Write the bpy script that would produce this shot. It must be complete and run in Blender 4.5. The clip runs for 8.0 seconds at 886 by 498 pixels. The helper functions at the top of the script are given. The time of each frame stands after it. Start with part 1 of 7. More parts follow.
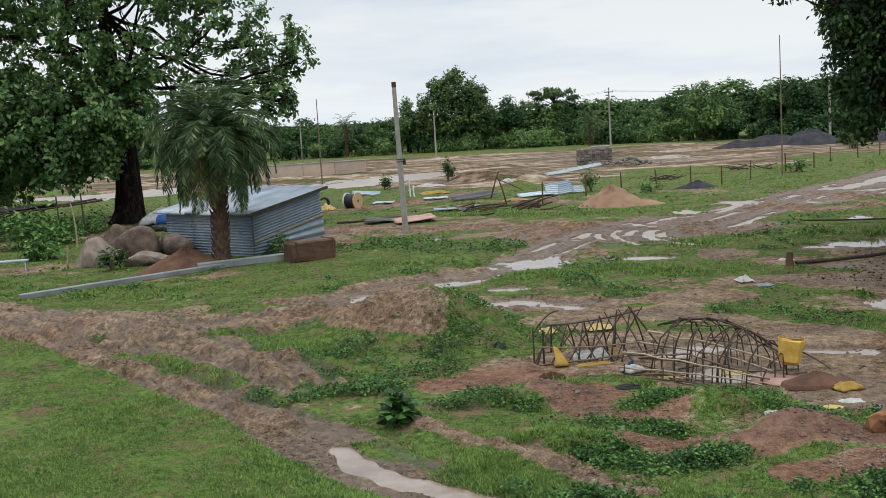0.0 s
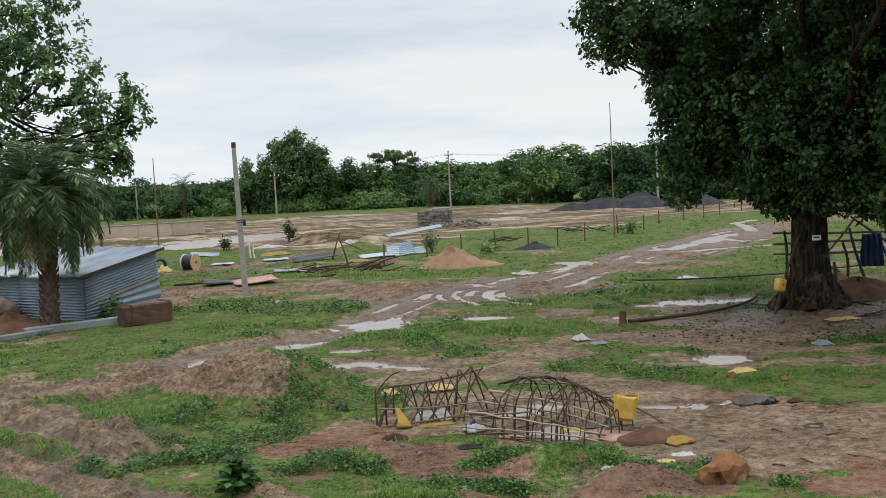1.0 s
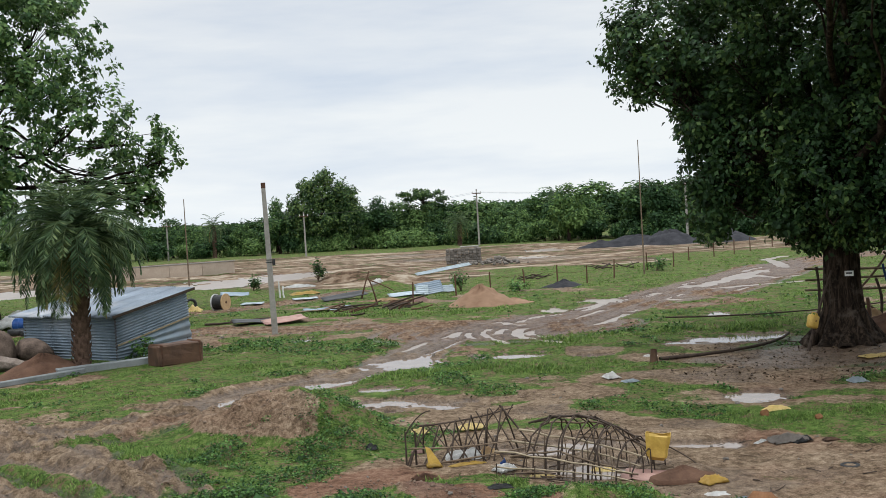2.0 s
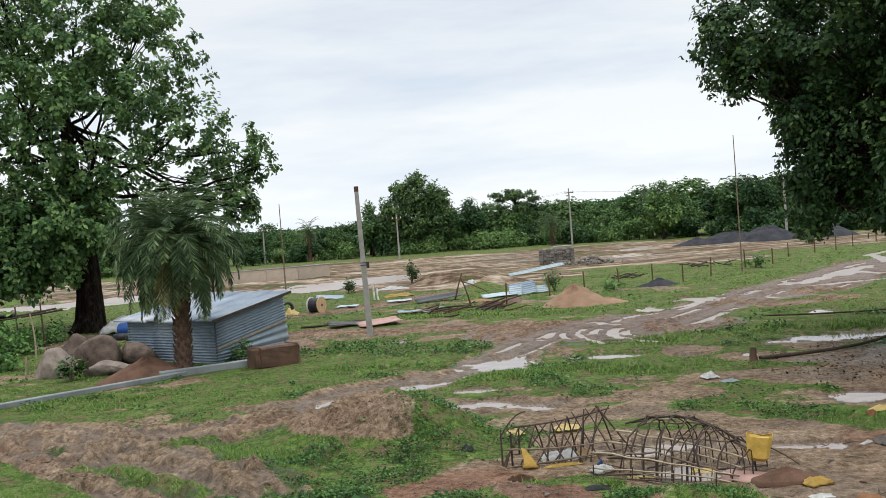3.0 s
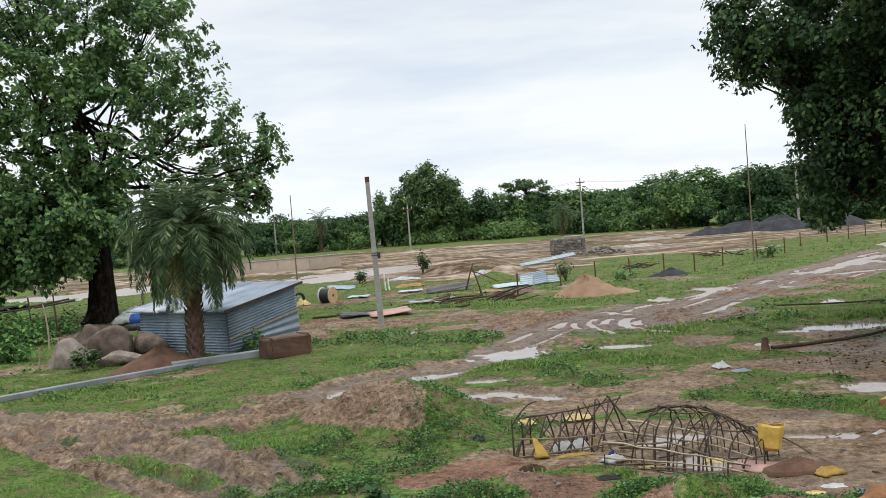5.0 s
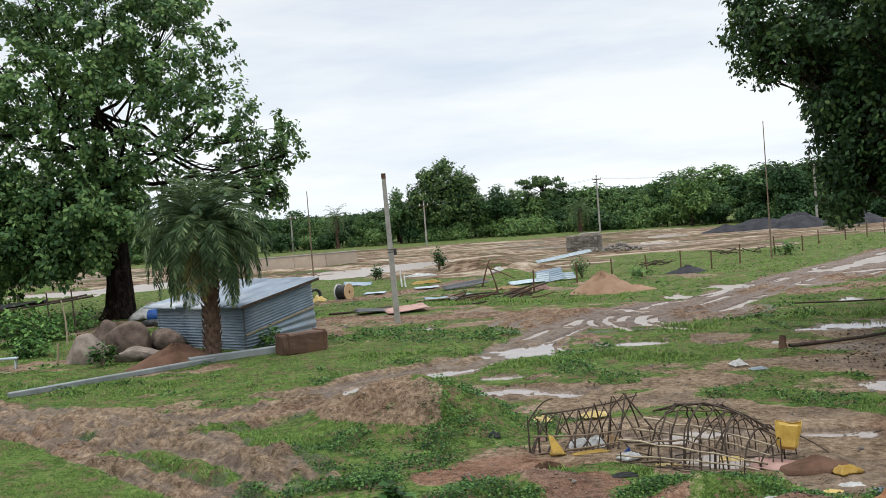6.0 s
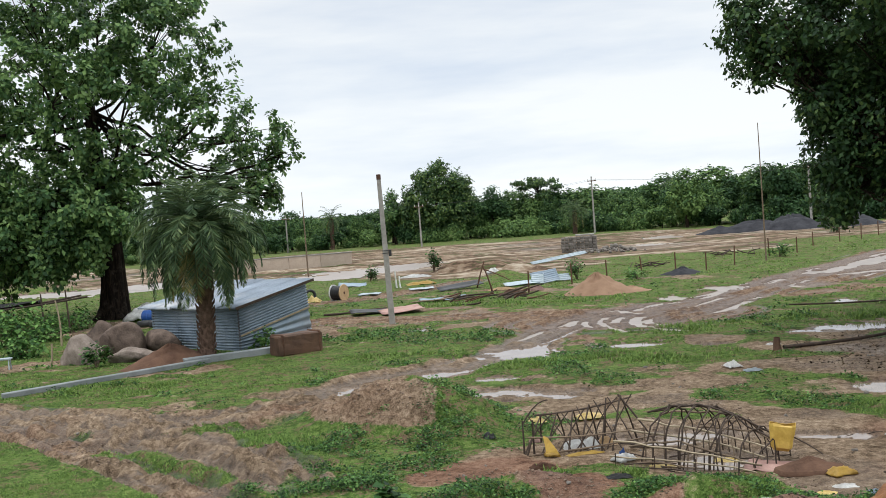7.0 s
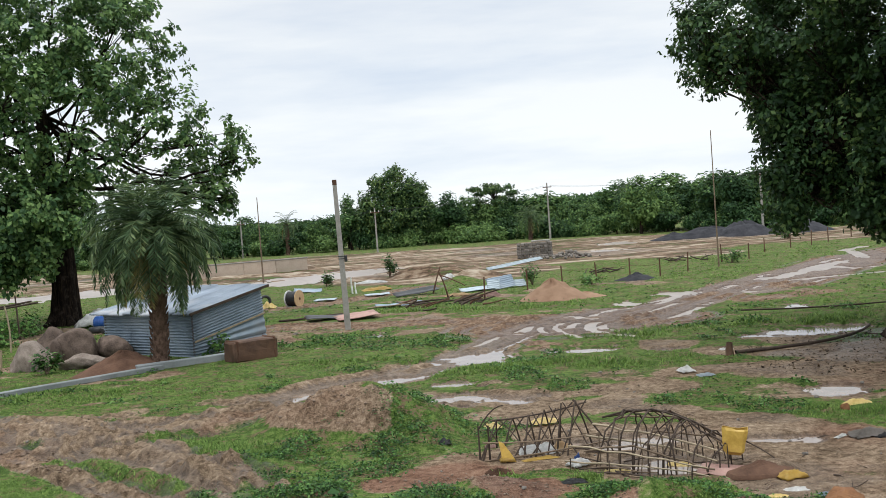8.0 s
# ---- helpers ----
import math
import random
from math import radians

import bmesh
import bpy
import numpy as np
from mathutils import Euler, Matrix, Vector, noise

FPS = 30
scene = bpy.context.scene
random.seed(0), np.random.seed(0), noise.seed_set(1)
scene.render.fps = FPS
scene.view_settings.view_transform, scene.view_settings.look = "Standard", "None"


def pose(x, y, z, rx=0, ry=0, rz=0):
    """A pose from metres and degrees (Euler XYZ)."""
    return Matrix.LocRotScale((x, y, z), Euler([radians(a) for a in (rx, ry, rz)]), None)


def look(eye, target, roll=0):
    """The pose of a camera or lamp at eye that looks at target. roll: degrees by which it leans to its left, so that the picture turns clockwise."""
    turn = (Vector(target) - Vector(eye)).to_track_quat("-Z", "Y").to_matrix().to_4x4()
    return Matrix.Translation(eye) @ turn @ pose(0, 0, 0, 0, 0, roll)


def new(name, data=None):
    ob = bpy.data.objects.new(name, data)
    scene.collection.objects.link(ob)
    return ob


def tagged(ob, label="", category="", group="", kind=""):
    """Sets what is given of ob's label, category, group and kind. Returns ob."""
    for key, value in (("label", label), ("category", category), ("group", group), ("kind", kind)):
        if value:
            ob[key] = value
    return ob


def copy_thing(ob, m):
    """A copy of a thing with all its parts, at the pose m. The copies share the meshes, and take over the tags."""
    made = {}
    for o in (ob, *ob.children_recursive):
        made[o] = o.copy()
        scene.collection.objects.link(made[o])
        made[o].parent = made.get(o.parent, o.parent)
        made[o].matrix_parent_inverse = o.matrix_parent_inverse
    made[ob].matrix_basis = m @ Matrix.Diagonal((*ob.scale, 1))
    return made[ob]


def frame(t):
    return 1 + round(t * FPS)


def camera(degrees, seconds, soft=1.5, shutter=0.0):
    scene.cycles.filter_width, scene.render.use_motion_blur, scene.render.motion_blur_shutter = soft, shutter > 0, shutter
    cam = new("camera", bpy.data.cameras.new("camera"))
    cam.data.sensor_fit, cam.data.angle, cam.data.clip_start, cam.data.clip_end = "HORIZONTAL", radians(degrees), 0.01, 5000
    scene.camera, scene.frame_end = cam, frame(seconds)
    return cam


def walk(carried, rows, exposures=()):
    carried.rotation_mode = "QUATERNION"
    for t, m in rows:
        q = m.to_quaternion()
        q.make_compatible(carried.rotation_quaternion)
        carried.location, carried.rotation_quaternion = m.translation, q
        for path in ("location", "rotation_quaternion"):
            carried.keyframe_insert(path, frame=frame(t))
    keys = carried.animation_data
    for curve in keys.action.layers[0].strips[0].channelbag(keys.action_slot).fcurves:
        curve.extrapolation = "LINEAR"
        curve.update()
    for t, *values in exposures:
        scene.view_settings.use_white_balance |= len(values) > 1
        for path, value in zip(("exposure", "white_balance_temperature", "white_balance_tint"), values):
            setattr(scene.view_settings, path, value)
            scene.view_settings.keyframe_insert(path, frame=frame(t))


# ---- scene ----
EYE = (0.0, 0.0, 4.70)
PATH = (
    (0.0, (-1.244, 39.691, -0.102), -3.403),
    (0.3, (0.599, 39.809, 0.837), -3.186),
    (0.5, (1.897, 39.803, 1.213), -3.028),
    (0.7, (3.062, 39.754, 1.494), -2.965),
    (1.0, (4.694, 39.619, 1.824), -2.856),
    (1.2, (5.360, 39.548, 2.013), -2.688),
    (1.5, (5.038, 39.649, 3.096), -2.807),
    (1.8, (4.614, 39.706, 3.244), -2.947),
    (2.0, (3.725, 39.801, 3.292), -3.331),
    (2.2, (2.617, 39.892, 3.379), -3.764),
    (3.3, (0.078, 39.984, 3.569), -4.507),
    (3.5, (0.000, 39.983, 3.536), -4.600),
    (4.0, (-0.009, 39.984, 3.564), -4.604),
    (4.5, (-0.049, 39.979, 3.405), -4.664),
    (4.7, (-0.059, 39.976, 3.326), -4.575),
    (5.8, (-0.488, 39.965, 3.109), -4.429),
    (6.0, (-0.714, 39.964, 3.153), -4.431),
    (6.5, (-0.750, 39.965, 3.194), -4.389),
    (7.0, (-0.525, 39.968, 3.180), -4.323),
    (7.3, (0.002, 39.974, 3.247), -4.314),
    (7.5, (0.738, 39.965, 3.197), -4.257),
    (8.0, (1.109, 39.959, 3.271), -4.159),
)
EXPOSURES = ((0.0, -0.2), (1.0, -0.2), (2.0, -0.14), (3.5, 0.0), (8.0, 0.0))

cam = camera(44.47, 8.0, soft=0.6)
walk(cam, [(t, look(EYE, aim, lean)) for t, aim, lean in PATH], exposures=EXPOSURES)

# ---- overcast sky, brighter overhead, with one very soft sun ----
SUN_ELEVATION, SUN_TURN = 78.0, 200.0
world = bpy.data.worlds.new("world")
scene.world = world
world.use_nodes = True
wt = world.node_tree
wt.nodes.clear()
w_out = wt.nodes.new("ShaderNodeOutputWorld")
w_bg = wt.nodes.new("ShaderNodeBackground")
w_sky = wt.nodes.new("ShaderNodeTexSky")
w_sky.sky_type, w_sky.sun_disc = "NISHITA", False
w_sky.sun_elevation, w_sky.sun_rotation = radians(SUN_ELEVATION), radians(SUN_TURN)
w_sky.air_density, w_sky.dust_density = 1.0, 4.0
w_dim = wt.nodes.new("ShaderNodeVectorMath")
w_dim.operation = "SCALE"
w_dim.inputs["Scale"].default_value = 0.10
wt.links.new(w_sky.outputs[0], w_dim.inputs[0])
w_tc = wt.nodes.new("ShaderNodeTexCoord")
w_sep = wt.nodes.new("ShaderNodeSeparateXYZ")
wt.links.new(w_tc.outputs["Generated"], w_sep.inputs[0])
# cloud deck: long flat streaks, denser overhead
w_map = wt.nodes.new("ShaderNodeMapping")
w_map.inputs["Scale"].default_value = (2.2, 2.2, 13.0)
w_map.inputs["Location"].default_value = (0.7, 0.3, 0.45)
wt.links.new(w_tc.outputs["Generated"], w_map.inputs[0])
w_noise = wt.nodes.new("ShaderNodeTexNoise")
w_noise.inputs["Scale"].default_value, w_noise.inputs["Detail"].default_value = 1.3, 6.0
w_noise.inputs["Roughness"].default_value = 0.55
wt.links.new(w_map.outputs[0], w_noise.inputs["Vector"])
w_ramp = wt.nodes.new("ShaderNodeValToRGB")
w_ramp.color_ramp.elements[0].position, w_ramp.color_ramp.elements[0].color = 0.30, (0.70, 0.79, 0.90, 1)
w_ramp.color_ramp.elements[1].position, w_ramp.color_ramp.elements[1].color = 0.58, (0.935, 0.98, 1.0, 1)
wt.links.new(w_noise.outputs[0], w_ramp.inputs[0])
w_up = wt.nodes.new("ShaderNodeValToRGB")
w_up.color_ramp.elements[0].position, w_up.color_ramp.elements[0].color = 0.0, (0.96, 0.96, 0.96, 1)
w_up.color_ramp.elements[1].position, w_up.color_ramp.elements[1].color = 1.0, (1.0, 1.0, 1.0, 1)
w_mid = w_up.color_ramp.elements.new(0.20)
w_mid.color = (0.80, 0.80, 0.82, 1)
w_hi = w_up.color_ramp.elements.new(0.45)
w_hi.color = (1.0, 1.0, 1.0, 1)
wt.links.new(w_sep.outputs["Z"], w_up.inputs[0])
w_gain = wt.nodes.new("ShaderNodeMapRange")  # overcast skies are about twice as bright overhead
w_gain.inputs["From Min"].default_value, w_gain.inputs["From Max"].default_value = 0.25, 0.9
w_gain.inputs["To Min"].default_value, w_gain.inputs["To Max"].default_value = 1.0, 2.3
wt.links.new(w_sep.outputs["Z"], w_gain.inputs["Value"])
w_mul = wt.nodes.new("ShaderNodeMix")
w_mul.data_type, w_mul.blend_type = "RGBA", "MULTIPLY"
w_mul.inputs["Factor"].default_value = 1.0
wt.links.new(w_ramp.outputs[0], w_mul.inputs["A"])
wt.links.new(w_up.outputs[0], w_mul.inputs["B"])
w_cl = wt.nodes.new("ShaderNodeVectorMath")
w_cl.operation = "SCALE"
wt.links.new(w_mul.outputs["Result"], w_cl.inputs[0])
wt.links.new(w_gain.outputs[0], w_cl.inputs["Scale"])
w_mix = wt.nodes.new("ShaderNodeMix")
w_mix.data_type = "RGBA"
w_mix.inputs["Factor"].default_value = 0.93
wt.links.new(w_dim.outputs[0], w_mix.inputs["A"])
wt.links.new(w_cl.outputs[0], w_mix.inputs["B"])
wt.links.new(w_mix.outputs["Result"], w_bg.inputs["Color"])
w_bg.inputs["Strength"].default_value = 1.2
wt.links.new(w_bg.outputs[0], w_out.inputs[0])

sun = new("sun", bpy.data.lights.new("sun", "SUN"))
sun.data.energy, sun.data.angle, sun.data.color = 0.9, radians(18), (0.98, 0.98, 0.95)
sun.matrix_world = pose(0, 0, 60, 90 - SUN_ELEVATION, 0, 180 - SUN_TURN)

# ---- materials ----


class Nodes:
    """A node material under construction."""

    def __init__(self, name):
        self.m = bpy.data.materials.new(name)
        self.m.use_nodes = True
        self.t = self.m.node_tree
        self.b = self.t.nodes["Principled BSDF"]
        self.out = self.t.nodes["Material Output"]

    def put(self, kind, **values):
        n = self.t.nodes.new("ShaderNode" + kind)
        for k, v in values.items():
            n.inputs[k.replace("_", " ")].default_value = v
        return n

    def link(self, a, b):
        self.t.links.new(a, b)

    def coord(self, which="Object"):
        return self.t.nodes.new("ShaderNodeTexCoord").outputs[which]

    def noise(self, scale, detail=4.0, rough=0.6, vec=None, dist=0.0):
        n = self.put("TexNoise", Scale=scale, Detail=detail, Roughness=rough, Distortion=dist)
        self.link(vec or self.coord(), n.inputs["Vector"])
        return n.outputs["Fac"]

    def ramp(self, fac, *stops):
        n = self.t.nodes.new("ShaderNodeValToRGB")
        e = n.color_ramp.elements
        for i, (p, c) in enumerate(stops):
            el = e[i] if i < 2 else e.new(p)
            el.position = p
            el.color = (*c, 1) if len(c) == 3 else c
        self.link(fac, n.inputs[0])
        return n.outputs[0]

    def fit(self, fac, a, b, lo=0.0, hi=1.0):
        n = self.t.nodes.new("ShaderNodeMapRange")
        for k, v in (("From Min", a), ("From Max", b), ("To Min", lo), ("To Max", hi)):
            n.inputs[k].default_value = v
        self.link(fac, n.inputs["Value"])
        return n.outputs[0]

    def mix(self, fac, a, b, blend="MIX"):
        n = self.t.nodes.new("ShaderNodeMix")
        n.data_type, n.blend_type = "RGBA", blend
        for sock, v in (("Factor", fac), ("A", a), ("B", b)):
            if isinstance(v, (tuple, float, int)):
                n.inputs[sock].default_value = (*v, 1) if isinstance(v, tuple) else v
            else:
                self.link(v, n.inputs[sock])
        return n.outputs["Result"]

    def math(self, op, a, b=0.0):
        n = self.t.nodes.new("ShaderNodeMath")
        n.operation = op
        for i, v in enumerate((a, b)):
            if isinstance(v, (float, int)):
                n.inputs[i].default_value = v
            else:
                self.link(v, n.inputs[i])
        return n.outputs[0]

    def attr(self, name):
        n = self.t.nodes.new("ShaderNodeAttribute")
        n.attribute_name = name
        return n.outputs["Fac"]

    def bump(self, height, strength=0.4, distance=0.02):
        n = self.put("Bump", Strength=strength, Distance=distance)
        self.link(height, n.inputs["Height"])
        self.link(n.outputs[0], self.b.inputs["Normal"])

    def set(self, **values):
        for k, v in values.items():
            sock = self.b.inputs[k.replace("_", " ")]
            if isinstance(v, (tuple, float, int)):
                sock.default_value = (*v, 1) if isinstance(v, tuple) and len(v) == 3 else v
            else:
                self.link(v, sock)
        return self.m


def surface(name, dark, light, scale=6.0, rough=0.8, fine=60.0, bump=0.3, metal=0.0, depth=0.01, stain=None):
    """A worn two-tone surface with coarse blotches, fine grain and relief."""
    n = Nodes(name)
    big, small = n.noise(scale, 5.0), n.noise(fine, 3.0)
    f = n.math("ADD", n.math("MULTIPLY", big, 0.7), n.math("MULTIPLY", small, 0.3))
    col = n.ramp(f, (0.32, dark), (0.66, light))
    if stain:
        col = n.mix(n.fit(n.noise(scale * 0.4, 6.0, 0.7), 0.52, 0.66), col, stain)
    shade = n.fit(n.t.nodes.new("ShaderNodeObjectInfo").outputs["Random"], 0.0, 1.0, 0.84, 1.1)
    col = n.mix(1.0, col, shade, "MULTIPLY")
    n.bump(f, bump, depth)
    return n.set(Base_Color=col, Roughness=n.fit(small, 0.3, 0.7, rough - 0.08, min(1.0, rough + 0.08)), Metallic=metal, Specular_IOR_Level=0.12 if rough > 0.7 else 0.4)


def leaves_of(name, dark, mid, light, clump=1.2, shine=0.5, through_light=0.25, vary=0.26):
    """Leaves: each one its own tone, clumps of lighter and darker growth, some light passing through."""
    n = Nodes(name)
    geo = n.t.nodes.new("ShaderNodeNewGeometry")
    info = n.t.nodes.new("ShaderNodeObjectInfo")
    f = n.math("ADD", n.math("MULTIPLY", geo.outputs["Random Per Island"], 0.45), n.math("MULTIPLY", n.noise(clump, 3.0), 0.55))
    f = n.math("ADD", f, n.math("MULTIPLY", n.math("SUBTRACT", info.outputs["Random"], 0.5), vary))
    col = n.ramp(f, (0.30, dark), (0.5, mid), (0.72, light))
    n.set(Base_Color=col, Roughness=shine, Specular_IOR_Level=0.16)
    tr = n.put("BsdfTranslucent")
    n.link(n.mix(0.5, col, light), tr.inputs["Color"])
    ms = n.put("MixShader", Fac=through_light)
    n.link(n.b.outputs[0], ms.inputs[1])
    n.link(tr.outputs[0], ms.inputs[2])
    n.link(ms.outputs[0], n.out.inputs["Surface"])
    return n.m


def ground_material():
    n = Nodes("ground")
    bare, road, field, wet_shade = n.attr("bare"), n.attr("road"), n.attr("field"), n.attr("wet_shade")
    co = n.coord()
    big, mid, fine, tiny = n.noise(0.16, 5.0, 0.6, co), n.noise(0.9, 6.0, 0.65, co), n.noise(7.0, 5.0, 0.7, co), n.noise(38.0, 3.0, 0.7, co)
    speck = n.math("ADD", n.math("MULTIPLY", mid, 0.25), n.math("ADD", n.math("MULTIPLY", fine, 0.45), n.math("MULTIPLY", tiny, 0.30)))
    green = n.ramp(speck, (0.38, (0.012, 0.024, 0.006)), (0.47, (0.050, 0.086, 0.019)), (0.54, (0.106, 0.162, 0.038)), (0.64, (0.205, 0.232, 0.084)))
    green = n.mix(n.fit(n.math("ADD", n.math("MULTIPLY", n.noise(14.0, 3.0, 0.6, co), 0.4), n.math("MULTIPLY", n.noise(1.9, 5.0, 0.7, co), 0.6)), 0.51, 0.57), green, (0.150, 0.100, 0.064))
    tone = speck
    mud = n.ramp(tone, (0.38, (0.045, 0.030, 0.018)), (0.46, (0.130, 0.089, 0.057)), (0.54, (0.245, 0.177, 0.121)), (0.64, (0.430, 0.340, 0.246)))
    red = n.ramp(tone, (0.38, (0.046, 0.021, 0.013)), (0.48, (0.148, 0.080, 0.052)), (0.64, (0.300, 0.186, 0.128)))
    mud = n.mix(n.fit(n.math("ADD", big, n.math("MULTIPLY", n.attr("red"), 0.5)), 0.55, 0.76), mud, red)
    track = n.ramp(tone, (0.38, (0.034, 0.017, 0.010)), (0.46, (0.105, 0.061, 0.038)), (0.53, (0.210, 0.138, 0.092)), (0.62, (0.370, 0.286, 0.211)))
    stretch = n.put("Mapping", Scale=(0.10, 0.34, 1.0))
    n.link(co, stretch.inputs[0])
    streak = n.noise(1.0, 7.0, 0.72, stretch.outputs[0], 0.8)
    soil = n.ramp(n.math("ADD", n.math("MULTIPLY", streak, 0.7), n.math("MULTIPLY", mid, 0.3)),
                  (0.42, (0.070, 0.094, 0.030)), (0.455, (0.062, 0.039, 0.026)), (0.495, (0.150, 0.099, 0.065)), (0.535, (0.230, 0.169, 0.118)), (0.585, (0.380, 0.320, 0.246)))
    edge = n.math("MULTIPLY", n.math("SUBTRACT", fine, 0.5), 0.7)

    def cover(a):
        return n.fit(n.math("ADD", a, edge), 0.40, 0.58)
    col = n.mix(cover(field), green, soil)
    col = n.mix(cover(bare), col, mud)
    col = n.mix(cover(road), col, track)
    # darkens wet ground, and paints the shade under the old tree
    damp_shade = n.fit(n.math("ADD", wet_shade, n.math("MULTIPLY", n.math("SUBTRACT", mid, 0.5), 0.5)), 0.25, 0.75)
    col = n.mix(damp_shade, col, n.mix(0.75, col, (0.50, 0.45, 0.42), "MULTIPLY"))
    stones = n.fit(tiny, 0.66, 0.72)
    col = n.mix(n.math("MULTIPLY", stones, 0.6), col, (0.36, 0.29, 0.23))
    rough = n.math("SUBTRACT", 0.92, n.math("MULTIPLY", damp_shade, 0.40))
    n.bump(n.math("ADD", n.math("MULTIPLY", fine, 0.7), n.math("MULTIPLY", tiny, 0.3)), 0.9, 0.12)
    return n.set(Base_Color=col, Roughness=rough, Specular_IOR_Level=n.fit(damp_shade, 0.0, 1.0, 0.06, 0.30))


def water_material(name, ripple, rough, ior):
    n = Nodes(name)
    n.bump(n.noise(3.0, 4.0), ripple, 0.02)
    f = n.noise(1.6, 4.0)
    return n.set(Base_Color=n.ramp(f, (0.35, (0.15, 0.105, 0.075)), (0.65, (0.26, 0.20, 0.16))), Roughness=rough, IOR=ior, Specular_IOR_Level=0.9)


GROUND = ground_material()
WATER = water_material("puddle_water", 0.10, 0.05, 1.33)
WATER_RIPPLED = water_material("wind_ruffled_water", 0.35, 0.30, 1.6)   # out on the open field
GRASS = leaves_of("grass", (0.020, 0.046, 0.009), (0.088, 0.168, 0.032), (0.205, 0.290, 0.078), 2.2, 0.7, 0.3)
WEED = leaves_of("weed_leaf", (0.007, 0.024, 0.006), (0.040, 0.108, 0.025), (0.145, 0.265, 0.068), 2.0, 0.55, 0.22)
LEAF = leaves_of("tree_leaf", (0.013, 0.037, 0.013), (0.052, 0.116, 0.040), (0.165, 0.260, 0.084), 0.5, 0.42, 0.22)
LEAF_DARK = leaves_of("dark_tree_leaf", (0.014, 0.037, 0.014), (0.050, 0.106, 0.037), (0.165, 0.230, 0.066), 0.6, 0.45, 0.26)
LEAF_FAR = leaves_of("far_leaf", (0.014, 0.040, 0.014), (0.046, 0.100, 0.032), (0.135, 0.215, 0.062), 0.22, 0.65, 0.2, 0.42)
FROND = leaves_of("palm_frond", (0.022, 0.046, 0.020), (0.064, 0.112, 0.048), (0.155, 0.205, 0.085), 0.8, 0.5, 0.2)
LITTER = leaves_of("fallen_leaf", (0.020, 0.012, 0.007), (0.060, 0.038, 0.022), (0.170, 0.120, 0.070), 1.0, 0.8, 0.05)
FROND_DRY = leaves_of("dry_frond", (0.12, 0.10, 0.035), (0.20, 0.17, 0.06), (0.30, 0.25, 0.10), 0.8, 0.7, 0.2)


def bark_material(name, gain):
    """Bark in long upright ridges, with pale lichen blotches."""
    n = Nodes(name)
    mp = n.put("Mapping", Scale=(1.0, 1.0, 0.16))
    n.link(n.coord(), mp.inputs[0])
    ridge, blot = n.noise(9.0, 6.0, 0.7, mp.outputs[0], 0.6), n.noise(2.2, 5.0, 0.65)
    col = n.ramp(ridge, (0.36, (0.007, 0.005, 0.004)), (0.5, (0.026, 0.018, 0.013)), (0.64, (0.080, 0.056, 0.040)))
    col = n.mix(n.fit(blot, 0.54, 0.68), col, (0.095, 0.074, 0.058))
    col = n.mix(1.0, col, (gain, gain, gain), "MULTIPLY")
    n.bump(ridge, 1.0, 0.08)
    return n.set(Base_Color=col, Roughness=0.92, Specular_IOR_Level=0.1)


BARK = bark_material("bark", 0.9)
BARK_DARK = bark_material("wet_black_bark", 0.45)
PALM_BARK = surface("palm_bark", (0.045, 0.028, 0.020), (0.180, 0.115, 0.085), 5.0, 0.95, 30.0, 0.8, depth=0.04)
CONCRETE = surface("weathered_concrete", (0.20, 0.185, 0.165), (0.35, 0.33, 0.30), 2.5, 0.9, 40.0, 0.4, stain=(0.20, 0.18, 0.16))
ZINC = surface("galvanised_sheet", (0.155, 0.200, 0.245), (0.27, 0.325, 0.38), 1.2, 0.55, 18.0, 0.1, metal=0.25, stain=(0.27, 0.30, 0.33))
ZINC_ROOF = surface("roof_sheet", (0.15, 0.18, 0.22), (0.30, 0.345, 0.40), 0.9, 0.36, 14.0, 0.1, metal=0.35, stain=(0.33, 0.33, 0.34))
BROWN_ROCK = surface("brown_granite", (0.040, 0.029, 0.024), (0.170, 0.125, 0.100), 2.6, 0.92, 22.0, 1.0, depth=0.07, stain=(0.05, 0.036, 0.03))
ROCK = surface("granite", (0.120, 0.092, 0.076), (0.320, 0.262, 0.220), 2.6, 0.92, 26.0, 1.0, depth=0.06, stain=(0.085, 0.066, 0.056))
TIMBER = surface("wet_timber", (0.040, 0.020, 0.012), (0.135, 0.070, 0.041), 1.6, 0.7, 24.0, 0.6, depth=0.02)
STICK = surface("bamboo_stick", (0.090, 0.060, 0.042), (0.240, 0.180, 0.125), 6.0, 0.75, 60.0, 0.3)
STICK_PALE = surface("pale_bamboo", (0.19, 0.145, 0.095), (0.36, 0.29, 0.19), 6.0, 0.65, 60.0, 0.3)
STICK_DARK = surface("dark_stick", (0.030, 0.022, 0.018), (0.085, 0.062, 0.048), 6.0, 0.8, 60.0, 0.3)
YELLOW = surface("yellow_plastic", (0.40, 0.24, 0.045), (0.62, 0.41, 0.09), 5.0, 0.42, 30.0, 0.15, stain=(0.45, 0.27, 0.06))
YELLOW_FADED = surface("faded_yellow_plastic", (0.55, 0.40, 0.12), (0.78, 0.62, 0.28), 5.0, 0.5, 30.0, 0.15)
WHITE_RAG = surface("dirty_white_plastic", (0.45, 0.43, 0.40), (0.78, 0.77, 0.75), 6.0, 0.6, 40.0, 0.3)
BLUE = surface("blue_plastic", (0.008, 0.035, 0.15), (0.020, 0.085, 0.29), 4.0, 0.4, 30.0, 0.1)
NAVY = surface("navy_cloth", (0.006, 0.018, 0.055), (0.016, 0.045, 0.12), 4.0, 0.7, 30.0, 0.2)
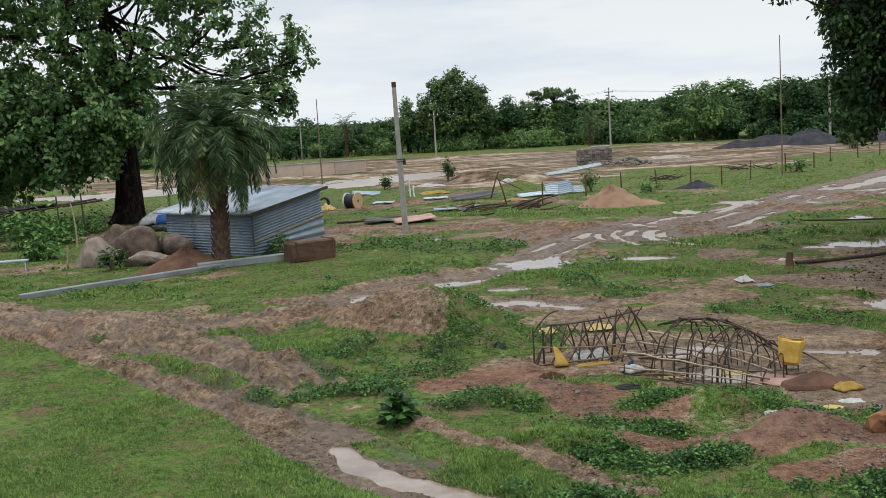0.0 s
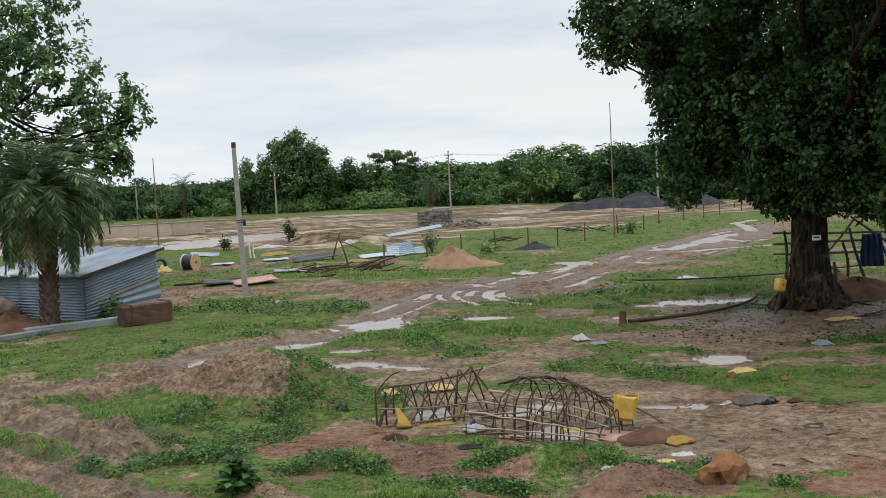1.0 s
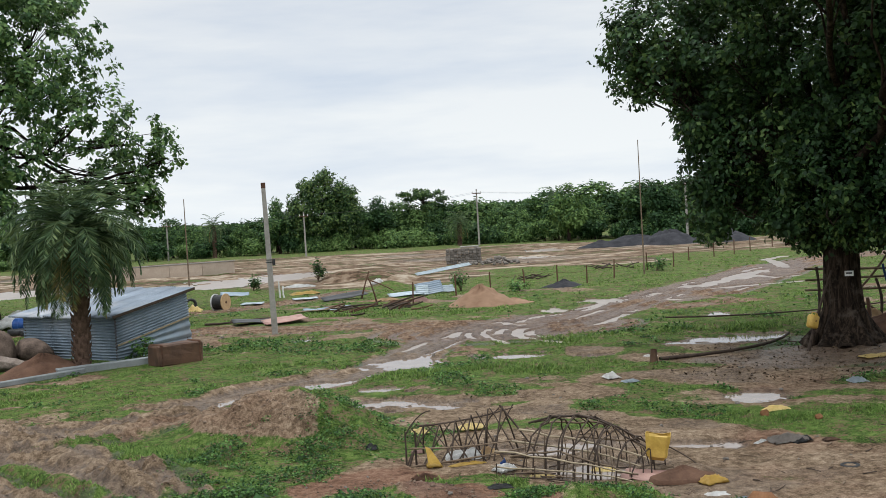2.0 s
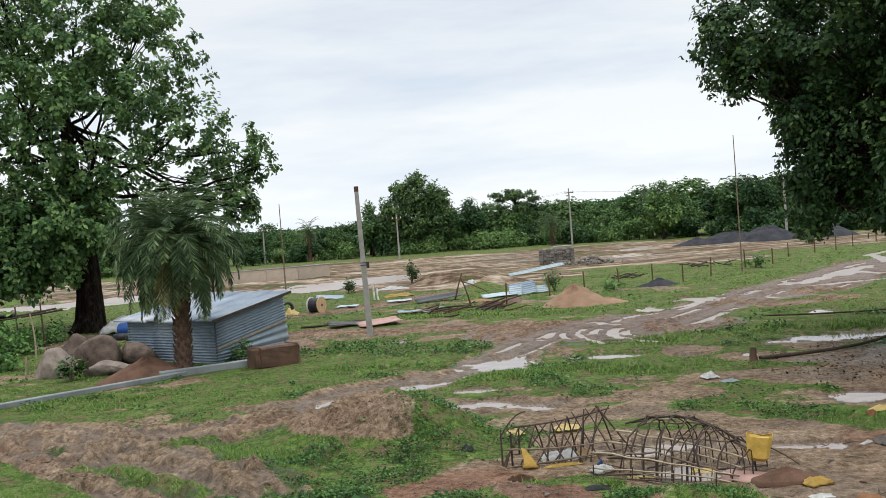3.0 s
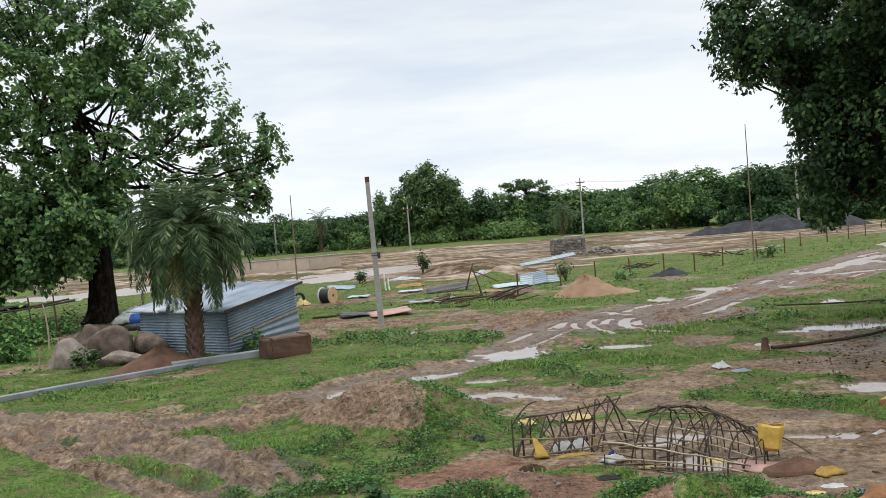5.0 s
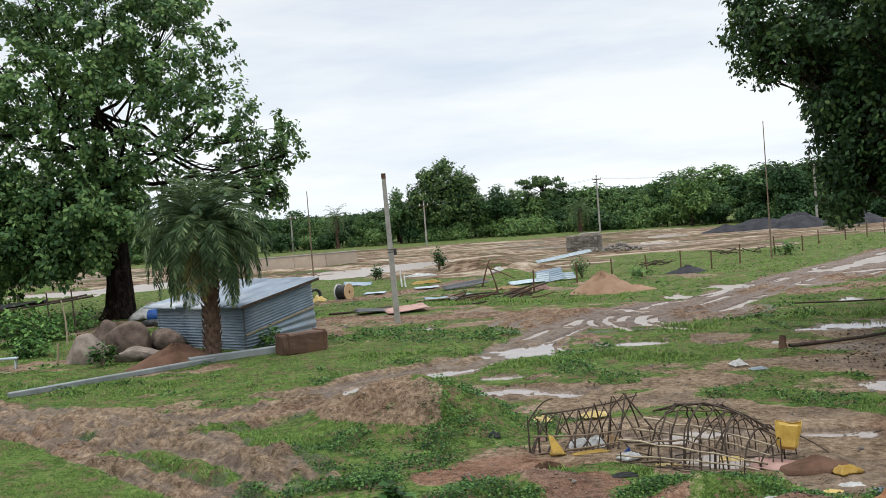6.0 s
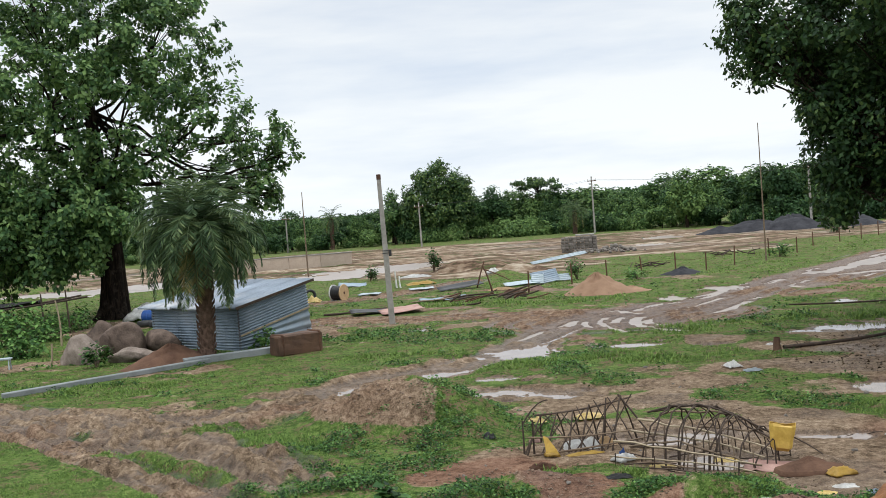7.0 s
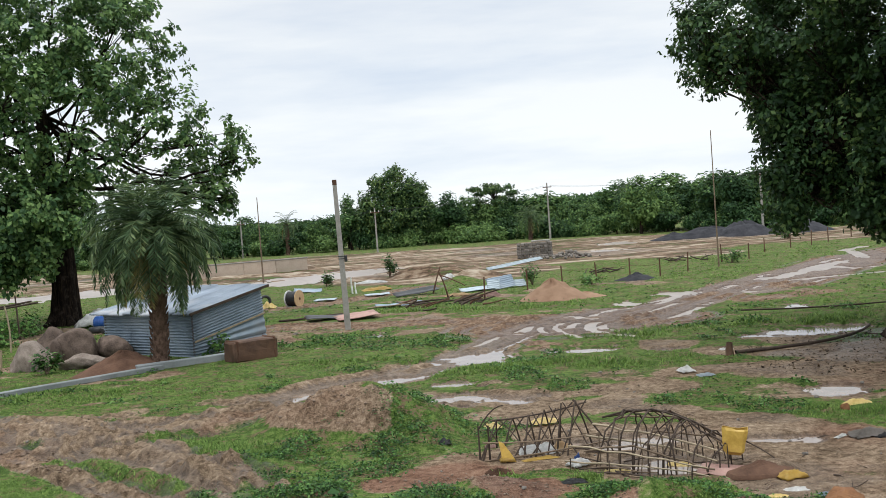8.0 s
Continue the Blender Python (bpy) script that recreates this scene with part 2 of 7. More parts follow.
BLACK = surface("black_plastic", (0.010, 0.010, 0.011), (0.032, 0.031, 0.031), 4.0, 0.55, 40.0, 0.2)
PLY = surface("plywood", (0.36, 0.23, 0.12), (0.54, 0.38, 0.22), 5.0, 0.75, 50.0, 0.2)
RUST = surface("rusty_iron", (0.060, 0.034, 0.024), (0.150, 0.080, 0.052), 8.0, 0.85, 50.0, 0.4)
REDSHEET = surface("dull_red_sheet", (0.20, 0.10, 0.080), (0.38, 0.235, 0.195), 2.0, 0.7, 30.0, 0.3)
SAND = surface("orange_sand", (0.190, 0.112, 0.070), (0.300, 0.190, 0.126), 1.6, 0.95, 30.0, 0.6, depth=0.03)
REDSOIL = surface("red_soil", (0.060, 0.033, 0.022), (0.150, 0.084, 0.056), 2.2, 0.95, 26.0, 0.7, depth=0.04)
GRAVEL = surface("dark_gravel", (0.016, 0.016, 0.019), (0.050, 0.049, 0.054), 1.4, 0.95, 30.0, 0.8, depth=0.05)
LATERITE = surface("orange_stone", (0.10, 0.046, 0.022), (0.26, 0.128, 0.062), 4.0, 0.9, 40.0, 0.6, depth=0.02, stain=(0.17, 0.085, 0.05))
STONE = surface("rubble_stone", (0.10, 0.088, 0.076), (0.24, 0.212, 0.188), 2.0, 0.92, 26.0, 0.6, depth=0.03)
PALE_WALL = surface("pale_plaster", (0.34, 0.27, 0.21), (0.50, 0.41, 0.33), 0.8, 0.9, 12.0, 0.3, stain=(0.27, 0.21, 0.16))
PALE_BLUE = surface("pale_blue_sheet", (0.23, 0.28, 0.31), (0.40, 0.45, 0.48), 2.5, 0.5, 20.0, 0.2)
CLOD = surface("soil_clod", (0.080, 0.055, 0.040), (0.300, 0.220, 0.165), 0.8, 0.95, 12.0, 0.4, depth=0.02)
GREY_BEAM = surface("grey_beam", (0.15, 0.16, 0.16), (0.27, 0.285, 0.285), 1.5, 0.8, 30.0, 0.3)
MUD = (  # half width, strength, line of each churned stretch of mud
    (0.9, 1.0, ((-17.9, 31.9), (-12.0, 26.3), (-9.7, 24.1), (-7.5, 21.4), (-5.8, 19.2), (-4.1, 17.2), (-2.7, 15.7), (-1.8, 14.6), (-0.5, 12.8))),
    (1.5, 1.0, ((-16.3, 31.0), (-12.3, 27.8), (-10.3, 26.3), (-7.8, 25.1), (-6.5, 24.9), (-5.2, 25.5), (-3.8, 26.0))),
    (1.0, 1.0, ((-11.1, 25.0), (-8.9, 23.4), (-7.5, 23.2), (-6.2, 22.8), (-4.6, 21.0), (-3.4, 19.5))),
    (0.7, 1.0, ((-9.4, 22.7), (-7.6, 20.6), (-6.0, 19.3), (-4.4, 18.6))),
    (0.8, 0.9, ((-5.4, 22.5), (-4.2, 20.7), (-3.2, 19.1))),
    (0.2, 0.9, ((-1.0, 16.1), (-0.3, 15.2), (0.4, 14.5), (1.0, 13.8), (1.5, 13.0), (1.9, 12.6))),
    (0.6, 0.6, ((-5.6, 28.5), (-3.6, 28.0))),
)
WET_TRACK = (
    (1.2, 1.0, ((-3.5, 28.5), (-2.3, 30.0), (-1.0, 30.7), (0.7, 32.8), (1.8, 35.2), (3.3, 38.5))),
    (1.3, 1.0, ((-0.1, 26.6), (1.3, 26.4), (2.5, 25.6))),
)
SOIL = (
    (1.8, 1.0, ((6.1, 20.2), (7.3, 18.8), (8.3, 17.5), (9.7, 17.0), (12.0, 16.5))),
    (1.2, 1.0, ((5.5, 16.8), (6.4, 15.5), (7.7, 15.4), (8.9, 15.7))),
    (1.6, 0.95, ((9.4, 27.0), (10.6, 25.5), (12.3, 25.2), (15.6, 25.6))),
    (1.0, 1.0, ((8.5, 30.8), (10.0, 30.0), (12.3, 29.5))),
    (2.0, 1.0, ((11.9, 28.7), (13.8, 28.4), (16.3, 28.4), (18.2, 27.4))),
    (1.2, 1.0, ((0.2, 23.1), (1.4, 23.3), (3.0, 24.0), (4.5, 24.1), (6.1, 22.8), (6.9, 20.7), (7.4, 19.7))),
    (1.4, 1.0, ((1.1, 20.2), (2.5, 19.4), (3.8, 18.8), (5.1, 18.3), (5.8, 17.9))),
    (1.2, 1.0, ((2.4, 21.2), (3.6, 20.8), (4.8, 20.2))),
    (1.0, 0.9, ((-0.8, 27.5), (0.9, 26.4), (2.2, 26.2), (4.3, 26.1), (5.8, 25.8))),
    (0.8, 0.8, ((6.7, 27.6), (8.2, 27.9), (10.1, 26.9))),
)
RED_SOIL = (
    (0.8, 1.0, ((-0.6, 18.6), (0.4, 18.8), (1.2, 17.9), (1.8, 16.8), (2.4, 16.1))),
    (0.45, 1.0, ((2.1, 14.6), (2.7, 14.4), (3.3, 14.1), (4.3, 14.5), (5.3, 14.4))),
    (0.5, 1.0, ((3.9, 13.1), (4.5, 13.2), (5.0, 13.4))),
    (0.6, 1.0, ((7.0, 14.0), (8.1, 14.3))),
    (0.25, 1.0, ((0.6, 15.4), (1.3, 15.4))),
)
BARE = MUD + WET_TRACK + SOIL + RED_SOIL
ROAD = (
    (1.3, 1.0, ((-5.9, 47.8), (-2.3, 46.0), (1.3, 44.4), (3.7, 43.6), (6.0, 43.1), (8.3, 44.6))),
    (1.9, 1.0, ((4.0, 39.5), (6.2, 39.1), (8.9, 42.1), (12.3, 47.3), (16.9, 53.2), (22.3, 60.0), (27.0, 66.4))),
    (2.6, 1.0, ((16.9, 50.7), (21.5, 56.8), (26.9, 64.3), (32.1, 70.0), (37.9, 71.9))),
    (1.5, 0.8, ((-7.6, 57.4), (-4.7, 59.6), (-1.7, 62.5), (0.3, 66.3))),
    (1.2, 0.6, ((-6.7, 46.6), (-4.9, 48.0))),
    (1.2, 0.7, ((12.7, 48.7), (14.1, 44.7), (17.0, 45.6))),
    (3.2, 1.0, ((4.0, 40.7), (5.5, 40.1), (6.9, 40.0), (8.2, 41.1))),
)
TALL = (  # half width, height, line of each stretch of long grass
    (1.3, 0.11, ((1.6, 30.8), (3.3, 30.7), (5.1, 30.6), (6.8, 30.5))),
    (1.4, 0.12, ((7.7, 37.6), (10.5, 37.7), (12.6, 37.0), (15.1, 36.0))),
    (1.5, 0.07, ((-16.0, 33.9), (-11.8, 32.0), (-8.3, 31.3), (-4.9, 30.8))),
    (0.9, 0.12, ((5.6, 37.8), (7.4, 35.3))),
    (0.9, 0.09, ((-3.6, 34.6), (-1.8, 34.2), (-0.2, 34.0))),
    (2.0, 0.08, ((-0.9, 52.2), (2.8, 50.1), (6.5, 48.4))),
    (0.3, 0.1, ((-7.6, 21.9), (-6.5, 21.1), (-5.3, 19.9), (-4.2, 19.0))),
    (0.5, 0.1, ((-5.6, 24.0), (-4.7, 23.1), (-3.6, 21.7))),
    (0.35, 0.2, ((1.5, 18.2), (2.2, 18.4), (2.6, 17.9))),
    (0.55, 0.08, ((-1.7, 15.1), (-0.9, 14.7), (-0.1, 13.7), (0.6, 13.1))),
    (0.3, 0.08, ((0.3, 15.1), (1.1, 14.5), (1.9, 13.6))),
    (0.6, 0.1, ((7.9, 21.9), (9.4, 21.2), (11.3, 21.1), (13.0, 21.1))),
)
WEEDS = (
    (1.3, 0.34, ((-5.3, 39.6), (-2.9, 40.4), (-0.8, 37.9), (0.6, 37.5))),
    (0.9, 0.26, ((-1.0, 23.1), (-0.5, 22.4), (0.1, 21.6), (0.9, 21.2))),
    (1.0, 0.28, ((-0.2, 23.9), (0.4, 23.0), (1.0, 22.3))),
    (0.8, 0.16, ((-2.4, 21.9), (-1.4, 21.3), (-0.3, 20.6))),
    (0.8, 0.18, ((-3.0, 20.9), (-2.2, 19.8), (-1.0, 19.7))),
    (0.6, 0.22, ((3.0, 27.9), (3.6, 26.7))),
    (0.7, 0.24, ((5.6, 24.0), (6.5, 23.2), (7.4, 22.2))),
    (0.6, 0.2, ((12.1, 24.8), (13.2, 24.8), (14.2, 24.8))),
    (0.5, 0.24, ((2.5, 16.5), (3.5, 16.9), (4.2, 16.4), (4.5, 15.7))),
    (0.35, 0.2, ((4.8, 15.6), (5.7, 15.3))),
    (0.4, 0.2, ((1.9, 13.6), (2.4, 13.6), (3.2, 13.9))),
    (0.35, 0.2, ((-0.4, 17.0), (0.2, 17.0), (0.6, 16.7))),
    (0.35, 0.16, ((1.1, 15.6), (1.8, 15.6), (2.5, 15.0))),
)
WEEDS_B = (
    (0.4, 0.18, ((-3.2, 18.8), (-2.5, 18.2), (-1.6, 18.4))),
    (0.3, 0.15, ((-4.1, 18.4), (-3.2, 17.8), (-2.5, 17.7))),
    (0.4, 0.4, ((-9.3, 38.5), (-8.1, 38.5))),
    (0.5, 0.5, ((-13.4, 38.4), (-13.0, 38.5))),
    (0.9, 0.35, ((-19.8, 46.4), (-18.7, 48.7))),
)
WEEDS = WEEDS + WEEDS_B
FIELD = (
    (14, 1.0, ((-65.5, 141.6), (-39.1, 113.9), (-26.1, 102.6), (-18.1, 102.6), (-11.7, 98.3))),
    (22, 1.0, ((-22.0, 118.1), (-12.7, 107.6), (-5.9, 106.8), (0.8, 107.2), (6.2, 104.7), (12.0, 107.1), (18.1, 103.9))),
    (8, 0.9, ((-4.0, 85.9), (0.5, 77.7), (3.6, 75.5))),
    (14, 0.9, ((16.4, 118.3), (23.5, 108.3), (30.1, 102.1), (36.4, 97.6), (43.0, 96.3))),
    (5, 0.8, ((11.7, 84.9), (16.1, 84.9), (21.2, 80.9))),
)
PUDDLES_A = (  # x, y, half width, half depth
    (1.74, 33.47, 0.91, 1.25),
    (5.19, 33.63, 0.83, 0.57),
    (4.18, 33.99, 0.27, 0.39),
    (7.37, 32.39, 0.42, 0.24),
    (9.27, 24.00, 0.53, 0.58),
    (6.40, 19.80, 0.45, 0.23),
    (7.04, 19.56, 0.19, 0.27),
    (-2.51, 29.02, 1.05, 0.47),
    (-1.09, 30.33, 0.76, 0.41),
    (-0.02, 33.23, 0.44, 0.37),
    (1.03, 26.58, 0.60, 0.28),
    (2.25, 25.55, 0.28, 0.29),
    (0.85, 28.96, 0.53, 0.37),
    (14.68, 41.27, 0.44, 0.40),
    (14.76, 41.59, 0.68, 0.85),
    (-29.03, 86.90, 5.74, 4.42),
    (-26.77, 89.28, 4.92, 4.62),
    (-10.16, 83.22, 3.20, 3.10),
    (-6.89, 89.11, 4.84, 3.53),
    (-4.25, 92.94, 2.79, 2.88),
    (-1.70, 42.19, 0.44, 0.59),
    (-6.76, 20.04, 0.11, 0.10),
)
PUDDLES_B = (  # x, y, half width, half depth
    (12.20, 50.46, 0.86, 0.87),
    (9.29, 47.24, 0.57, 0.76),
    (21.15, 110.99, 1.62, 2.78),
    (17.49, 97.35, 1.28, 1.60),
    (10.70, 33.85, 0.70, 0.38),
    (11.90, 34.00, 0.90, 0.75),
    (13.05, 34.20, 0.80, 0.80),
    (13.95, 34.50, 0.50, 0.45),
    (4.10, 18.46, 0.66, 0.47),
    (3.57, 20.23, 0.53, 0.37),
    (0.45, 26.80, 0.60, 0.35),
    (1.93, 26.00, 0.50, 0.30),
    (4.30, 20.60, 0.55, 0.35),
    (2.55, 20.60, 0.44, 0.34),
)
PUDDLES = PUDDLES_A + PUDDLES_B
RUTS_A = (  # half width, line of each water-filled wheel rut
    (0.24, ((6.75, 40.97), (6.45, 40.37), (6.24, 39.34), (6.27, 38.36), (6.51, 37.65), (6.90, 36.66), (7.34, 36.00))),
    (0.20, ((6.85, 39.86), (6.66, 39.40), (6.70, 38.80))),
    (0.20, ((6.86, 38.48), (6.97, 38.02), (7.23, 38.20))),
    (0.20, ((6.04, 41.12), (5.73, 40.53), (5.59, 39.84))),
    (0.17, ((5.52, 41.53), (5.13, 40.59), (5.02, 39.49), (5.21, 38.24), (5.49, 36.82))),
    (0.17, ((4.62, 40.78), (4.45, 39.92), (4.57, 38.71), (4.85, 37.79))),
    (0.18, ((4.24, 41.07), (3.91, 39.56))),
    (0.20, ((3.45, 39.15), (3.70, 38.97))),
    (0.25, ((6.43, 43.49), (6.50, 42.50), (6.92, 42.37))),
    (0.20, ((7.70, 44.86), (8.58, 45.12), (9.12, 45.43))),
    (0.20, ((9.77, 46.80), (10.39, 47.38), (11.03, 47.98))),
)
RUTS_B = (
    (0.30, ((11.85, 49.78), (12.37, 50.27))),
    (0.15, ((12.79, 50.90), (13.77, 52.06))),
    (0.08, ((4.43, 36.89), (5.15, 35.91))),
    (0.07, ((6.97, 40.17), (7.51, 40.78), (8.30, 41.00))),
    (0.09, ((7.39, 43.96), (8.58, 45.21), (9.80, 46.28))),
    (0.35, ((14.97, 49.02), (15.27, 48.44))),
    (0.2, ((7.0, 43.5), (8.4, 45.6), (9.5, 46.4))),
    (0.22, ((9.5, 46.7), (10.8, 47.6), (12.3, 49.7), (13.2, 50.2))),
    (0.17, ((7.3, 42.1), (9.0, 43.0), (11.1, 46.0))),
    (0.14, ((4.2, 36.9), (5.7, 36.5), (7.4, 35.4))),
    (0.15, ((3.5, 39.7), (4.6, 41.9), (6.3, 44.1))),
)
RUTS_C = (
    (0.75, ((18.1, 54.9), (21.0, 57.7), (24.6, 62.2))),
    (0.45, ((18.7, 53.1), (20.7, 53.6), (23.8, 54.0))),
    (0.5, ((21.5, 57.7), (25.3, 63.4))),
    (0.4, ((23.3, 60.4), (23.5, 57.4), (24.9, 57.7))),
    (0.5, ((29.0, 72.6), (31.9, 75.9))),
    (0.4, ((29.4, 72.1), (27.1, 64.3))),
    (0.17, ((-3.5, 28.1), (-3.0, 28.8), (-2.3, 29.6), (-1.5, 30.7))),
    (0.17, ((-2.1, 29.0), (-1.2, 29.7), (-0.1, 30.5))),
    (0.15, ((-2.9, 28.3), (-1.8, 28.8), (-0.7, 28.7))),
    (0.30, ((-2.2, 15.3), (-1.7, 14.3), (-1.2, 13.7), (-0.7, 13.3), (-0.1, 12.8), (0.5, 12.2))),
)
RUTS = RUTS_A + RUTS_B + RUTS_C

# ---- helpers for building ----


def mesh_of(name, verts, faces, material, smooth=False):
    """A mesh from arrays of corners and of equal-sided faces."""
    verts, faces = np.asarray(verts, np.float32), np.asarray(faces, np.int32)
    me = bpy.data.meshes.new(name)
    n, k = faces.shape
    me.vertices.add(len(verts))
    me.vertices.foreach_set("co", verts.ravel())
    me.loops.add(n * k)
    me.loops.foreach_set("vertex_index", faces.ravel())
    me.polygons.add(n)
    me.polygons.foreach_set("loop_start", np.arange(0, n * k, k, dtype=np.int32))
    if smooth:
        me.polygons.foreach_set("use_smooth", np.ones(n, bool))
    me.materials.append(material)
    me.update(calc_edges=True)
    me.validate()
    return me


def under(ob, parent, label=""):
    if parent is not None:
        ob.parent = parent
    return tagged(ob, label=label)


def part(name, bm, material, parent, label="", smooth=False):
    """Links a bmesh as one mesh object under a thing or under a part."""
    me = bpy.data.meshes.new(name)
    bmesh.ops.recalc_face_normals(bm, faces=bm.faces)
    bm.to_mesh(me)
    bm.free()
    me.materials.append(material)
    if smooth:
        me.polygons.foreach_set("use_smooth", np.ones(len(me.polygons), bool))
    return under(new(name, me), parent, label)


def thing(name, m, label, category, group="", kind=""):
    ob = tagged(new(name), label, category, group, kind)
    ob.empty_display_size = 0.2
    ob.matrix_world = m
    return ob


def hash2(i, j, seed):
    h = (i * 374761393 + j * 668265263 + seed * 1274126177) & 0xFFFFFFFF
    h = ((h ^ (h >> 13)) * 1274126177) & 0xFFFFFFFF
    return ((h ^ (h >> 16)) & 0xFFFF) / 65535.0


def wave(x, y, size, seed=0, octaves=3):
    """Smooth noise in -1..1 over the plan, with features of that size in metres."""
    total, amp, norm = 0.0, 1.0, 0.0
    for o in range(octaves):
        u, v = np.asarray(x, float) / size, np.asarray(y, float) / size
        i, j = np.floor(u).astype(np.int64), np.floor(v).astype(np.int64)
        a, b = u - i, v - j
        a, b = a * a * (3 - 2 * a), b * b * (3 - 2 * b)
        s = seed + 17 * o
        n = (hash2(i, j, s) * (1 - a) + hash2(i + 1, j, s) * a) * (1 - b) + (hash2(i, j + 1, s) * (1 - a) + hash2(i + 1, j + 1, s) * a) * b
        total, norm = total + amp * (2 * n - 1), norm + amp
        amp, size = amp * 0.5, size * 0.5
    return total / norm


def step(v, a, b):
    t = np.clip((v - a) / (b - a), 0, 1)
    return t * t * (3 - 2 * t)


def away(x, y, line):
    """Distance from the plan's points to a line of points."""
    best = np.full(np.shape(x), 1e9)
    for (ax, ay), (bx, by) in zip(line[:-1], line[1:]):
        dx, dy = bx - ax, by - ay
        t = np.clip(((x - ax) * dx + (y - ay) * dy) / (dx * dx + dy * dy + 1e-9), 0, 1)
        best = np.minimum(best, np.hypot(x - ax - t * dx, y - ay - t * dy))
    return best


def close_to(x, y, line, reach):
    """Which of the plan's points lie in the box round a line."""
    xs, ys = [p[0] for p in line], [p[1] for p in line]
    return np.nonzero((x > min(xs) - reach) & (x < max(xs) + reach) & (y > min(ys) - reach) & (y < max(ys) + reach))[0]


def strokes(x, y, lines, ragged, size, seed):
    out = np.zeros(np.shape(x))
    rag = wave(x, y, size, seed, 4)
    for width, strength, line in lines:
        near = close_to(x, y, line, 2.4 * width)
        d = away(x[near], y[near], line) / width
        out[near] = np.maximum(out[near], strength * (1 - step(d + ragged * rag[near], 0.55, 1.25)))
    return out


def strewn(lines, count, spread, seed, scale=1.0):
    """Small pools strewn along churned tracks."""
    pick = random.Random(seed)
    out = []
    for width, strength, line in lines:
        for _ in range(count):
            i = pick.randrange(len(line) - 1)
            t = pick.random()
            (ax, ay), (bx, by) = line[i], line[i + 1]
            s = pick.uniform(0.12, 0.42) * scale
            out.append((ax + t * (bx - ax) + pick.gauss(0, spread * width), ay + t * (by - ay) + pick.gauss(0, spread * width), s, s * pick.uniform(0.7, 1.8)))
    return tuple(out)


def short_ruts(line, count, spread, seed):
    """Short water-filled stretches of wheel rut that follow a road."""
    pick = random.Random(seed)
    out = []
    for _ in range(count):
        i = pick.randrange(len(line) - 1)
        (ax, ay), (bx, by) = line[i], line[i + 1]
        d = math.hypot(bx - ax, by - ay)
        ux, uy = (bx - ax) / d, (by - ay) / d
        t, o, half = pick.random() * d, pick.choice((-1.25, -0.75, 0.55, 1.1)) * spread + pick.gauss(0, 0.12), pick.uniform(0.4, 1.5)
        px, py = ax + ux * t - uy * o, ay + uy * t + ux * o
        out.append((pick.uniform(0.10, 0.22), ((px - ux * half, py - uy * half), (px + pick.gauss(0, 0.1), py), (px + ux * half, py + uy * half))))
    return tuple(out)


FAR_WET = ((2.0, 1.0, ((-15.0, 85.0), (-9.0, 87.0), (-4.0, 92.0))), (2.2, 1.0, ((-36.0, 88.0), (-27.0, 88.5), (-21.0, 91.0))))
PUDDLES = PUDDLES + strewn(WET_TRACK, 12, 0.5, 5, 0.5) + strewn(FAR_WET, 10, 0.6, 8, 4.5)
RUTS = RUTS + short_ruts(ROAD[1][2][2:], 12, 1.0, 3) + short_ruts(ROAD[2][2], 7, 1.3, 4) + short_ruts(WET_TRACK[0][2], 7, 0.5, 6)


def puddle_depth(x, y):
    """1 in the middle of a puddle or flooded rut, 0 outside."""
    rag = wave(x, y, 0.9, 91, 3)
    out, wide, berm = np.zeros(np.shape(x)), np.zeros(np.shape(x)), np.zeros(np.shape(x))
    for px, py, a, b in PUDDLES:
        near = close_to(x, y, ((px, py),), 2.6 * max(a, b))
        turn = math.atan2(px, py)
        c, s = math.cos(turn), math.sin(turn)
        dx, dy = x[near] - px, y[near] - py
        u, v = (dx * c - dy * s) / a, (dx * s + dy * c) / b
        q = np.hypot(u, v)
        wide[near] = np.maximum(wide[near], 1 - step(q, 1.0, 2.4))
        q = 0.85 * q + 0.6 * rag[near] + 0.75 * wave(u * 3 + px, v * 3, 1.2, 93, 4)
        out[near] = np.maximum(out[near], 1 - step(q, 0.7, 1.2))
    for width, line in RUTS:
        near = close_to(x, y, line, 6.2 * width)
        far = away(x[near], y[near], line) / width
        wide[near] = np.maximum(wide[near], 1 - step(far, 2.0, 6.0))
        out[near] = np.maximum(out[near], 1 - step(far + (0.8 if line[0][1] < 20 else 0.4) * rag[near] + 0.9 * np.clip(wave(x[near], y[near], 1.1, 95, 3) + 0.05, 0, 1) * min(1.5, 0.25 / width + 0.5), 0.6, 1.2))
        berm[near] = np.maximum(berm[near], np.exp(-((far - 2.1 + 0.3 * rag[near]) / 0.55) ** 2) * min(1.0, width / 0.15))   # mud squeezed up beside the wheel
    return out, wide, berm


# mounds: x, y, radius across, radius along, height
MOUNDS = ((-1.45, 23.5, 2.6, 2.5, 0.74), (-2.9, 24.1, 2.0, 2.0, 0.24), (-0.3, 22.3, 1.8, 2.2, 0.28), (-3.9, 20.3, 2.2, 1.6, 0.15), (4.3, 14.6, 1.3, 0.9, 0.32),
          (3.4, 16.2, 1.6, 0.7, 0.26), (0.9, 17.3, 1.2, 0.8, 0.22), (14.6, 29.4, 3.2, 3.0, 0.16), (0.4, 77.5, 3.0, 2.2, 0.7), (2.4, 76.0, 2.6, 2.0, 0.6), (4.0, 72.5, 2.4, 1.8, 0.5), (2.9, 68.5, 1.8, 1.6, 0.35), (5.6, 17.4, 0.5, 0.5, 0.18), (1.1, 14.6, 1.6, 0.8, 0.18))
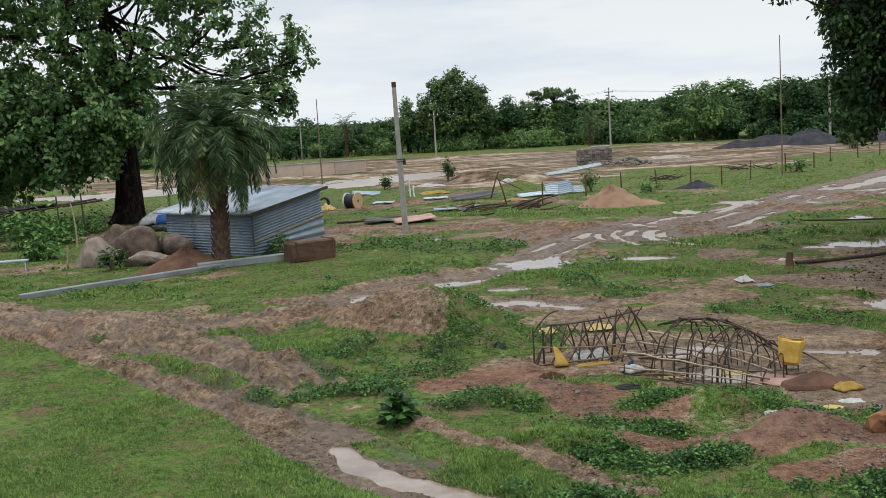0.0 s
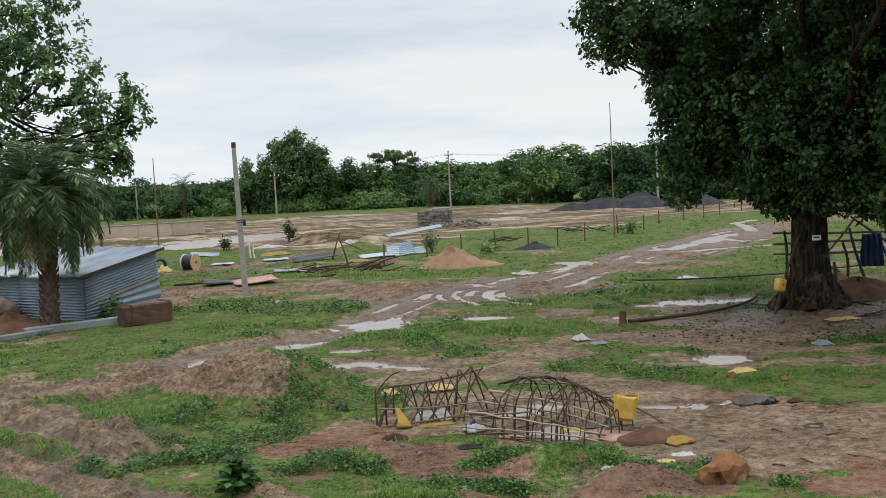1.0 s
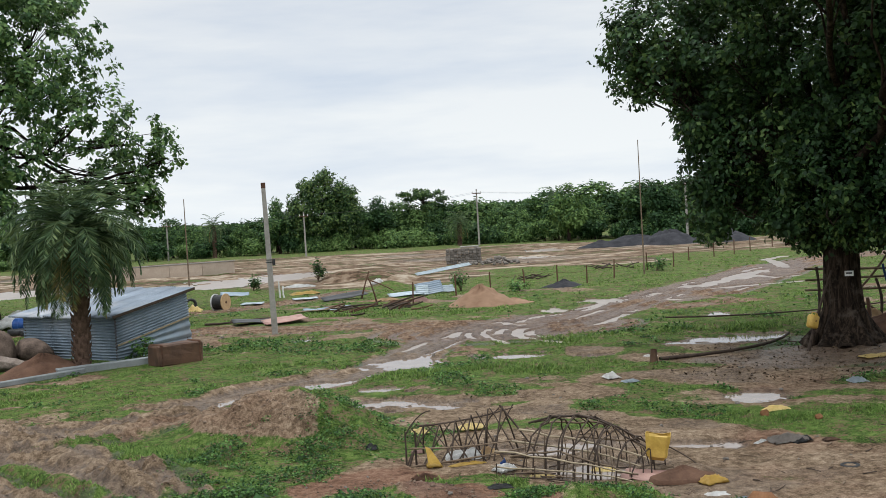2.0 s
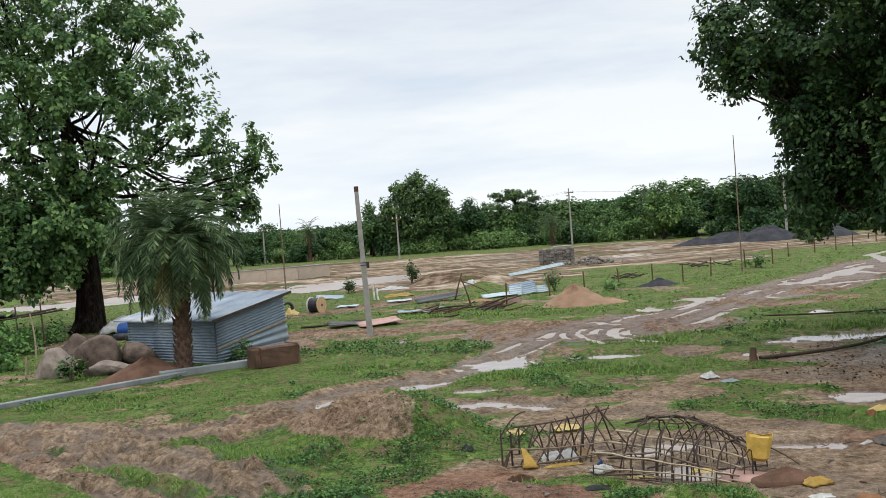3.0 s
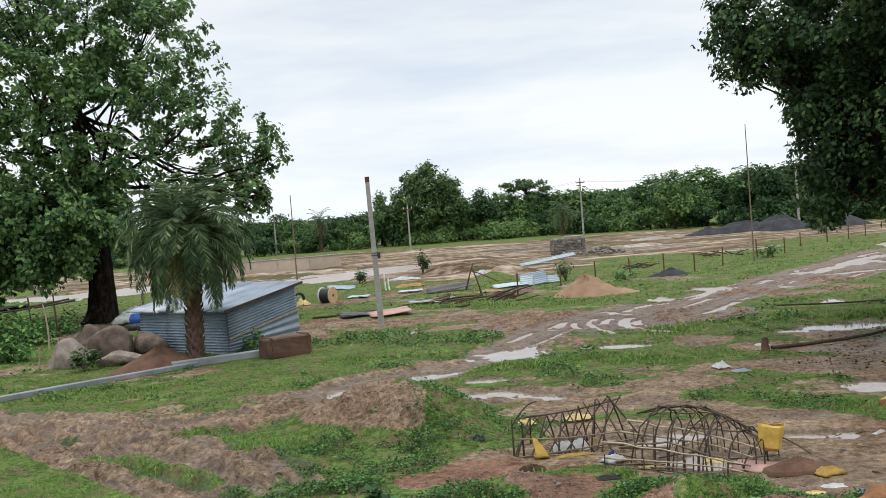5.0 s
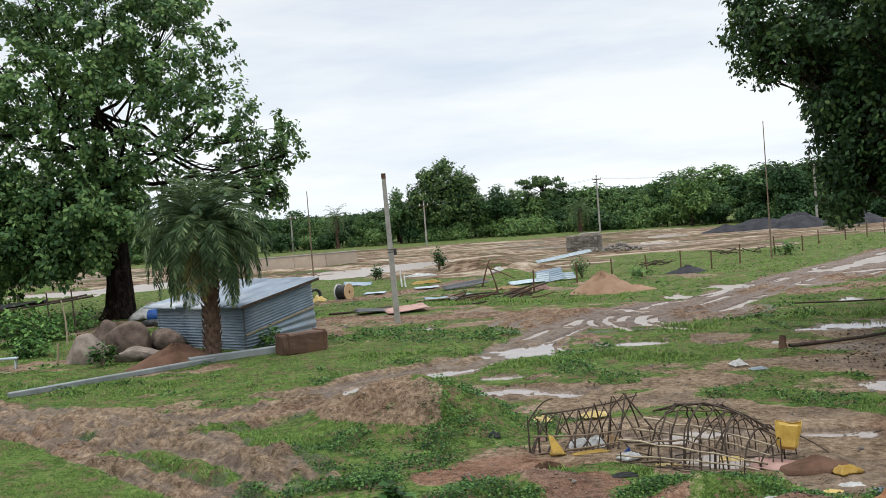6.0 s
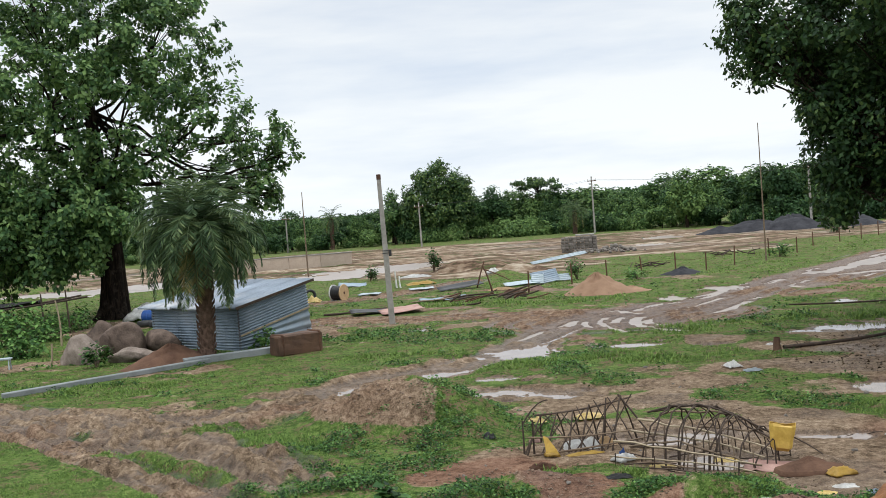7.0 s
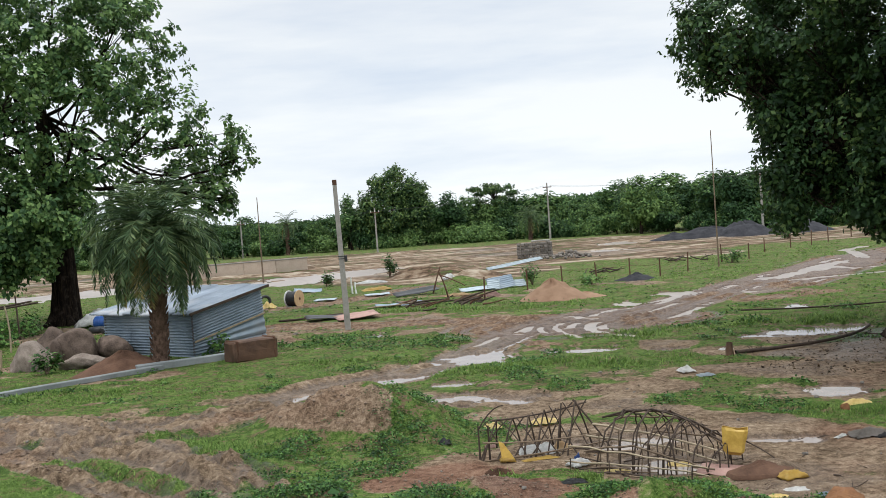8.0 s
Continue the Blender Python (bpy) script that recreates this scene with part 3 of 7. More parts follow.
BANK = ((-30.0, 42.0), (-11.6, 24.9), (-8.0, 21.4), (-4.9, 17.7), (-2.9, 15.2), (-1.3, 13.2), (1.5, 9.0), (4.0, 4.0))


def bank_side(x, y):
    """1 on the grass bank on the near side of the ditch, 0 beyond it."""
    bx, by = np.array([p[0] for p in BANK]), np.array([p[1] for p in BANK])
    edge = np.interp(y, by[::-1], bx[::-1])
    return step(edge - x + 0.25 * wave(x, y, 1.0, 5), 0.0, 0.7)


def lay(x, y):
    """Height and cover of the ground at the plan's points."""
    x, y = np.asarray(x, float), np.asarray(y, float)
    r = np.hypot(x, y)
    bank = bank_side(x, y)
    bare = strokes(x, y, BARE, 0.42, 1.6, 3) * (1 - bank)
    road = strokes(x, y, ROAD, 0.25, 2.5, 7)
    field = strokes(x, y, FIELD, 0.3, 9.0, 11)
    patch = wave(x, y, 3.0, 23, 4)
    bare = np.maximum(bare, np.where(r < 31, 0.55, 0.9) * step(patch + 0.45 * wave(x, y, 0.9, 25, 3), 0.14, 0.34) * (1 - bank) * (r < 60))
    lush = np.maximum(strokes(x, y, [(w, 1.0, l) for w, h, l in TALL], 0.5, 1.1, 71), strokes(x, y, [(w, 1.0, l) for w, h, l in WEEDS], 0.5, 0.8, 73))
    bare = bare * (1 - 0.95 * lush)
    bare = np.clip(bare + 0.42 * wave(x, y, 1.1, 79, 4) * (1 - bank) * (r < 70), 0, 1)
    red = np.maximum(0.12 * step(wave(x, y, 2.2, 83, 2), -0.1, 0.4) * (r < 30), strokes(x, y, RED_SOIL, 0.4, 1.2, 85))
    churn = strokes(x, y, MUD, 0.4, 1.6, 87) * (1 - bank)
    clod = np.abs(wave(x, y, 0.8, 37, 4))
    drag = np.abs(wave((x - y) * 0.22, (x + y) * 0.7, 0.42, 139, 3))   # ridges dragged along by wheels
    z = 0.08 + 0.04 * wave(x, y, 3.5, 31, 3) + (0.10 + 0.26 * churn) * bare * (1 - road) * (0.30 - clod) + (0.016 + 0.045 * churn) * wave(x, y, 0.25, 41, 2) * (r < 40)
    z = z + field * (r > 60) * (0.30 * np.abs(wave(x, y, 3.0, 119, 4)) * step(wave(x, y, 14.0, 121, 2), -0.1, 0.4))
    z = np.maximum(z + 0.20 * churn * (0.28 - drag), 0.012)
    for mx, my, a, b, h in MOUNDS:
        q = np.hypot((x - mx) / a, (y - my) / b) + 0.16 * wave(x, y, 0.9, 43, 3)
        bump = np.clip(1 - q, 0, 1)
        z = z + h * (bump * bump * (3 - 2 * bump)) * 1.15
        if h > 0.25:
            red = np.maximum(red, 0.12 * step(bump, 0.1, 0.5))
    top = step(z, 0.22, 0.45) * step(0.35 * wave(x, y, 0.9, 47) - (x + 1.25) * 0.5 - 0.25 * (y - 23.4), -0.15, 0.25)
    bare = np.maximum(bare, top * (r < 32))
    z = z + 0.42 * step(z, 0.15, 0.5) * (0.28 - np.abs(wave(x, y, 0.9, 49, 4))) * (r < 32)
    z = z + 0.35 * bank * step(20 - 0.2 * y, 0, 1)
    # wheel ruts along the tracks
    rut = np.zeros(np.shape(x))
    for width, strength, line in ROAD[:4] + ROAD[6:] + MUD[:3] + WET_TRACK[:1]:
        near = close_to(x, y, line, 1.4 * width)
        d = away(x[near], y[near], line)
        rut[near] += (1 - step(d / width, 0.9, 1.3)) * 0.10 * np.sin(d * 7.5 + 1.2 * wave(x[near], y[near], 2.0, 53)) * step(patch[near], -0.8, 0.3)
    z = np.maximum(z + rut, 0.005)
    wet_shade = np.maximum(0.5 * road * step(wave(x, y, 5.0, 59), -0.3, 0.4), 0.55 * bare * step(wave(x, y, 2.4, 61), 0.0, 0.5))
    wet_shade = np.maximum(wet_shade, field * 0.6 * step(wave(x, y, 8.0, 67), 0.05, 0.4))
    pool, wide, berm = puddle_depth(x, y)
    wet_shade = np.maximum(wet_shade, step(-rut, 0.0, 0.03))
    wet_shade = np.maximum(wet_shade, 0.95 * (1 - step(np.hypot((x - 15.0) / 5.5, (y - 29.3) / 3.6) + 0.35 * wave(x, y, 1.4, 97, 3), 0.6, 1.2)))   # the old tree's shade, darkened into the ground colour
    wet_shade = np.maximum(wet_shade, 0.9 * churn * np.maximum(step(clod, 0.24, 0.46), step(drag, 0.22, 0.45)))
    z = z * (1 - np.maximum(0.8 * wide, 0.35 * road)) + 0.006 + 0.018 * berm
    near = np.clip(r / 30, 0.6, 3.0)
    z = z * (1 - pool) + pool * (-0.06 * near)
    wet_shade = np.maximum(np.maximum(wet_shade, step(pool, 0.02, 0.4)), 0.9 * wide * np.maximum(bare, road))
    bare = np.maximum(bare, 0.95 * step(pool, 0.05, 0.35) * (field < 0.5))
    return z, bare, road, field, wet_shade, red, lush


def height_at(x, y):
    return float(lay(np.array([x]), np.array([y]))[0][0])


def build_ground():
    fine = np.radians(np.arange(-33.0, 42.0, 0.08))
    coarse = np.radians(np.arange(42.0, 327.0, 5.0))
    az = np.concatenate([fine, coarse])
    radii = np.concatenate([[0.02, 3.0, 6.0, 9.0], 10.5 * 1.005 ** np.arange(320), 51.6 * 1.0047 ** np.arange(1, 150), 103.8 * 1.0115 ** np.arange(1, 100), 322 * 1.22 ** np.arange(1, 14)])
    A, R = np.meshgrid(az, radii)
    X, Y = R * np.sin(A), R * np.cos(A)
    z, bare, road, field, wet_shade, red, lush = lay(X.ravel(), Y.ravel())
    rr = R.ravel()
    z = z * np.clip((330 - rr) / 60, 0, 1)
    field = np.where(rr > 155, 0, field)
    n, k = len(radii), len(az)
    idx = np.arange(n * k).reshape(n, k)
    nxt = np.roll(idx, -1, axis=1)
    faces = np.stack([idx[:-1], nxt[:-1], nxt[1:], idx[1:]], -1).reshape(-1, 4)[:, ::-1]
    verts = np.stack([X.ravel(), Y.ravel(), z], 1)
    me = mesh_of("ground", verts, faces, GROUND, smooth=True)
    for name, values in (("bare", bare), ("road", road), ("field", field), ("wet_shade", wet_shade), ("red", red)):
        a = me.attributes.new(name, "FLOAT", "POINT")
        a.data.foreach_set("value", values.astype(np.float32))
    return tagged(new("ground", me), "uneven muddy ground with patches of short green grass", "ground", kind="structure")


ground = build_ground()


def build_puddle(cx, cy, a, b, turn, level):
    """A flat sheet of standing water, its shore drawn by the ground that rises through it."""
    k = 28
    ang = np.linspace(0, 2 * math.pi, k, endpoint=False)
    u, v = 2.0 * a * np.cos(ang), 2.0 * b * np.sin(ang)
    c, s = math.cos(turn), math.sin(turn)
    x, y = u * c + v * s, -u * s + v * c
    bm = bmesh.new()
    bm.faces.new([bm.verts.new((p, q, 0)) for p, q in zip(x, y)])
    ob = part("puddle", bm, WATER if cy < 45 else WATER_RIPPLED, None)
    ob.location = (cx, cy, level)
    return tagged(ob, "shallow puddle of muddy rainwater reflecting the sky", "puddle", "puddles", "structure")


for k, (px, py, pa, pb) in enumerate(PUDDLES):
    build_puddle(px, py, pa, pb, math.atan2(px, py), -0.0007 * (k % 23) - 0.0003 - 0.008 * min(3.0, max(0.6, math.hypot(px, py) / 30)))


def build_rut(width, line, level):
    pts = [Vector((*p, 0)) for p in line]
    bm = bmesh.new()
    left, right = [], []
    for i, p in enumerate(pts):
        d = (pts[min(i + 1, len(pts) - 1)] - pts[max(i - 1, 0)]).normalized()
        side = Vector((-d.y, d.x, 0)) * width * 2.0
        ends = d * width * 2.0 * ((i == len(pts) - 1) - (i == 0))
        left.append(bm.verts.new(p + side + ends - pts[0]))
        right.append(bm.verts.new(p - side + ends - pts[0]))
    for i in range(len(pts) - 1):
        bm.faces.new((left[i], left[i + 1], right[i + 1], right[i]))
    ob = part("rut_water", bm, WATER if line[0][1] < 36 else WATER_RIPPLED, None)
    ob.location = (*pts[0].xy, level)
    return tagged(ob, "rainwater standing in a tyre rut of the dirt road", "puddle", "flooded ruts", "structure")


for k, (rut_width, rut_line) in enumerate(RUTS):
    build_rut(rut_width, rut_line, -0.003 - 0.0009 * (k % 29))

T1_LOBES_A = (  # x, y, z, radii
    (3.24, 0.95, 14.32, 3.79, 5.50, 3.47),
    (-0.90, 0.76, 14.93, 4.17, 5.50, 3.85),
    (-4.55, -1.68, 13.41, 4.10, 5.50, 4.10),
    (5.44, 0.46, 10.31, 3.10, 3.00, 2.17),
    (8.09, 2.01, 9.13, 2.37, 2.20, 1.58),
    (9.21, 2.20, 8.12, 1.26, 1.20, 0.88),
    (8.28, 2.04, 6.01, 1.26, 1.20, 0.95),
    (6.25, 2.68, 7.44, 1.92, 2.00, 1.44),
    (0.69, 0.22, 17.11, 4.42, 5.50, 2.84),
    (-2.70, -0.94, 17.75, 4.42, 5.50, 3.16),
    (4.32, 1.22, 17.01, 2.21, 3.00, 2.21),
    (-1.44, -3.14, 9.59, 3.33, 2.60, 2.42),
    (1.94, -1.49, 8.54, 2.75, 3.00, 1.83),
    (-1.07, -3.54, 5.87, 3.30, 2.60, 2.25),
)
T1_LOBES_B = (  # x, y, z, radii
    (-2.23, -3.97, 3.72, 2.40, 2.00, 1.65),
    (-0.18, -3.22, 4.37, 1.80, 2.00, 1.80),
    (-4.65, -4.43, 5.61, 3.03, 2.60, 3.33),
    (1.71, -2.61, 5.35, 1.80, 2.00, 1.50),
    (-7.40, -2.94, 10.65, 4.10, 5.50, 5.05),
    (-3.46, -1.23, 20.94, 4.42, 3.00, 1.58),
    (3.48, 3.07, 5.77, 1.96, 2.00, 1.63),
    (-0.62, -5.50, 11.82, 2.61, 2.00, 2.03),
    (2.51, -2.37, 11.90, 2.70, 2.00, 2.10),
    (-5.77, 5.38, 4.53, 4.23, 3.00, 2.82),
    (-8.66, 3.09, 4.84, 4.16, 3.00, 3.82),
    (-8.15, -1.08, 2.87, 3.26, 3.00, 2.28),
    (-3.64, 1.91, 6.34, 3.64, 2.50, 2.98),
    (-3.47, -1.24, 4.87, 3.16, 2.50, 2.21),
)
T1_LOBES_C = (  # x, y, z, radii
    (-0.50, 0.89, 6.40, 2.57, 2.00, 1.92),
)
T1_LOBES = T1_LOBES_A + T1_LOBES_B + T1_LOBES_C
T2_LOBES_A = (  # x, y, z, radii
    (-4.50, 1.74, 9.15, 1.65, 2.00, 1.60),
    (-5.45, 2.02, 9.00, 0.80, 1.30, 1.30),
    (-4.45, 1.70, 7.75, 1.25, 1.40, 0.85),
    (-3.55, 1.41, 6.75, 0.95, 1.40, 1.10),
    (-3.40, 1.40, 5.28, 0.73, 1.20, 0.95),
    # next three: lobes added out of view to shade the ground below
    (-1.53, -4.82, 11.80, 3.82, 4.00, 1.17),
    (5.92, 2.45, 13.28, 3.98, 4.00, 1.79),
    (1.09, -6.33, 9.65, 2.93, 4.00, 1.47),
    (-2.57, 1.10, 8.90, 2.07, 3.00, 2.25),
    (-3.44, 1.41, 6.29, 0.78, 1.20, 1.56),
    (-1.77, 0.78, 6.02, 1.90, 2.40, 1.90),
    (-2.42, 1.04, 4.72, 1.04, 1.30, 0.78),
    (-0.12, 0.06, 7.70, 2.76, 5.50, 2.76),
    (-0.85, -1.26, 4.76, 1.81, 2.00, 1.48),
)
T2_LOBES_B = (  # x, y, z, radii
    (-1.31, 0.05, 3.67, 1.02, 1.20, 0.68),
    (-0.54, 0.25, 3.21, 0.69, 1.00, 0.52),
    (0.97, -1.62, 5.13, 2.01, 5.00, 2.01),
    (0.94, -2.74, 3.28, 0.97, 1.30, 0.97),
    (2.56, -1.36, 8.23, 3.46, 6.00, 3.46),
    (-1.44, 0.65, 11.26, 3.46, 5.00, 1.90),
    (1.63, -0.83, 11.66, 3.97, 4.00, 2.07),
    (3.70, -2.07, 5.00, 2.59, 3.50, 2.59),
    (0.17, -1.76, 3.46, 1.15, 1.20, 0.66),
    (4.68, -2.73, 8.27, 2.59, 3.50, 3.46),
    (1.69, -0.87, 14.00, 2.94, 3.00, 1.56),
    # three more unseen lobes, added overhead towards the camera for shade
    (-1.94, -9.16, 10.33, 2.90, 3.50, 0.88),
    (-3.63, -7.69, 11.00, 2.57, 3.00, 0.77),
    (1.13, -8.80, 9.10, 1.77, 3.50, 2.18),
    (-3.30, 1.40, 4.05, 0.55, 0.80, 1.00),
    # unseen lobe added on the right to block sky light
    (7.00, 1.00, 6.20, 3.20, 4.00, 3.00),
    (0.80, -2.60, 8.40, 2.60, 2.00, 2.60),
    # two lobes added behind the crown, also to block sky light
    (3.20, 5.00, 6.40, 3.40, 3.20, 2.60),
    (-0.20, 5.60, 8.00, 3.00, 3.20, 2.60),
)
T2_LOBES = T2_LOBES_A + T2_LOBES_B

# ---- plants ----
rng = np.random.default_rng(7)


def unit(v):
    return v / (np.linalg.norm(v, axis=-1, keepdims=True) + 1e-9)


def leaf_quads(base, way, length, width, fold=0.25, roll=None):
    """Folded four-cornered leaves from their stalks, ways and sizes."""
    n = len(base)
    way = unit(way)
    side = unit(np.cross(way, rng.normal(size=(n, 3)) if roll is None else roll))
    up = np.cross(side, way)
    L, W = np.reshape(length, (-1, 1)), np.reshape(width, (-1, 1))
    mid = base + way * L * 0.5
    a, b = mid + side * W * 0.5 + up * W * fold, mid - side * W * 0.5 + up * W * fold
    verts = np.stack([base, a, base + way * L, b], 1).reshape(-1, 3)
    return verts, np.arange(4 * n).reshape(n, 4)


def tube(points, radii, sides=8, knobs=0.0):
    """A tapered, slightly uneven limb along points: corners and faces."""
    points, radii = np.asarray(points, float), np.asarray(radii, float)
    ways = unit(np.gradient(points, axis=0))
    ref = np.array([0.31, 0.94, 0.13]) if abs(ways[0][2]) > 0.8 else np.array([0, 0, 1.0])
    s = unit(np.cross(ways, ref))
    t = np.cross(ways, s)
    ang = np.linspace(0, 2 * math.pi, sides, endpoint=False)
    ring = np.cos(ang)[None, :, None] * s[:, None] + np.sin(ang)[None, :, None] * t[:, None]
    rad = radii[:, None, None] * (1 + knobs * rng.normal(size=(len(points), sides, 1)))
    verts = (points[:, None] + ring * rad).reshape(-1, 3)
    i = np.arange(len(points) * sides).reshape(-1, sides)
    j = np.roll(i, -1, axis=1)
    faces = np.stack([i[:-1], j[:-1], j[1:], i[1:]], -1).reshape(-1, 4)
    return verts, faces


def join(pieces):
    verts, faces, at = [], [], 0
    for v, f in pieces:
        verts.append(v)
        faces.append(f + at)
        at += len(v)
    return np.vstack(verts), np.vstack(faces)


def bow(a, b, sag, n=7, jig=0.0):
    """A bent line from a to b."""
    t = np.linspace(0, 1, n)[:, None]
    p = np.asarray(a) * (1 - t) + np.asarray(b) * t + np.asarray(sag) * (4 * t * (1 - t))
    return p + jig * rng.normal(size=p.shape) * (t * (1 - t) * 4)


def crown_points(lobes, count, shell=0.55, fullness=None):
    """Clump centres scattered in egg-shaped lobes (x, y, z, rx, ry, rz), thicker towards their skins."""
    w = np.array([l[3] * l[4] + l[3] * l[5] + l[4] * l[5] for l in lobes])
    if fullness:
        w = w * np.interp([l[2] for l in lobes], *fullness)
    pick = rng.choice(len(lobes), count, p=w / w.sum())
    lo = np.array(lobes)[pick]
    d = unit(rng.normal(size=(count, 3)))
    r = (shell + (1 - shell) * rng.random((count, 1))) * (1 + 0.10 * rng.normal(size=(count, 1)))
    return lo[:, :3] + d * r * lo[:, 3:], d


def crown(name, lobes, clumps, per, spread, leaf, material, parent, droop=0.25, shell=0.5, broad=0.6, fullness=None):
    c, d = crown_points(lobes, clumps, shell, fullness)
    base = np.repeat(c, per, axis=0)
    out = np.repeat(d, per, axis=0)
    off = unit(rng.normal(size=base.shape)) * rng.random((len(base), 1)) ** 0.6 * spread * rng.uniform(0.5, 1.3, (clumps, 1)).repeat(per, axis=0)
    face = 0.7 * out + 0.5 * unit(off) + rng.normal(size=base.shape) * 0.45 + [0, 0, 0.45]
    way = np.cross(face, rng.normal(size=base.shape)) + 0.35 * unit(off)
    way[:, 2] -= droop
    size = leaf * rng.uniform(0.6, 1.35, len(base))
    v, f = leaf_quads(base + off, way, size, size * broad, 0.18, face)
    return under(new(name, mesh_of(name, v, f, material)), parent), c


def bow_through(line):
    line = np.asarray(line, float)
    return np.stack([np.interp(np.linspace(0, 1, 40), np.linspace(0, 1, len(line)), line[:, i]) for i in range(3)], 1)


def big_tree(name, place, label, trunk_line, trunk_radii, lobes, clumps, per, spread, leaf, material, buttress=0, fullness=None, bark=None):
    root = thing(name, pose(*place), label, "tree")
    tv, tf = tube(bow_through(trunk_line), np.interp(np.linspace(0, 1, 40), np.linspace(0, 1, len(trunk_radii)), trunk_radii), 40, 0.008)
    ring, level = np.arange(len(tv)) % 40 / 40 * 2 * math.pi, np.arange(len(tv)) // 40
    core = bow_through(trunk_line)[level]
    flute = 1 + (0.10 * np.sin(7 * ring + 0.05 * level) + 0.05 * np.sin(13 * ring - 0.1 * level)) * np.clip(1.3 - level / 26, 0.35, 1.3)
    pieces = [(core + (tv - core) * flute[:, None], tf)]
    top = np.array(trunk_line[-1])
    for k in range(buttress):  # flaring root ridges
        a = 2 * math.pi * (k + 0.3 * rng.random()) / buttress
        r = trunk_radii[0]
        foot = np.array([math.cos(a), math.sin(a), 0]) * r * rng.uniform(0.85, 1.2)
        high = np.array([math.cos(a), math.sin(a), 0]) * trunk_radii[2] * 0.75 + [0, 0, rng.uniform(0.8, 1.9)]
        foot[2] = -0.12
        pieces.append(tube(bow(high, foot, (-foot * 0.22) + [0, 0, -0.05], 8), np.linspace(0.07, 0.20, 8) * r / 0.7, 8, 0.05))
    fork = np.array(trunk_line[int(len(trunk_line) * 0.6)])
    for l in lobes:
        c = np.array(l[:3])
        start = fork + (top - fork) * rng.random()
        line = bow(start, c, [0, 0, -0.08 * np.linalg.norm(c - start)], 9, 0.14)
        r0 = trunk_radii[-1] * rng.uniform(0.3, 0.55)
        pieces.append(tube(line, np.linspace(r0, 0.05, 9), 8, 0.06))
        for _ in range(9):
            e = c + unit(rng.normal(size=3)) * np.array(l[3:]) * rng.uniform(0.6, 0.95)
            s = line[rng.integers(4, 9)]
            pieces.append(tube(bow(s, e, rng.normal(size=3) * 0.25, 6, 0.08), np.linspace(r0 * 0.3, 0.015, 6), 5))
    v, f = join(pieces)
    under(new("trunk", mesh_of("trunk", v, f, bark or BARK, True)), root, "thick dark rough bark")
    crown("crown", lobes, clumps, per, spread, leaf, material, root, fullness=fullness)
    return root


# large spreading tree behind the shed
T1 = (-18.6, 57.6)
big_tree("large_tree", (*T1, height_at(*T1)), "large spreading broadleaf tree with a dark trunk behind grey boulders",
         [(0, 0, -0.2), (0.1, 0, 0.6), (0.15, 0, 2.0), (0.1, 0.1, 4.0), (-0.1, 0.1, 6.0), (-0.2, 0, 8.5), (-0.3, 0, 11.5)],
         [0.98, 0.76, 0.64, 0.60, 0.52, 0.42, 0.25],
         T1_LOBES, 2250, 42, 0.42, 0.29, LEAF, 5, ((3, 6, 9, 13, 17), (2.2, 1.9, 1.0, 0.85, 0.75)), BARK_DARK)

# old tree with a flared base beside the timber yard
T2 = (14.3, 29.9)
big_tree("old_tree", (*T2, height_at(*T2)), "old broadleaf tree with a flared trunk and dense dark crown",
         [(0, 0, -0.15), (0.0, 0, 0.35), (-0.02, 0, 1.0), (-0.05, 0, 1.9), (-0.02, 0, 3.0), (0.1, 0, 4.5), (0.2, 0.1, 7.0)],
         [0.98, 0.72, 0.55, 0.50, 0.48, 0.44, 0.30],
         T2_LOBES, 5600, 40, 0.38, 0.175, LEAF_DARK, 9, ((3, 4.5, 6), (2.4, 1.5, 1.0)))


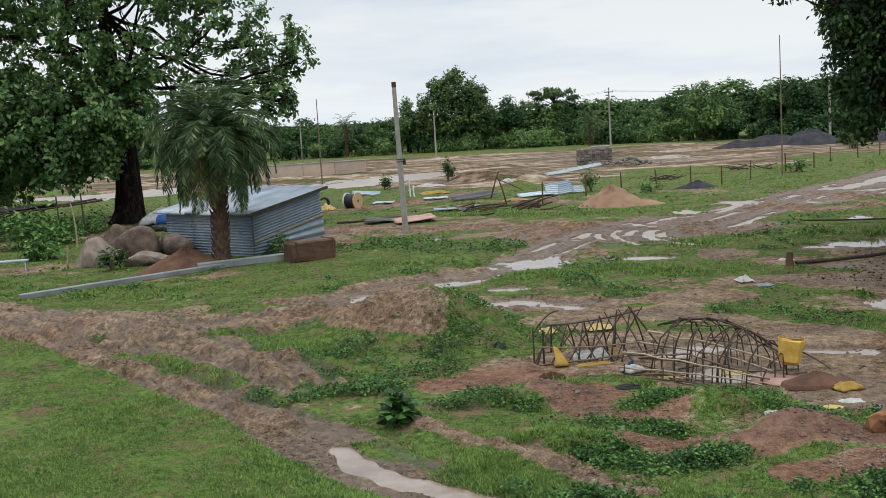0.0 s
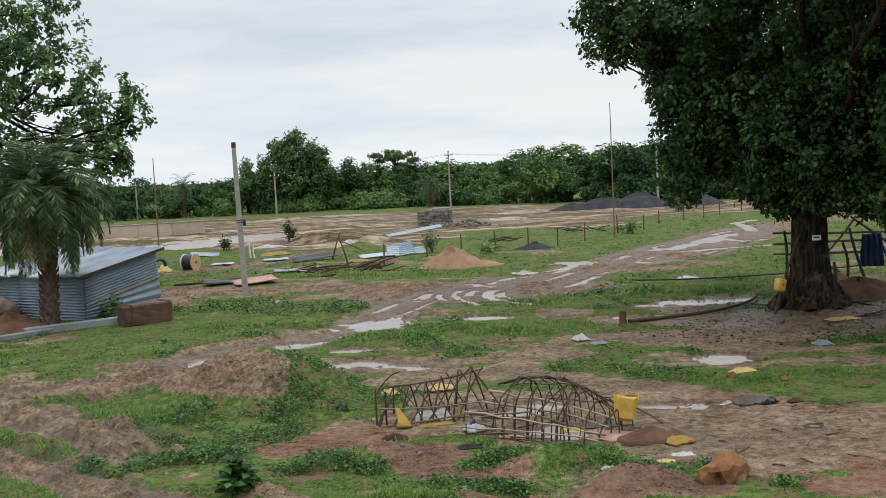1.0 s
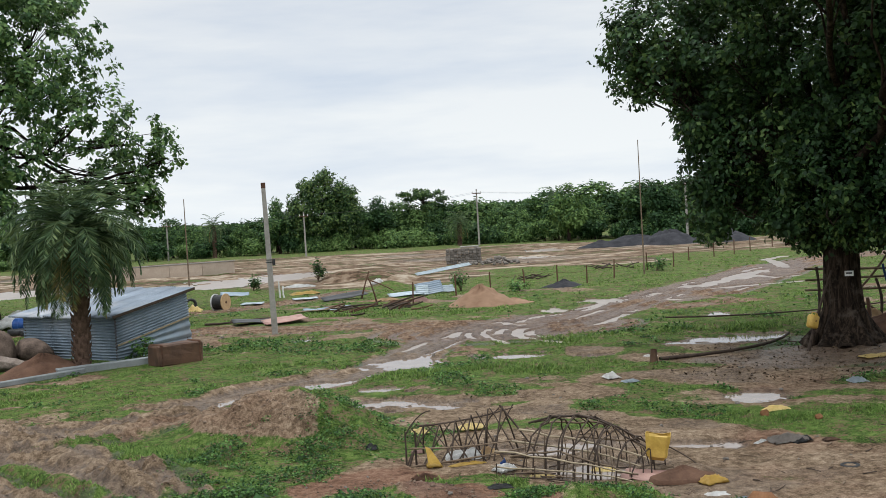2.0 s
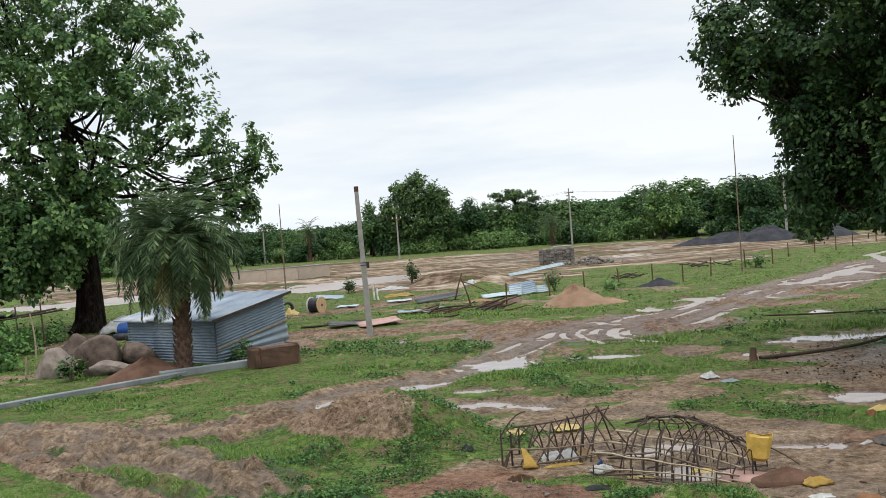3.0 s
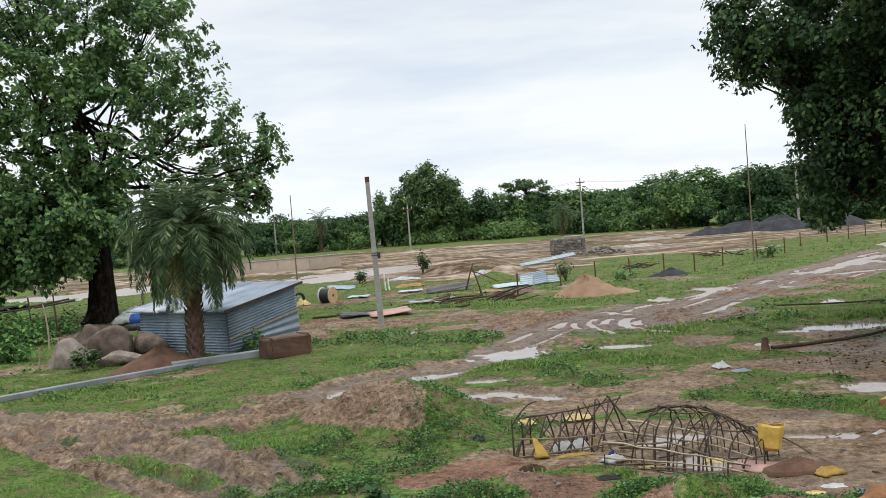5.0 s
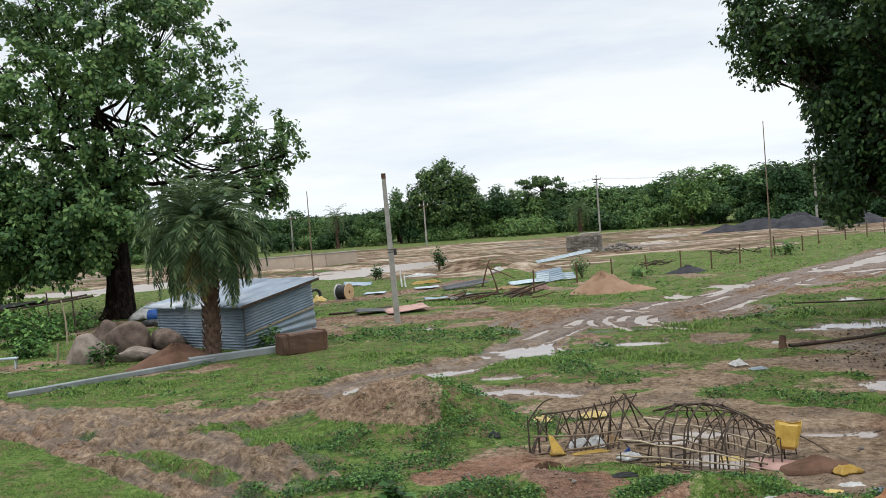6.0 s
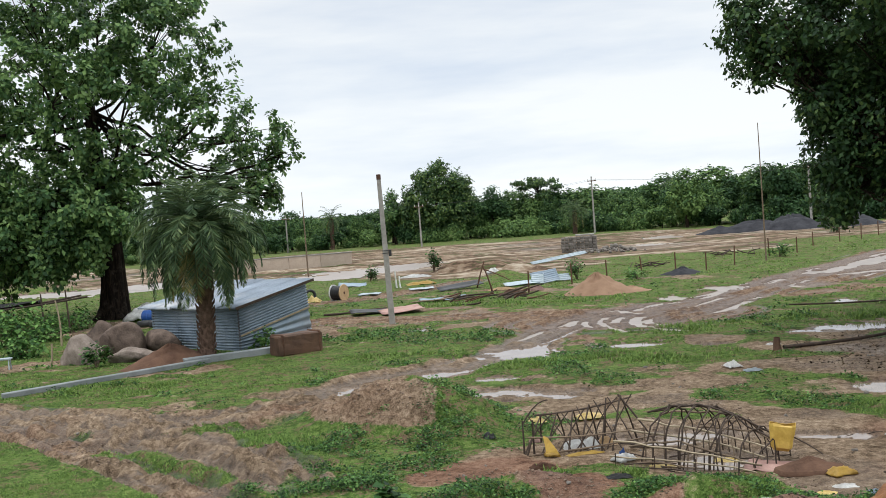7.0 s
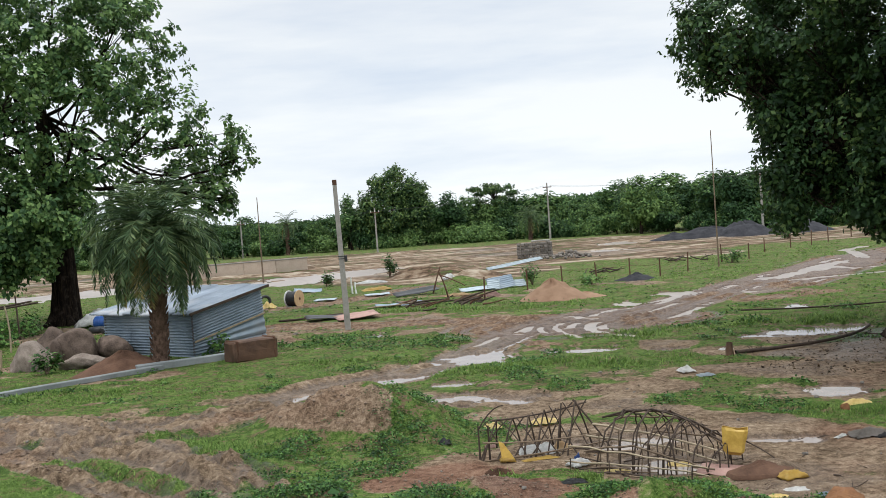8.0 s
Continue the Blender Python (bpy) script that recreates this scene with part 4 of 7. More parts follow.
def date_palm(place, label, height, spread, fronds, leaflets=34, trunk_r=0.24, group=""):
    root = thing("date_palm", pose(*place), label, "palm", group)
    zs = np.linspace(-0.1, height, 26)
    v1, f1 = tube([(0.10 * math.sin(0.5 * z), 0, z) for z in zs], trunk_r * (1 + 0.10 * np.sin(zs * 9.0)) * np.interp(zs, [0, 0.4, height], [1.25, 1.0, 1.1]), 14, 0.05)
    under(new("trunk", mesh_of("trunk", v1, f1, PALM_BARK, True)), root, "brown trunk ringed with old leaf bases")
    stubs = []
    for k in range(150):  # cut leaf bases all round the trunk
        a, z = k * 2.399, 0.15 + (height - 0.3) * k / 150
        o = np.array([math.cos(a), math.sin(a), 0])
        p = o * trunk_r * 0.9 + [0.10 * math.sin(0.5 * z), 0, z]
        stubs.append(tube([p, p + o * 0.07 + [0, 0, 0.07], p + o * 0.12 + [0, 0, 0.20]], [0.055, 0.045, 0.012], 5))
    v, f = join(stubs)
    under(new("trunk_sheath", mesh_of("trunk_sheath", v, f, PALM_BARK)), root)
    top = np.array([0.10 * math.sin(0.5 * height), 0, height])
    for k in range(fronds):
        t = k / (fronds - 1)
        a = k * 2.399 + rng.normal() * 0.15
        rise = math.radians(86 - 122 * t + rng.normal() * 6)      # young ones upright, old ones hanging
        L = spread * rng.uniform(0.9, 1.15)
        n = 12
        pts, p, e = [top], top.copy(), rise
        for i in range(n):
            e -= math.radians(4.5 + 10.0 * (i / n)) * (1.0 if t > 0.15 else 0.75)
            e = max(e, -1.5)
            p = p + np.array([math.cos(a) * math.cos(e), math.sin(a) * math.cos(e), math.sin(e)]) * L / n
            pts.append(p)
        pts = np.array(pts)
        stalk = tube(pts, np.linspace(0.03, 0.006, n + 1), 4)
        s = np.linspace(0.12, 1.0, leaflets) * n
        i0 = np.clip(s.astype(int), 0, n - 1)
        at = pts[i0] + (pts[i0 + 1] - pts[i0]) * (s - i0)[:, None]
        way = unit(pts[i0 + 1] - pts[i0])
        flat = unit(np.cross(way, [0, 0, 1.0]) + 1e-4)
        blades = []
        for sign in (-1, 1):
            d = way * 0.75 + sign * flat * 0.8 + rng.normal(size=way.shape) * 0.10
            d[:, 2] -= 0.28
            ln = 0.52 * np.sin(np.linspace(0.5, 2.9, leaflets)) * rng.uniform(0.85, 1.1, leaflets) + 0.06
            blades.append(leaf_quads(at, d, ln, np.full(leaflets, 0.055), 0.2))
        v, f = join([stalk] + blades)
        dry = t > 0.86 and k % 2 == 0
        under(new("frond", mesh_of("frond", v, f, FROND_DRY if dry else FROND)), root, "yellowing dry frond" if dry else "")
    return root


PALM = (-8.87, 37.1)
date_palm((*PALM, height_at(*PALM)), "date palm with drooping grey-green fronds in front of the shed", 4.45, 2.75, 120)


# ---- grass and weeds ----
def scatter(n, near, far, lo=-29.0, hi=38.0):
    """Random places, thinning out with distance."""
    a = np.radians(rng.uniform(lo, hi, n))
    r = 1 / rng.uniform(1 / far, 1 / near, n)
    return r * np.sin(a), r * np.cos(a), r


def lushness(x, y, lines, ragged, size, seed):
    out, rag = np.zeros(len(x)), wave(x, y, size, seed, 4)
    vigour = np.clip(0.55 + 1.1 * wave(x, y, 0.9, seed + 1, 3), 0.15, 1.2)
    for width, tall, line in lines:
        near = close_to(x, y, line, 2.6 * width)
        out[near] = np.maximum(out[near], tall * vigour[near] * (1 - step(away(x[near], y[near], line) / width + ragged * rag[near], 0.35, 1.3)))
    return out


def grass_cover():
    x, y, r = scatter(230000, 12.0, 130.0)
    z, bare, road, field, wet_shade, red, lush = lay(x, y)
    tall = lushness(x, y, TALL, 0.5, 1.1, 71)
    bank = bank_side(x, y)
    thick = (1 - np.clip(bare * 1.5, 0, 1)) * (1 - road) * (1 - np.clip(field * 1.4, 0, 1)) * (z > 0.0)
    thick = thick * np.clip(0.55 + 1.3 * wave(x, y, 1.2, 101, 4) + 2.5 * tall + 0.4 * bank, 0.03, 1)
    keep = rng.random(len(x)) < thick
    x, y, z, r, tall, bank = x[keep], y[keep], z[keep], r[keep], tall[keep], bank[keep]
    h = (0.035 + 0.025 * np.clip(wave(x, y, 2.0, 103, 3), -0.6, 1) + 0.75 * tall) * rng.uniform(0.6, 1.3, len(x)) * np.clip(r / 28, 0.9, 1.8)
    per = 5
    b = np.stack([x, y, z - 0.01], 1).repeat(per, 0)
    k = len(b)
    hh = h.repeat(per) * rng.uniform(0.6, 1.15, k)
    wide = (0.011 + 0.035 * hh) * np.clip(r.repeat(per) / 26, 0.8, 3.0)
    b[:, :2] += rng.normal(size=(k, 2)) * (0.03 + 0.22 * hh)[:, None]
    a = rng.random(k) * 6.283
    lean = rng.uniform(0.3, 1.7, k)[:, None] * np.stack([np.cos(a), np.sin(a), 0 * a], 1)
    side = np.stack([-np.sin(a), np.cos(a), 0 * a], 1) * wide[:, None]
    tip = b + (lean + [0, 0, 1.0]) * hh[:, None]
    v = np.stack([b - side, b + side, tip], 1).reshape(-1, 3)
    tagged(new("grass", mesh_of("grass", v, np.arange(3 * k).reshape(-1, 3), GRASS)), "short and tufted green grass over the muddy ground", "grass", kind="stuff")


grass_cover()


def weed_cover():
    x, y, r = scatter(190000, 12.0, 62.0)
    tall = lushness(x, y, WEEDS, 0.5, 0.8, 73)
    z, bare, road, field, wet_shade, red, lush = lay(x, y)
    tall = np.maximum(tall, 0.12 * step(wave(x, y, 1.3, 107, 3), 0.16, 0.4) * (1 - np.clip(bare * 1.6, 0, 1)) * (1 - road) * (1 - bank_side(x, y)) * (r < 58))
    keep = rng.random(len(x)) < np.clip(tall * 6, 0, 1) * step(wave(x, y, 0.7, 109, 3), -0.35, 0.25) * (z > 0)
    x, y, z, r, tall = x[keep], y[keep], z[keep], r[keep], tall[keep]
    per = 4
    k = len(x) * per
    up = rng.random(k) ** 0.7 * tall.repeat(per)
    b = np.stack([x, y, z], 1).repeat(per, 0)
    b[:, :2] += rng.normal(size=(k, 2)) * 0.07
    b[:, 2] += up
    face = rng.normal(size=(k, 3)) * 0.5 + [0, 0, 1.0]
    way = np.cross(face, rng.normal(size=(k, 3)))
    size = rng.uniform(0.045, 0.10, k) * np.clip(r.repeat(per) / 26, 0.8, 1.6)
    v, f = leaf_quads(b, way, size, size * 0.62, 0.15, face)
    tagged(new("weeds", mesh_of("weeds", v, f, WEED)), "low broad-leaved green weeds creeping over soil", "weeds", kind="stuff")


weed_cover()


def shrub(x, y, tall, wide, count, leaf, label, name="shrub", material=None):
    root = thing(name, pose(x, y, height_at(x, y)), label, "shrub")
    stems = []
    tips = []
    for k in range(max(6, count // 60)):
        a, q = rng.random() * 6.283, rng.uniform(0.2, 1.0)
        e = np.array([math.cos(a) * wide * q, math.sin(a) * wide * q, tall * rng.uniform(0.55, 1.0) * (1.1 - 0.4 * q)])
        stems.append(tube(bow((0, 0, -0.05), e, (0, 0, 0.1 * tall), 5), np.linspace(0.02, 0.006, 5) * max(1, tall), 4))
        tips.append(e)
    v, f = join(stems)
    under(new("stems", mesh_of("stems", v, f, STICK)), root)
    tips = np.array(tips)
    c = tips[rng.integers(0, len(tips), count)] * rng.uniform(0.45, 1.05, (count, 1)) + rng.normal(size=(count, 3)) * 0.16 * wide
    c[:, 2] = np.abs(c[:, 2])
    face = unit(c) * 0.5 + rng.normal(size=c.shape) * 0.4 + [0, 0, 0.7]
    size = leaf * rng.uniform(0.6, 1.3, count)
    v, f = leaf_quads(c, np.cross(face, rng.normal(size=c.shape)), size, size * 0.75, 0.15, face)
    under(new("foliage", mesh_of("foliage", v, f, material or WEED)), root)
    return root


shrub(-1.43, 16.3, 0.52, 0.33, 190, 0.19, "round broad-leaved green plant beside the ditch", "leafy_plant")
shrub(-12.75, 37.2, 0.9, 0.55, 300, 0.16, "leafy green plant growing against a boulder", "leafy_plant")
shrub(6.64, 61.3, 1.25, 0.75, 420, 0.13, "young green sapling beside the sand heap", "sapling")
shrub(-1.78, 77.3, 1.45, 0.75, 380, 0.20, "small dark bush on open mud", "shrub")
shrub(-6.06, 73.6, 0.95, 0.8, 320, 0.18, "small green bush near scrap sheets")
shrub(9.6, 58.6, 0.6, 0.9, 260, 0.15, "low green bush beside the fence")
shrub(19.9, 67.5, 0.9, 0.8, 260, 0.18, "low green bush at the foot of the mast")
shrub(-7.3, 39.3, 0.7, 0.6, 260, 0.14, "dark green bush against the shed wall")
shrub(-19.8, 47.0, 1.5, 2.2, 900, 0.22, "dense green undergrowth beneath the large tree")
shrub(-22.4, 46.0, 1.8, 2.4, 900, 0.22, "dense green undergrowth beneath the large tree")
for ux, uy, ut in ((-21.6, 50.9, 1.3), (-19.0, 48.4, 0.9), (-17.2, 42.0, 0.7), (-19.4, 52.6, 1.1), (-24.0, 55.0, 1.6), (-22.6, 48.0, 1.2)):
    shrub(ux, uy, ut, 1.5 * ut, 700, 0.17, "shaded green undergrowth beside the lean-to rack")
shrub(32.5, 93.0, 2.0, 2.0, 500, 0.25, "green bush beside the dark gravel heap")
shrub(39.5, 92.0, 2.2, 2.4, 500, 0.25, "green bush at the edge of the field")


def soil_clods():
    """Loose clods of earth over the churned bare ground."""
    x, y, r = scatter(60000, 12.5, 48.0)
    z, bare, road, field, wet_shade, red, lush = lay(x, y)
    keep = (rng.random(len(x)) < np.clip(bare * 1.3 - 0.4, 0, 1) * step(wave(x, y, 1.6, 113, 3), -0.1, 0.35) * (x < 4.5 + 0.05 * y) * (1 - road) * (1 - strokes(x, y, WET_TRACK, 0.3, 1.6, 3))) & (z > 0.01)
    x, y, z, r = x[keep][:7000], y[keep][:7000], z[keep][:7000], r[keep][:7000]
    n = len(x)
    # an uneven octahedron for each
    shape = np.array([(1, 0, 0), (0, 1, 0), (-1, 0, 0), (0, -1, 0), (0, 0, 1), (0, 0, -1)], float)
    tri = np.array([(0, 1, 4), (1, 2, 4), (2, 3, 4), (3, 0, 4), (1, 0, 5), (2, 1, 5), (3, 2, 5), (0, 3, 5)])
    size = rng.uniform(0.008, 0.024, n) * rng.uniform(0.6, 1.6, n) * np.clip(r / 20, 0.9, 1.8)
    v = shape[None] * rng.uniform(0.55, 1.35, (n, 6, 1)) * size[:, None, None] * [1.3, 1.0, 0.7] + rng.normal(size=(n, 6, 3)) * size[:, None, None] * 0.2
    a = rng.random(n) * 6.283
    c, s = np.cos(a)[:, None], np.sin(a)[:, None]
    v = np.stack([v[..., 0] * c - v[..., 1] * s, v[..., 0] * s + v[..., 1] * c, v[..., 2]], -1) + np.stack([x, y, z + size * 0.25], 1)[:, None]
    f = tri[None] + 6 * np.arange(n)[:, None, None]
    tagged(new("soil_clods", mesh_of("soil_clods", v.reshape(-1, 3), f.reshape(-1, 3), CLOD)), "loose brown clods of earth on churned mud", "soil", kind="stuff")


soil_clods()


def leaf_litter():
    """Fallen leaves and bits of bark on the shade-darkened earth round the old tree."""
    k = 2600
    a, q = rng.random(k) * 6.283, np.sqrt(rng.random(k))
    x, y = 14.6 + 6.5 * q * np.cos(a), 28.6 + 4.6 * q * np.sin(a)
    z = lay(x, y)[0]
    face = rng.normal(size=(k, 3)) * 0.35 + [0, 0, 1.0]
    size = rng.uniform(0.05, 0.13, k)
    v, f = leaf_quads(np.stack([x, y, z + 0.012], 1), np.cross(face, rng.normal(size=(k, 3))), size, size * 0.55, 0.2, face)
    tagged(new("leaf_litter", mesh_of("leaf_litter", v, f, LITTER)), "brown fallen leaves on shade-darkened earth under the old tree", "leaves", kind="stuff")


leaf_litter()


# ---- far woods ----
def wood_tree(name, tall, wide, lobes_n, leaves, leaf, material, label, category):
    """One far tree or bush: trunk and a crown of clumps, built at the origin."""
    root = thing(name, pose(0, 0, -200), label, category, "far woods")
    v, f = tube([(0, 0, -0.2), (0.1, 0, tall * 0.3), (0, 0.1, tall * 0.62)], [0.035 * tall, 0.026 * tall, 0.012 * tall], 7, 0.05)
    under(new("trunk", mesh_of("trunk", v, f, BARK, True)), root)
    lobes = []
    for k in range(lobes_n):
        a, r = rng.random() * 6.28, math.sqrt(rng.random()) * wide * 0.62
        z = tall * (0.28 + 0.52 * rng.random() * (1 - 0.5 * r / wide)) if category == "tree" else tall * (0.25 + 0.4 * rng.random())
        s = wide * rng.uniform(0.28, 0.46)
        lobes.append((r * math.cos(a), r * math.sin(a), z, s, s, min(s * 0.85, tall - z)))
    lobes.append((0, 0, tall * 0.74, wide * 0.5, wide * 0.5, tall * 0.26))
    crown("crown", lobes, leaves // 14, 14, leaf * 1.5, leaf, material, root, 0.15, 0.75)
    return root


def edge_of_woods(az):
    """Distance of the wood's edge, and the height of its skyline, by compass angle in degrees."""
    d = np.interp(az, [-40, -9, 0, 8, 14, 18, 24, 50], [152, 153, 149, 143, 134, 126, 120, 118])
    h = np.interp(az, [-40, -10, -7.5, -6, -4, -3, 3.0, 4.5, 6, 9, 11, 13, 15.5, 18, 22, 30, 50], [5.6, 5.4, 5.4, 5.2, 5.6, 6.2, 6.0, 6.6, 6.2, 5.6, 6.2, 6.6, 6.8, 6.6, 6.0, 6.0, 6.0])
    return float(d), float(h)


WOOD = [wood_tree("wood_tree", 6.0, 3.0, 7, 3400, 0.36, LEAF_FAR, "leafy green tree at the edge of the far woods", "tree"),
        wood_tree("wood_tree", 6.0, 2.5, 6, 3000, 0.34, LEAF_FAR, "slender green tree at the edge of the far woods", "tree"),
        wood_tree("wood_tree", 6.0, 3.6, 8, 3800, 0.40, LEAF_FAR, "broad bushy tree at the edge of the far woods", "tree")]
BUSH = [wood_tree("wood_bush", 2.4, 2.2, 6, 1900, 0.30, LEAF_FAR, "dense green thicket along the edge of the woods", "bush"),
        wood_tree("wood_bush", 2.0, 2.6, 7, 1900, 0.26, LEAF_FAR, "low green scrub along the edge of the woods", "bush")]


def plant(proto, az, d, tall, base_tall, wide=1.0):
    x, y = d * math.sin(math.radians(az)), d * math.cos(math.radians(az))
    s = tall / base_tall
    ob = copy_thing(proto, pose(x, y, 0, 0, 0, rng.random() * 360))
    ob.scale = (s * wide, s * wide, s)
    return ob


for az in np.arange(-31.0, 40.0, 0.8):
    d, h = edge_of_woods(az)
    plant(WOOD[rng.integers(3)], az + rng.normal() * 0.25, d + 9 + rng.normal() * 1.5, h * rng.uniform(0.72, 1.1), 6.0, rng.uniform(1.1, 1.55))
for az in np.arange(-31.0, 40.0, 1.5):
    d, h = edge_of_woods(az)
    plant(WOOD[rng.integers(3)], az + rng.normal() * 0.4, d + 3.5 + rng.normal() * 1.0, h * rng.uniform(0.6, 0.85), 6.0, rng.uniform(0.85, 1.1))
for az in np.arange(-31.0, 40.0, 0.95):
    d, h = edge_of_woods(az)
    plant(BUSH[rng.integers(2)], az + rng.normal() * 0.25, d + rng.normal() * 0.8, rng.uniform(1.3, 2.9), 2.2, rng.uniform(0.9, 1.2))
for proto in WOOD + BUSH:
    for ob in (*proto.children_recursive, proto):
        bpy.data.objects.remove(ob)


def dome_tree(az, d, lobes, leaves, leaf, label, material):
    root = thing("far_tree", pose(d * math.sin(math.radians(az)), d * math.cos(math.radians(az)), 0), label, "tree", "far woods")
    v, f = tube([(0, 0, -0.2), (0.1, 0, 3.0), (0, 0, 7.0)], [0.5, 0.35, 0.12], 8, 0.05)
    under(new("trunk", mesh_of("trunk", v, f, BARK, True)), root)
    crown("crown", lobes, leaves // 16, 16, 0.55, leaf, material, root, 0.15, 0.6)


def far_tree(az, d, tall, wide, lobes_n, leaves, leaf, label, material=LEAF_FAR):
    ob = wood_tree("far_tree", tall, wide, lobes_n, leaves, leaf, material, label, "tree")
    ob.matrix_world = pose(d * math.sin(math.radians(az)), d * math.cos(math.radians(az)), 0)
    return ob


dome_tree(-0.95, 150, ((-2.4, 0, 6.2, 2.3, 2.3, 2.2), (0, 0, 8.0, 2.3, 2.3, 2.2), (2.5, 0.5, 6.6, 2.4, 2.4, 2.4), (-3.4, 0, 3.4, 2.0, 2.0, 2.0), (3.6, 0, 3.6, 2.2, 2.2, 2.2),
          (0.4, -0.5, 4.4, 3.0, 2.6, 2.8), (0.6, 0, 10.0, 1.5, 1.5, 1.2), (-1.6, 0, 8.8, 1.5, 1.5, 1.2), (-3.6, 0, 5.2, 1.6, 1.6, 1.6), (3.2, 0, 8.0, 1.7, 1.7, 1.3), (4.4, 0, 5.6, 1.5, 1.5, 1.6)), 20000, 0.36, "tall dense dark-green tree standing above the far woods", LEAF_DARK)
far_tree(0.15, 151, 9.6, 2.9, 8, 6000, 0.40, "round dark-green tree standing above the far woods", LEAF)
far_tree(-3.2, 151, 7.4, 2.2, 6, 3500, 0.38, "dark-green tree at the foot of taller ones", LEAF)
far_tree(2.0, 149, 6.8, 2.6, 6, 3800, 0.38, "bright green leafy tree in the far woods")
far_tree(12.0, 134, 6.9, 3.2, 8, 5200, 0.38, "broad bright green tree in front of the woods")
far_tree(16.6, 128, 6.6, 3.0, 8, 4600, 0.38, "broad green tree in front of the woods")


def umbrella_tree(az, d):
    x, y = d * math.sin(math.radians(az)), d * math.cos(math.radians(az))
    root = thing("umbrella_tree", pose(x, y, 0), "flat-topped tree with layered branches above the far woods", "tree", "far woods")
    pieces, lobes = [tube([(0, 0, -0.2), (0.1, 0, 3), (0, 0, 7.1)], [0.28, 0.2, 0.1], 8)], []
    for k in range(19):
        a, r, z = k * 2.4, rng.uniform(0.7, 3.2), rng.choice([5.6, 6.6, 7.4])
        z += 0.25 * (2.2 - r)
        e = np.array([r * math.cos(a), r * math.sin(a), z])
        pieces.append(tube(bow((0, 0, z - 1.1), e, (0, 0, 0.1)), np.linspace(0.08, 0.02, 7), 5))
        lobes.append((*e, 1.0, 1.0, 0.16))
    v, f = join(pieces)
    under(new("trunk", mesh_of("trunk", v, f, BARK, True)), root)
    crown("crown", lobes, 300, 12, 0.26, 0.30, LEAF_DARK, root, 0.0, 0.3)


umbrella_tree(4.45, 152)
for az, d, hh, n in ((-6.55, 150, 4.3, 34), (6.25, 140, 3.1, 46), (11.4, 142, 5.4, 30), (15.7, 136, 5.2, 26)):
    px, py = d * math.sin(math.radians(az)), d * math.cos(math.radians(az))
    date_palm((px, py, 0), "palm with a shaggy crown rising from the far woods", hh, 2.3, n, 16, 0.22, "far woods")


def far_hill():
    """A low wooded ridge on the horizon: rising ground covered with tree clumps."""
    az = np.radians(np.linspace(-45, 60, 240))
    d = np.array([300.0, 340.0, 400.0, 470.0, 560.0])
    crest = np.interp(np.degrees(az), [-45, -12, -6, 2, 6, 9, 14, 20, 30, 60], [1.5, 1.6, 2.2, 2.6, 3.8, 4.2, 5.0, 6.4, 6.5, 5.0])
    crest = crest + 1.0 * wave(np.degrees(az) * 3, az * 0, 9.0, 77, 3)
    prof = np.array([-0.1, 0.45, 0.9, 1.0, 0.4])
    A, D = np.meshgrid(az, d)
    v = np.stack([D * np.sin(A), D * np.cos(A), prof[:, None] * crest[None, :]], -1).reshape(-1, 3)
    i = np.arange(len(d) * len(az)).reshape(len(d), -1)
    f = np.stack([i[:-1, :-1], i[1:, :-1], i[1:, 1:], i[:-1, 1:]], -1).reshape(-1, 4)
    ob = tagged(new("far_hill", mesh_of("far_hill", v, f, LEAF_FAR, True)), "low wooded hill on the horizon", "hill", kind="structure")
    n, per = 1500, 70
    k, r = rng.integers(0, len(az), n), rng.uniform(302, 480, n)
    zz = np.interp(r, d, prof) * crest[k] + rng.uniform(0.2, 1.4, n)
    c = np.stack([r * np.sin(az[k]), r * np.cos(az[k]), zz], 1)
    girth = rng.uniform(1.8, 3.6, n)
    ball = unit(rng.normal(size=(n * per, 3)))
    base = np.repeat(c, per, 0) + ball * np.repeat(girth, per)[:, None] * rng.uniform(0.7, 1.05, (n * per, 1)) * [1.0, 1.0, 0.62]
    way = ball + rng.normal(size=base.shape) * 0.4
    size = rng.uniform(0.7, 1.5, len(base))
    lv, lf = leaf_quads(base, np.cross(way, rng.normal(size=base.shape)), size, size * 0.8, 0.2, way)
    tagged(new("hill_woods", mesh_of("hill_woods", lv, lf, LEAF_FAR)), "continuous tree cover on the far hill", "woods", kind="stuff")


far_hill()


# ---- shed ----
def box(bm, size, at=(0, 0, 0), turn=(0, 0, 0), bevel=0.0):
    """A box with softened edges added to bm; returns its corners."""
    r = bmesh.ops.create_cube(bm, size=1.0, matrix=pose(*at, *turn) @ Matrix.Diagonal((*size, 1)))
    if bevel:
        edges = list({e for v in r["verts"] for e in v.link_edges})
        bmesh.ops.bevel(bm, geom=edges, offset=bevel, segments=1, affect="EDGES")
    return r["verts"]


def rod(bm, a, b, r=0.02, r2=None, sides=7):
    """A straight round bar from a to b."""
    a, b = Vector(a), Vector(b)
    d = b - a
    m = Matrix.Translation((a + b) / 2) @ d.to_track_quat("Z", "Y").to_matrix().to_4x4()
    bmesh.ops.create_cone(bm, cap_ends=True, segments=sides, radius1=r, radius2=r if r2 is None else r2, depth=d.length, matrix=m)


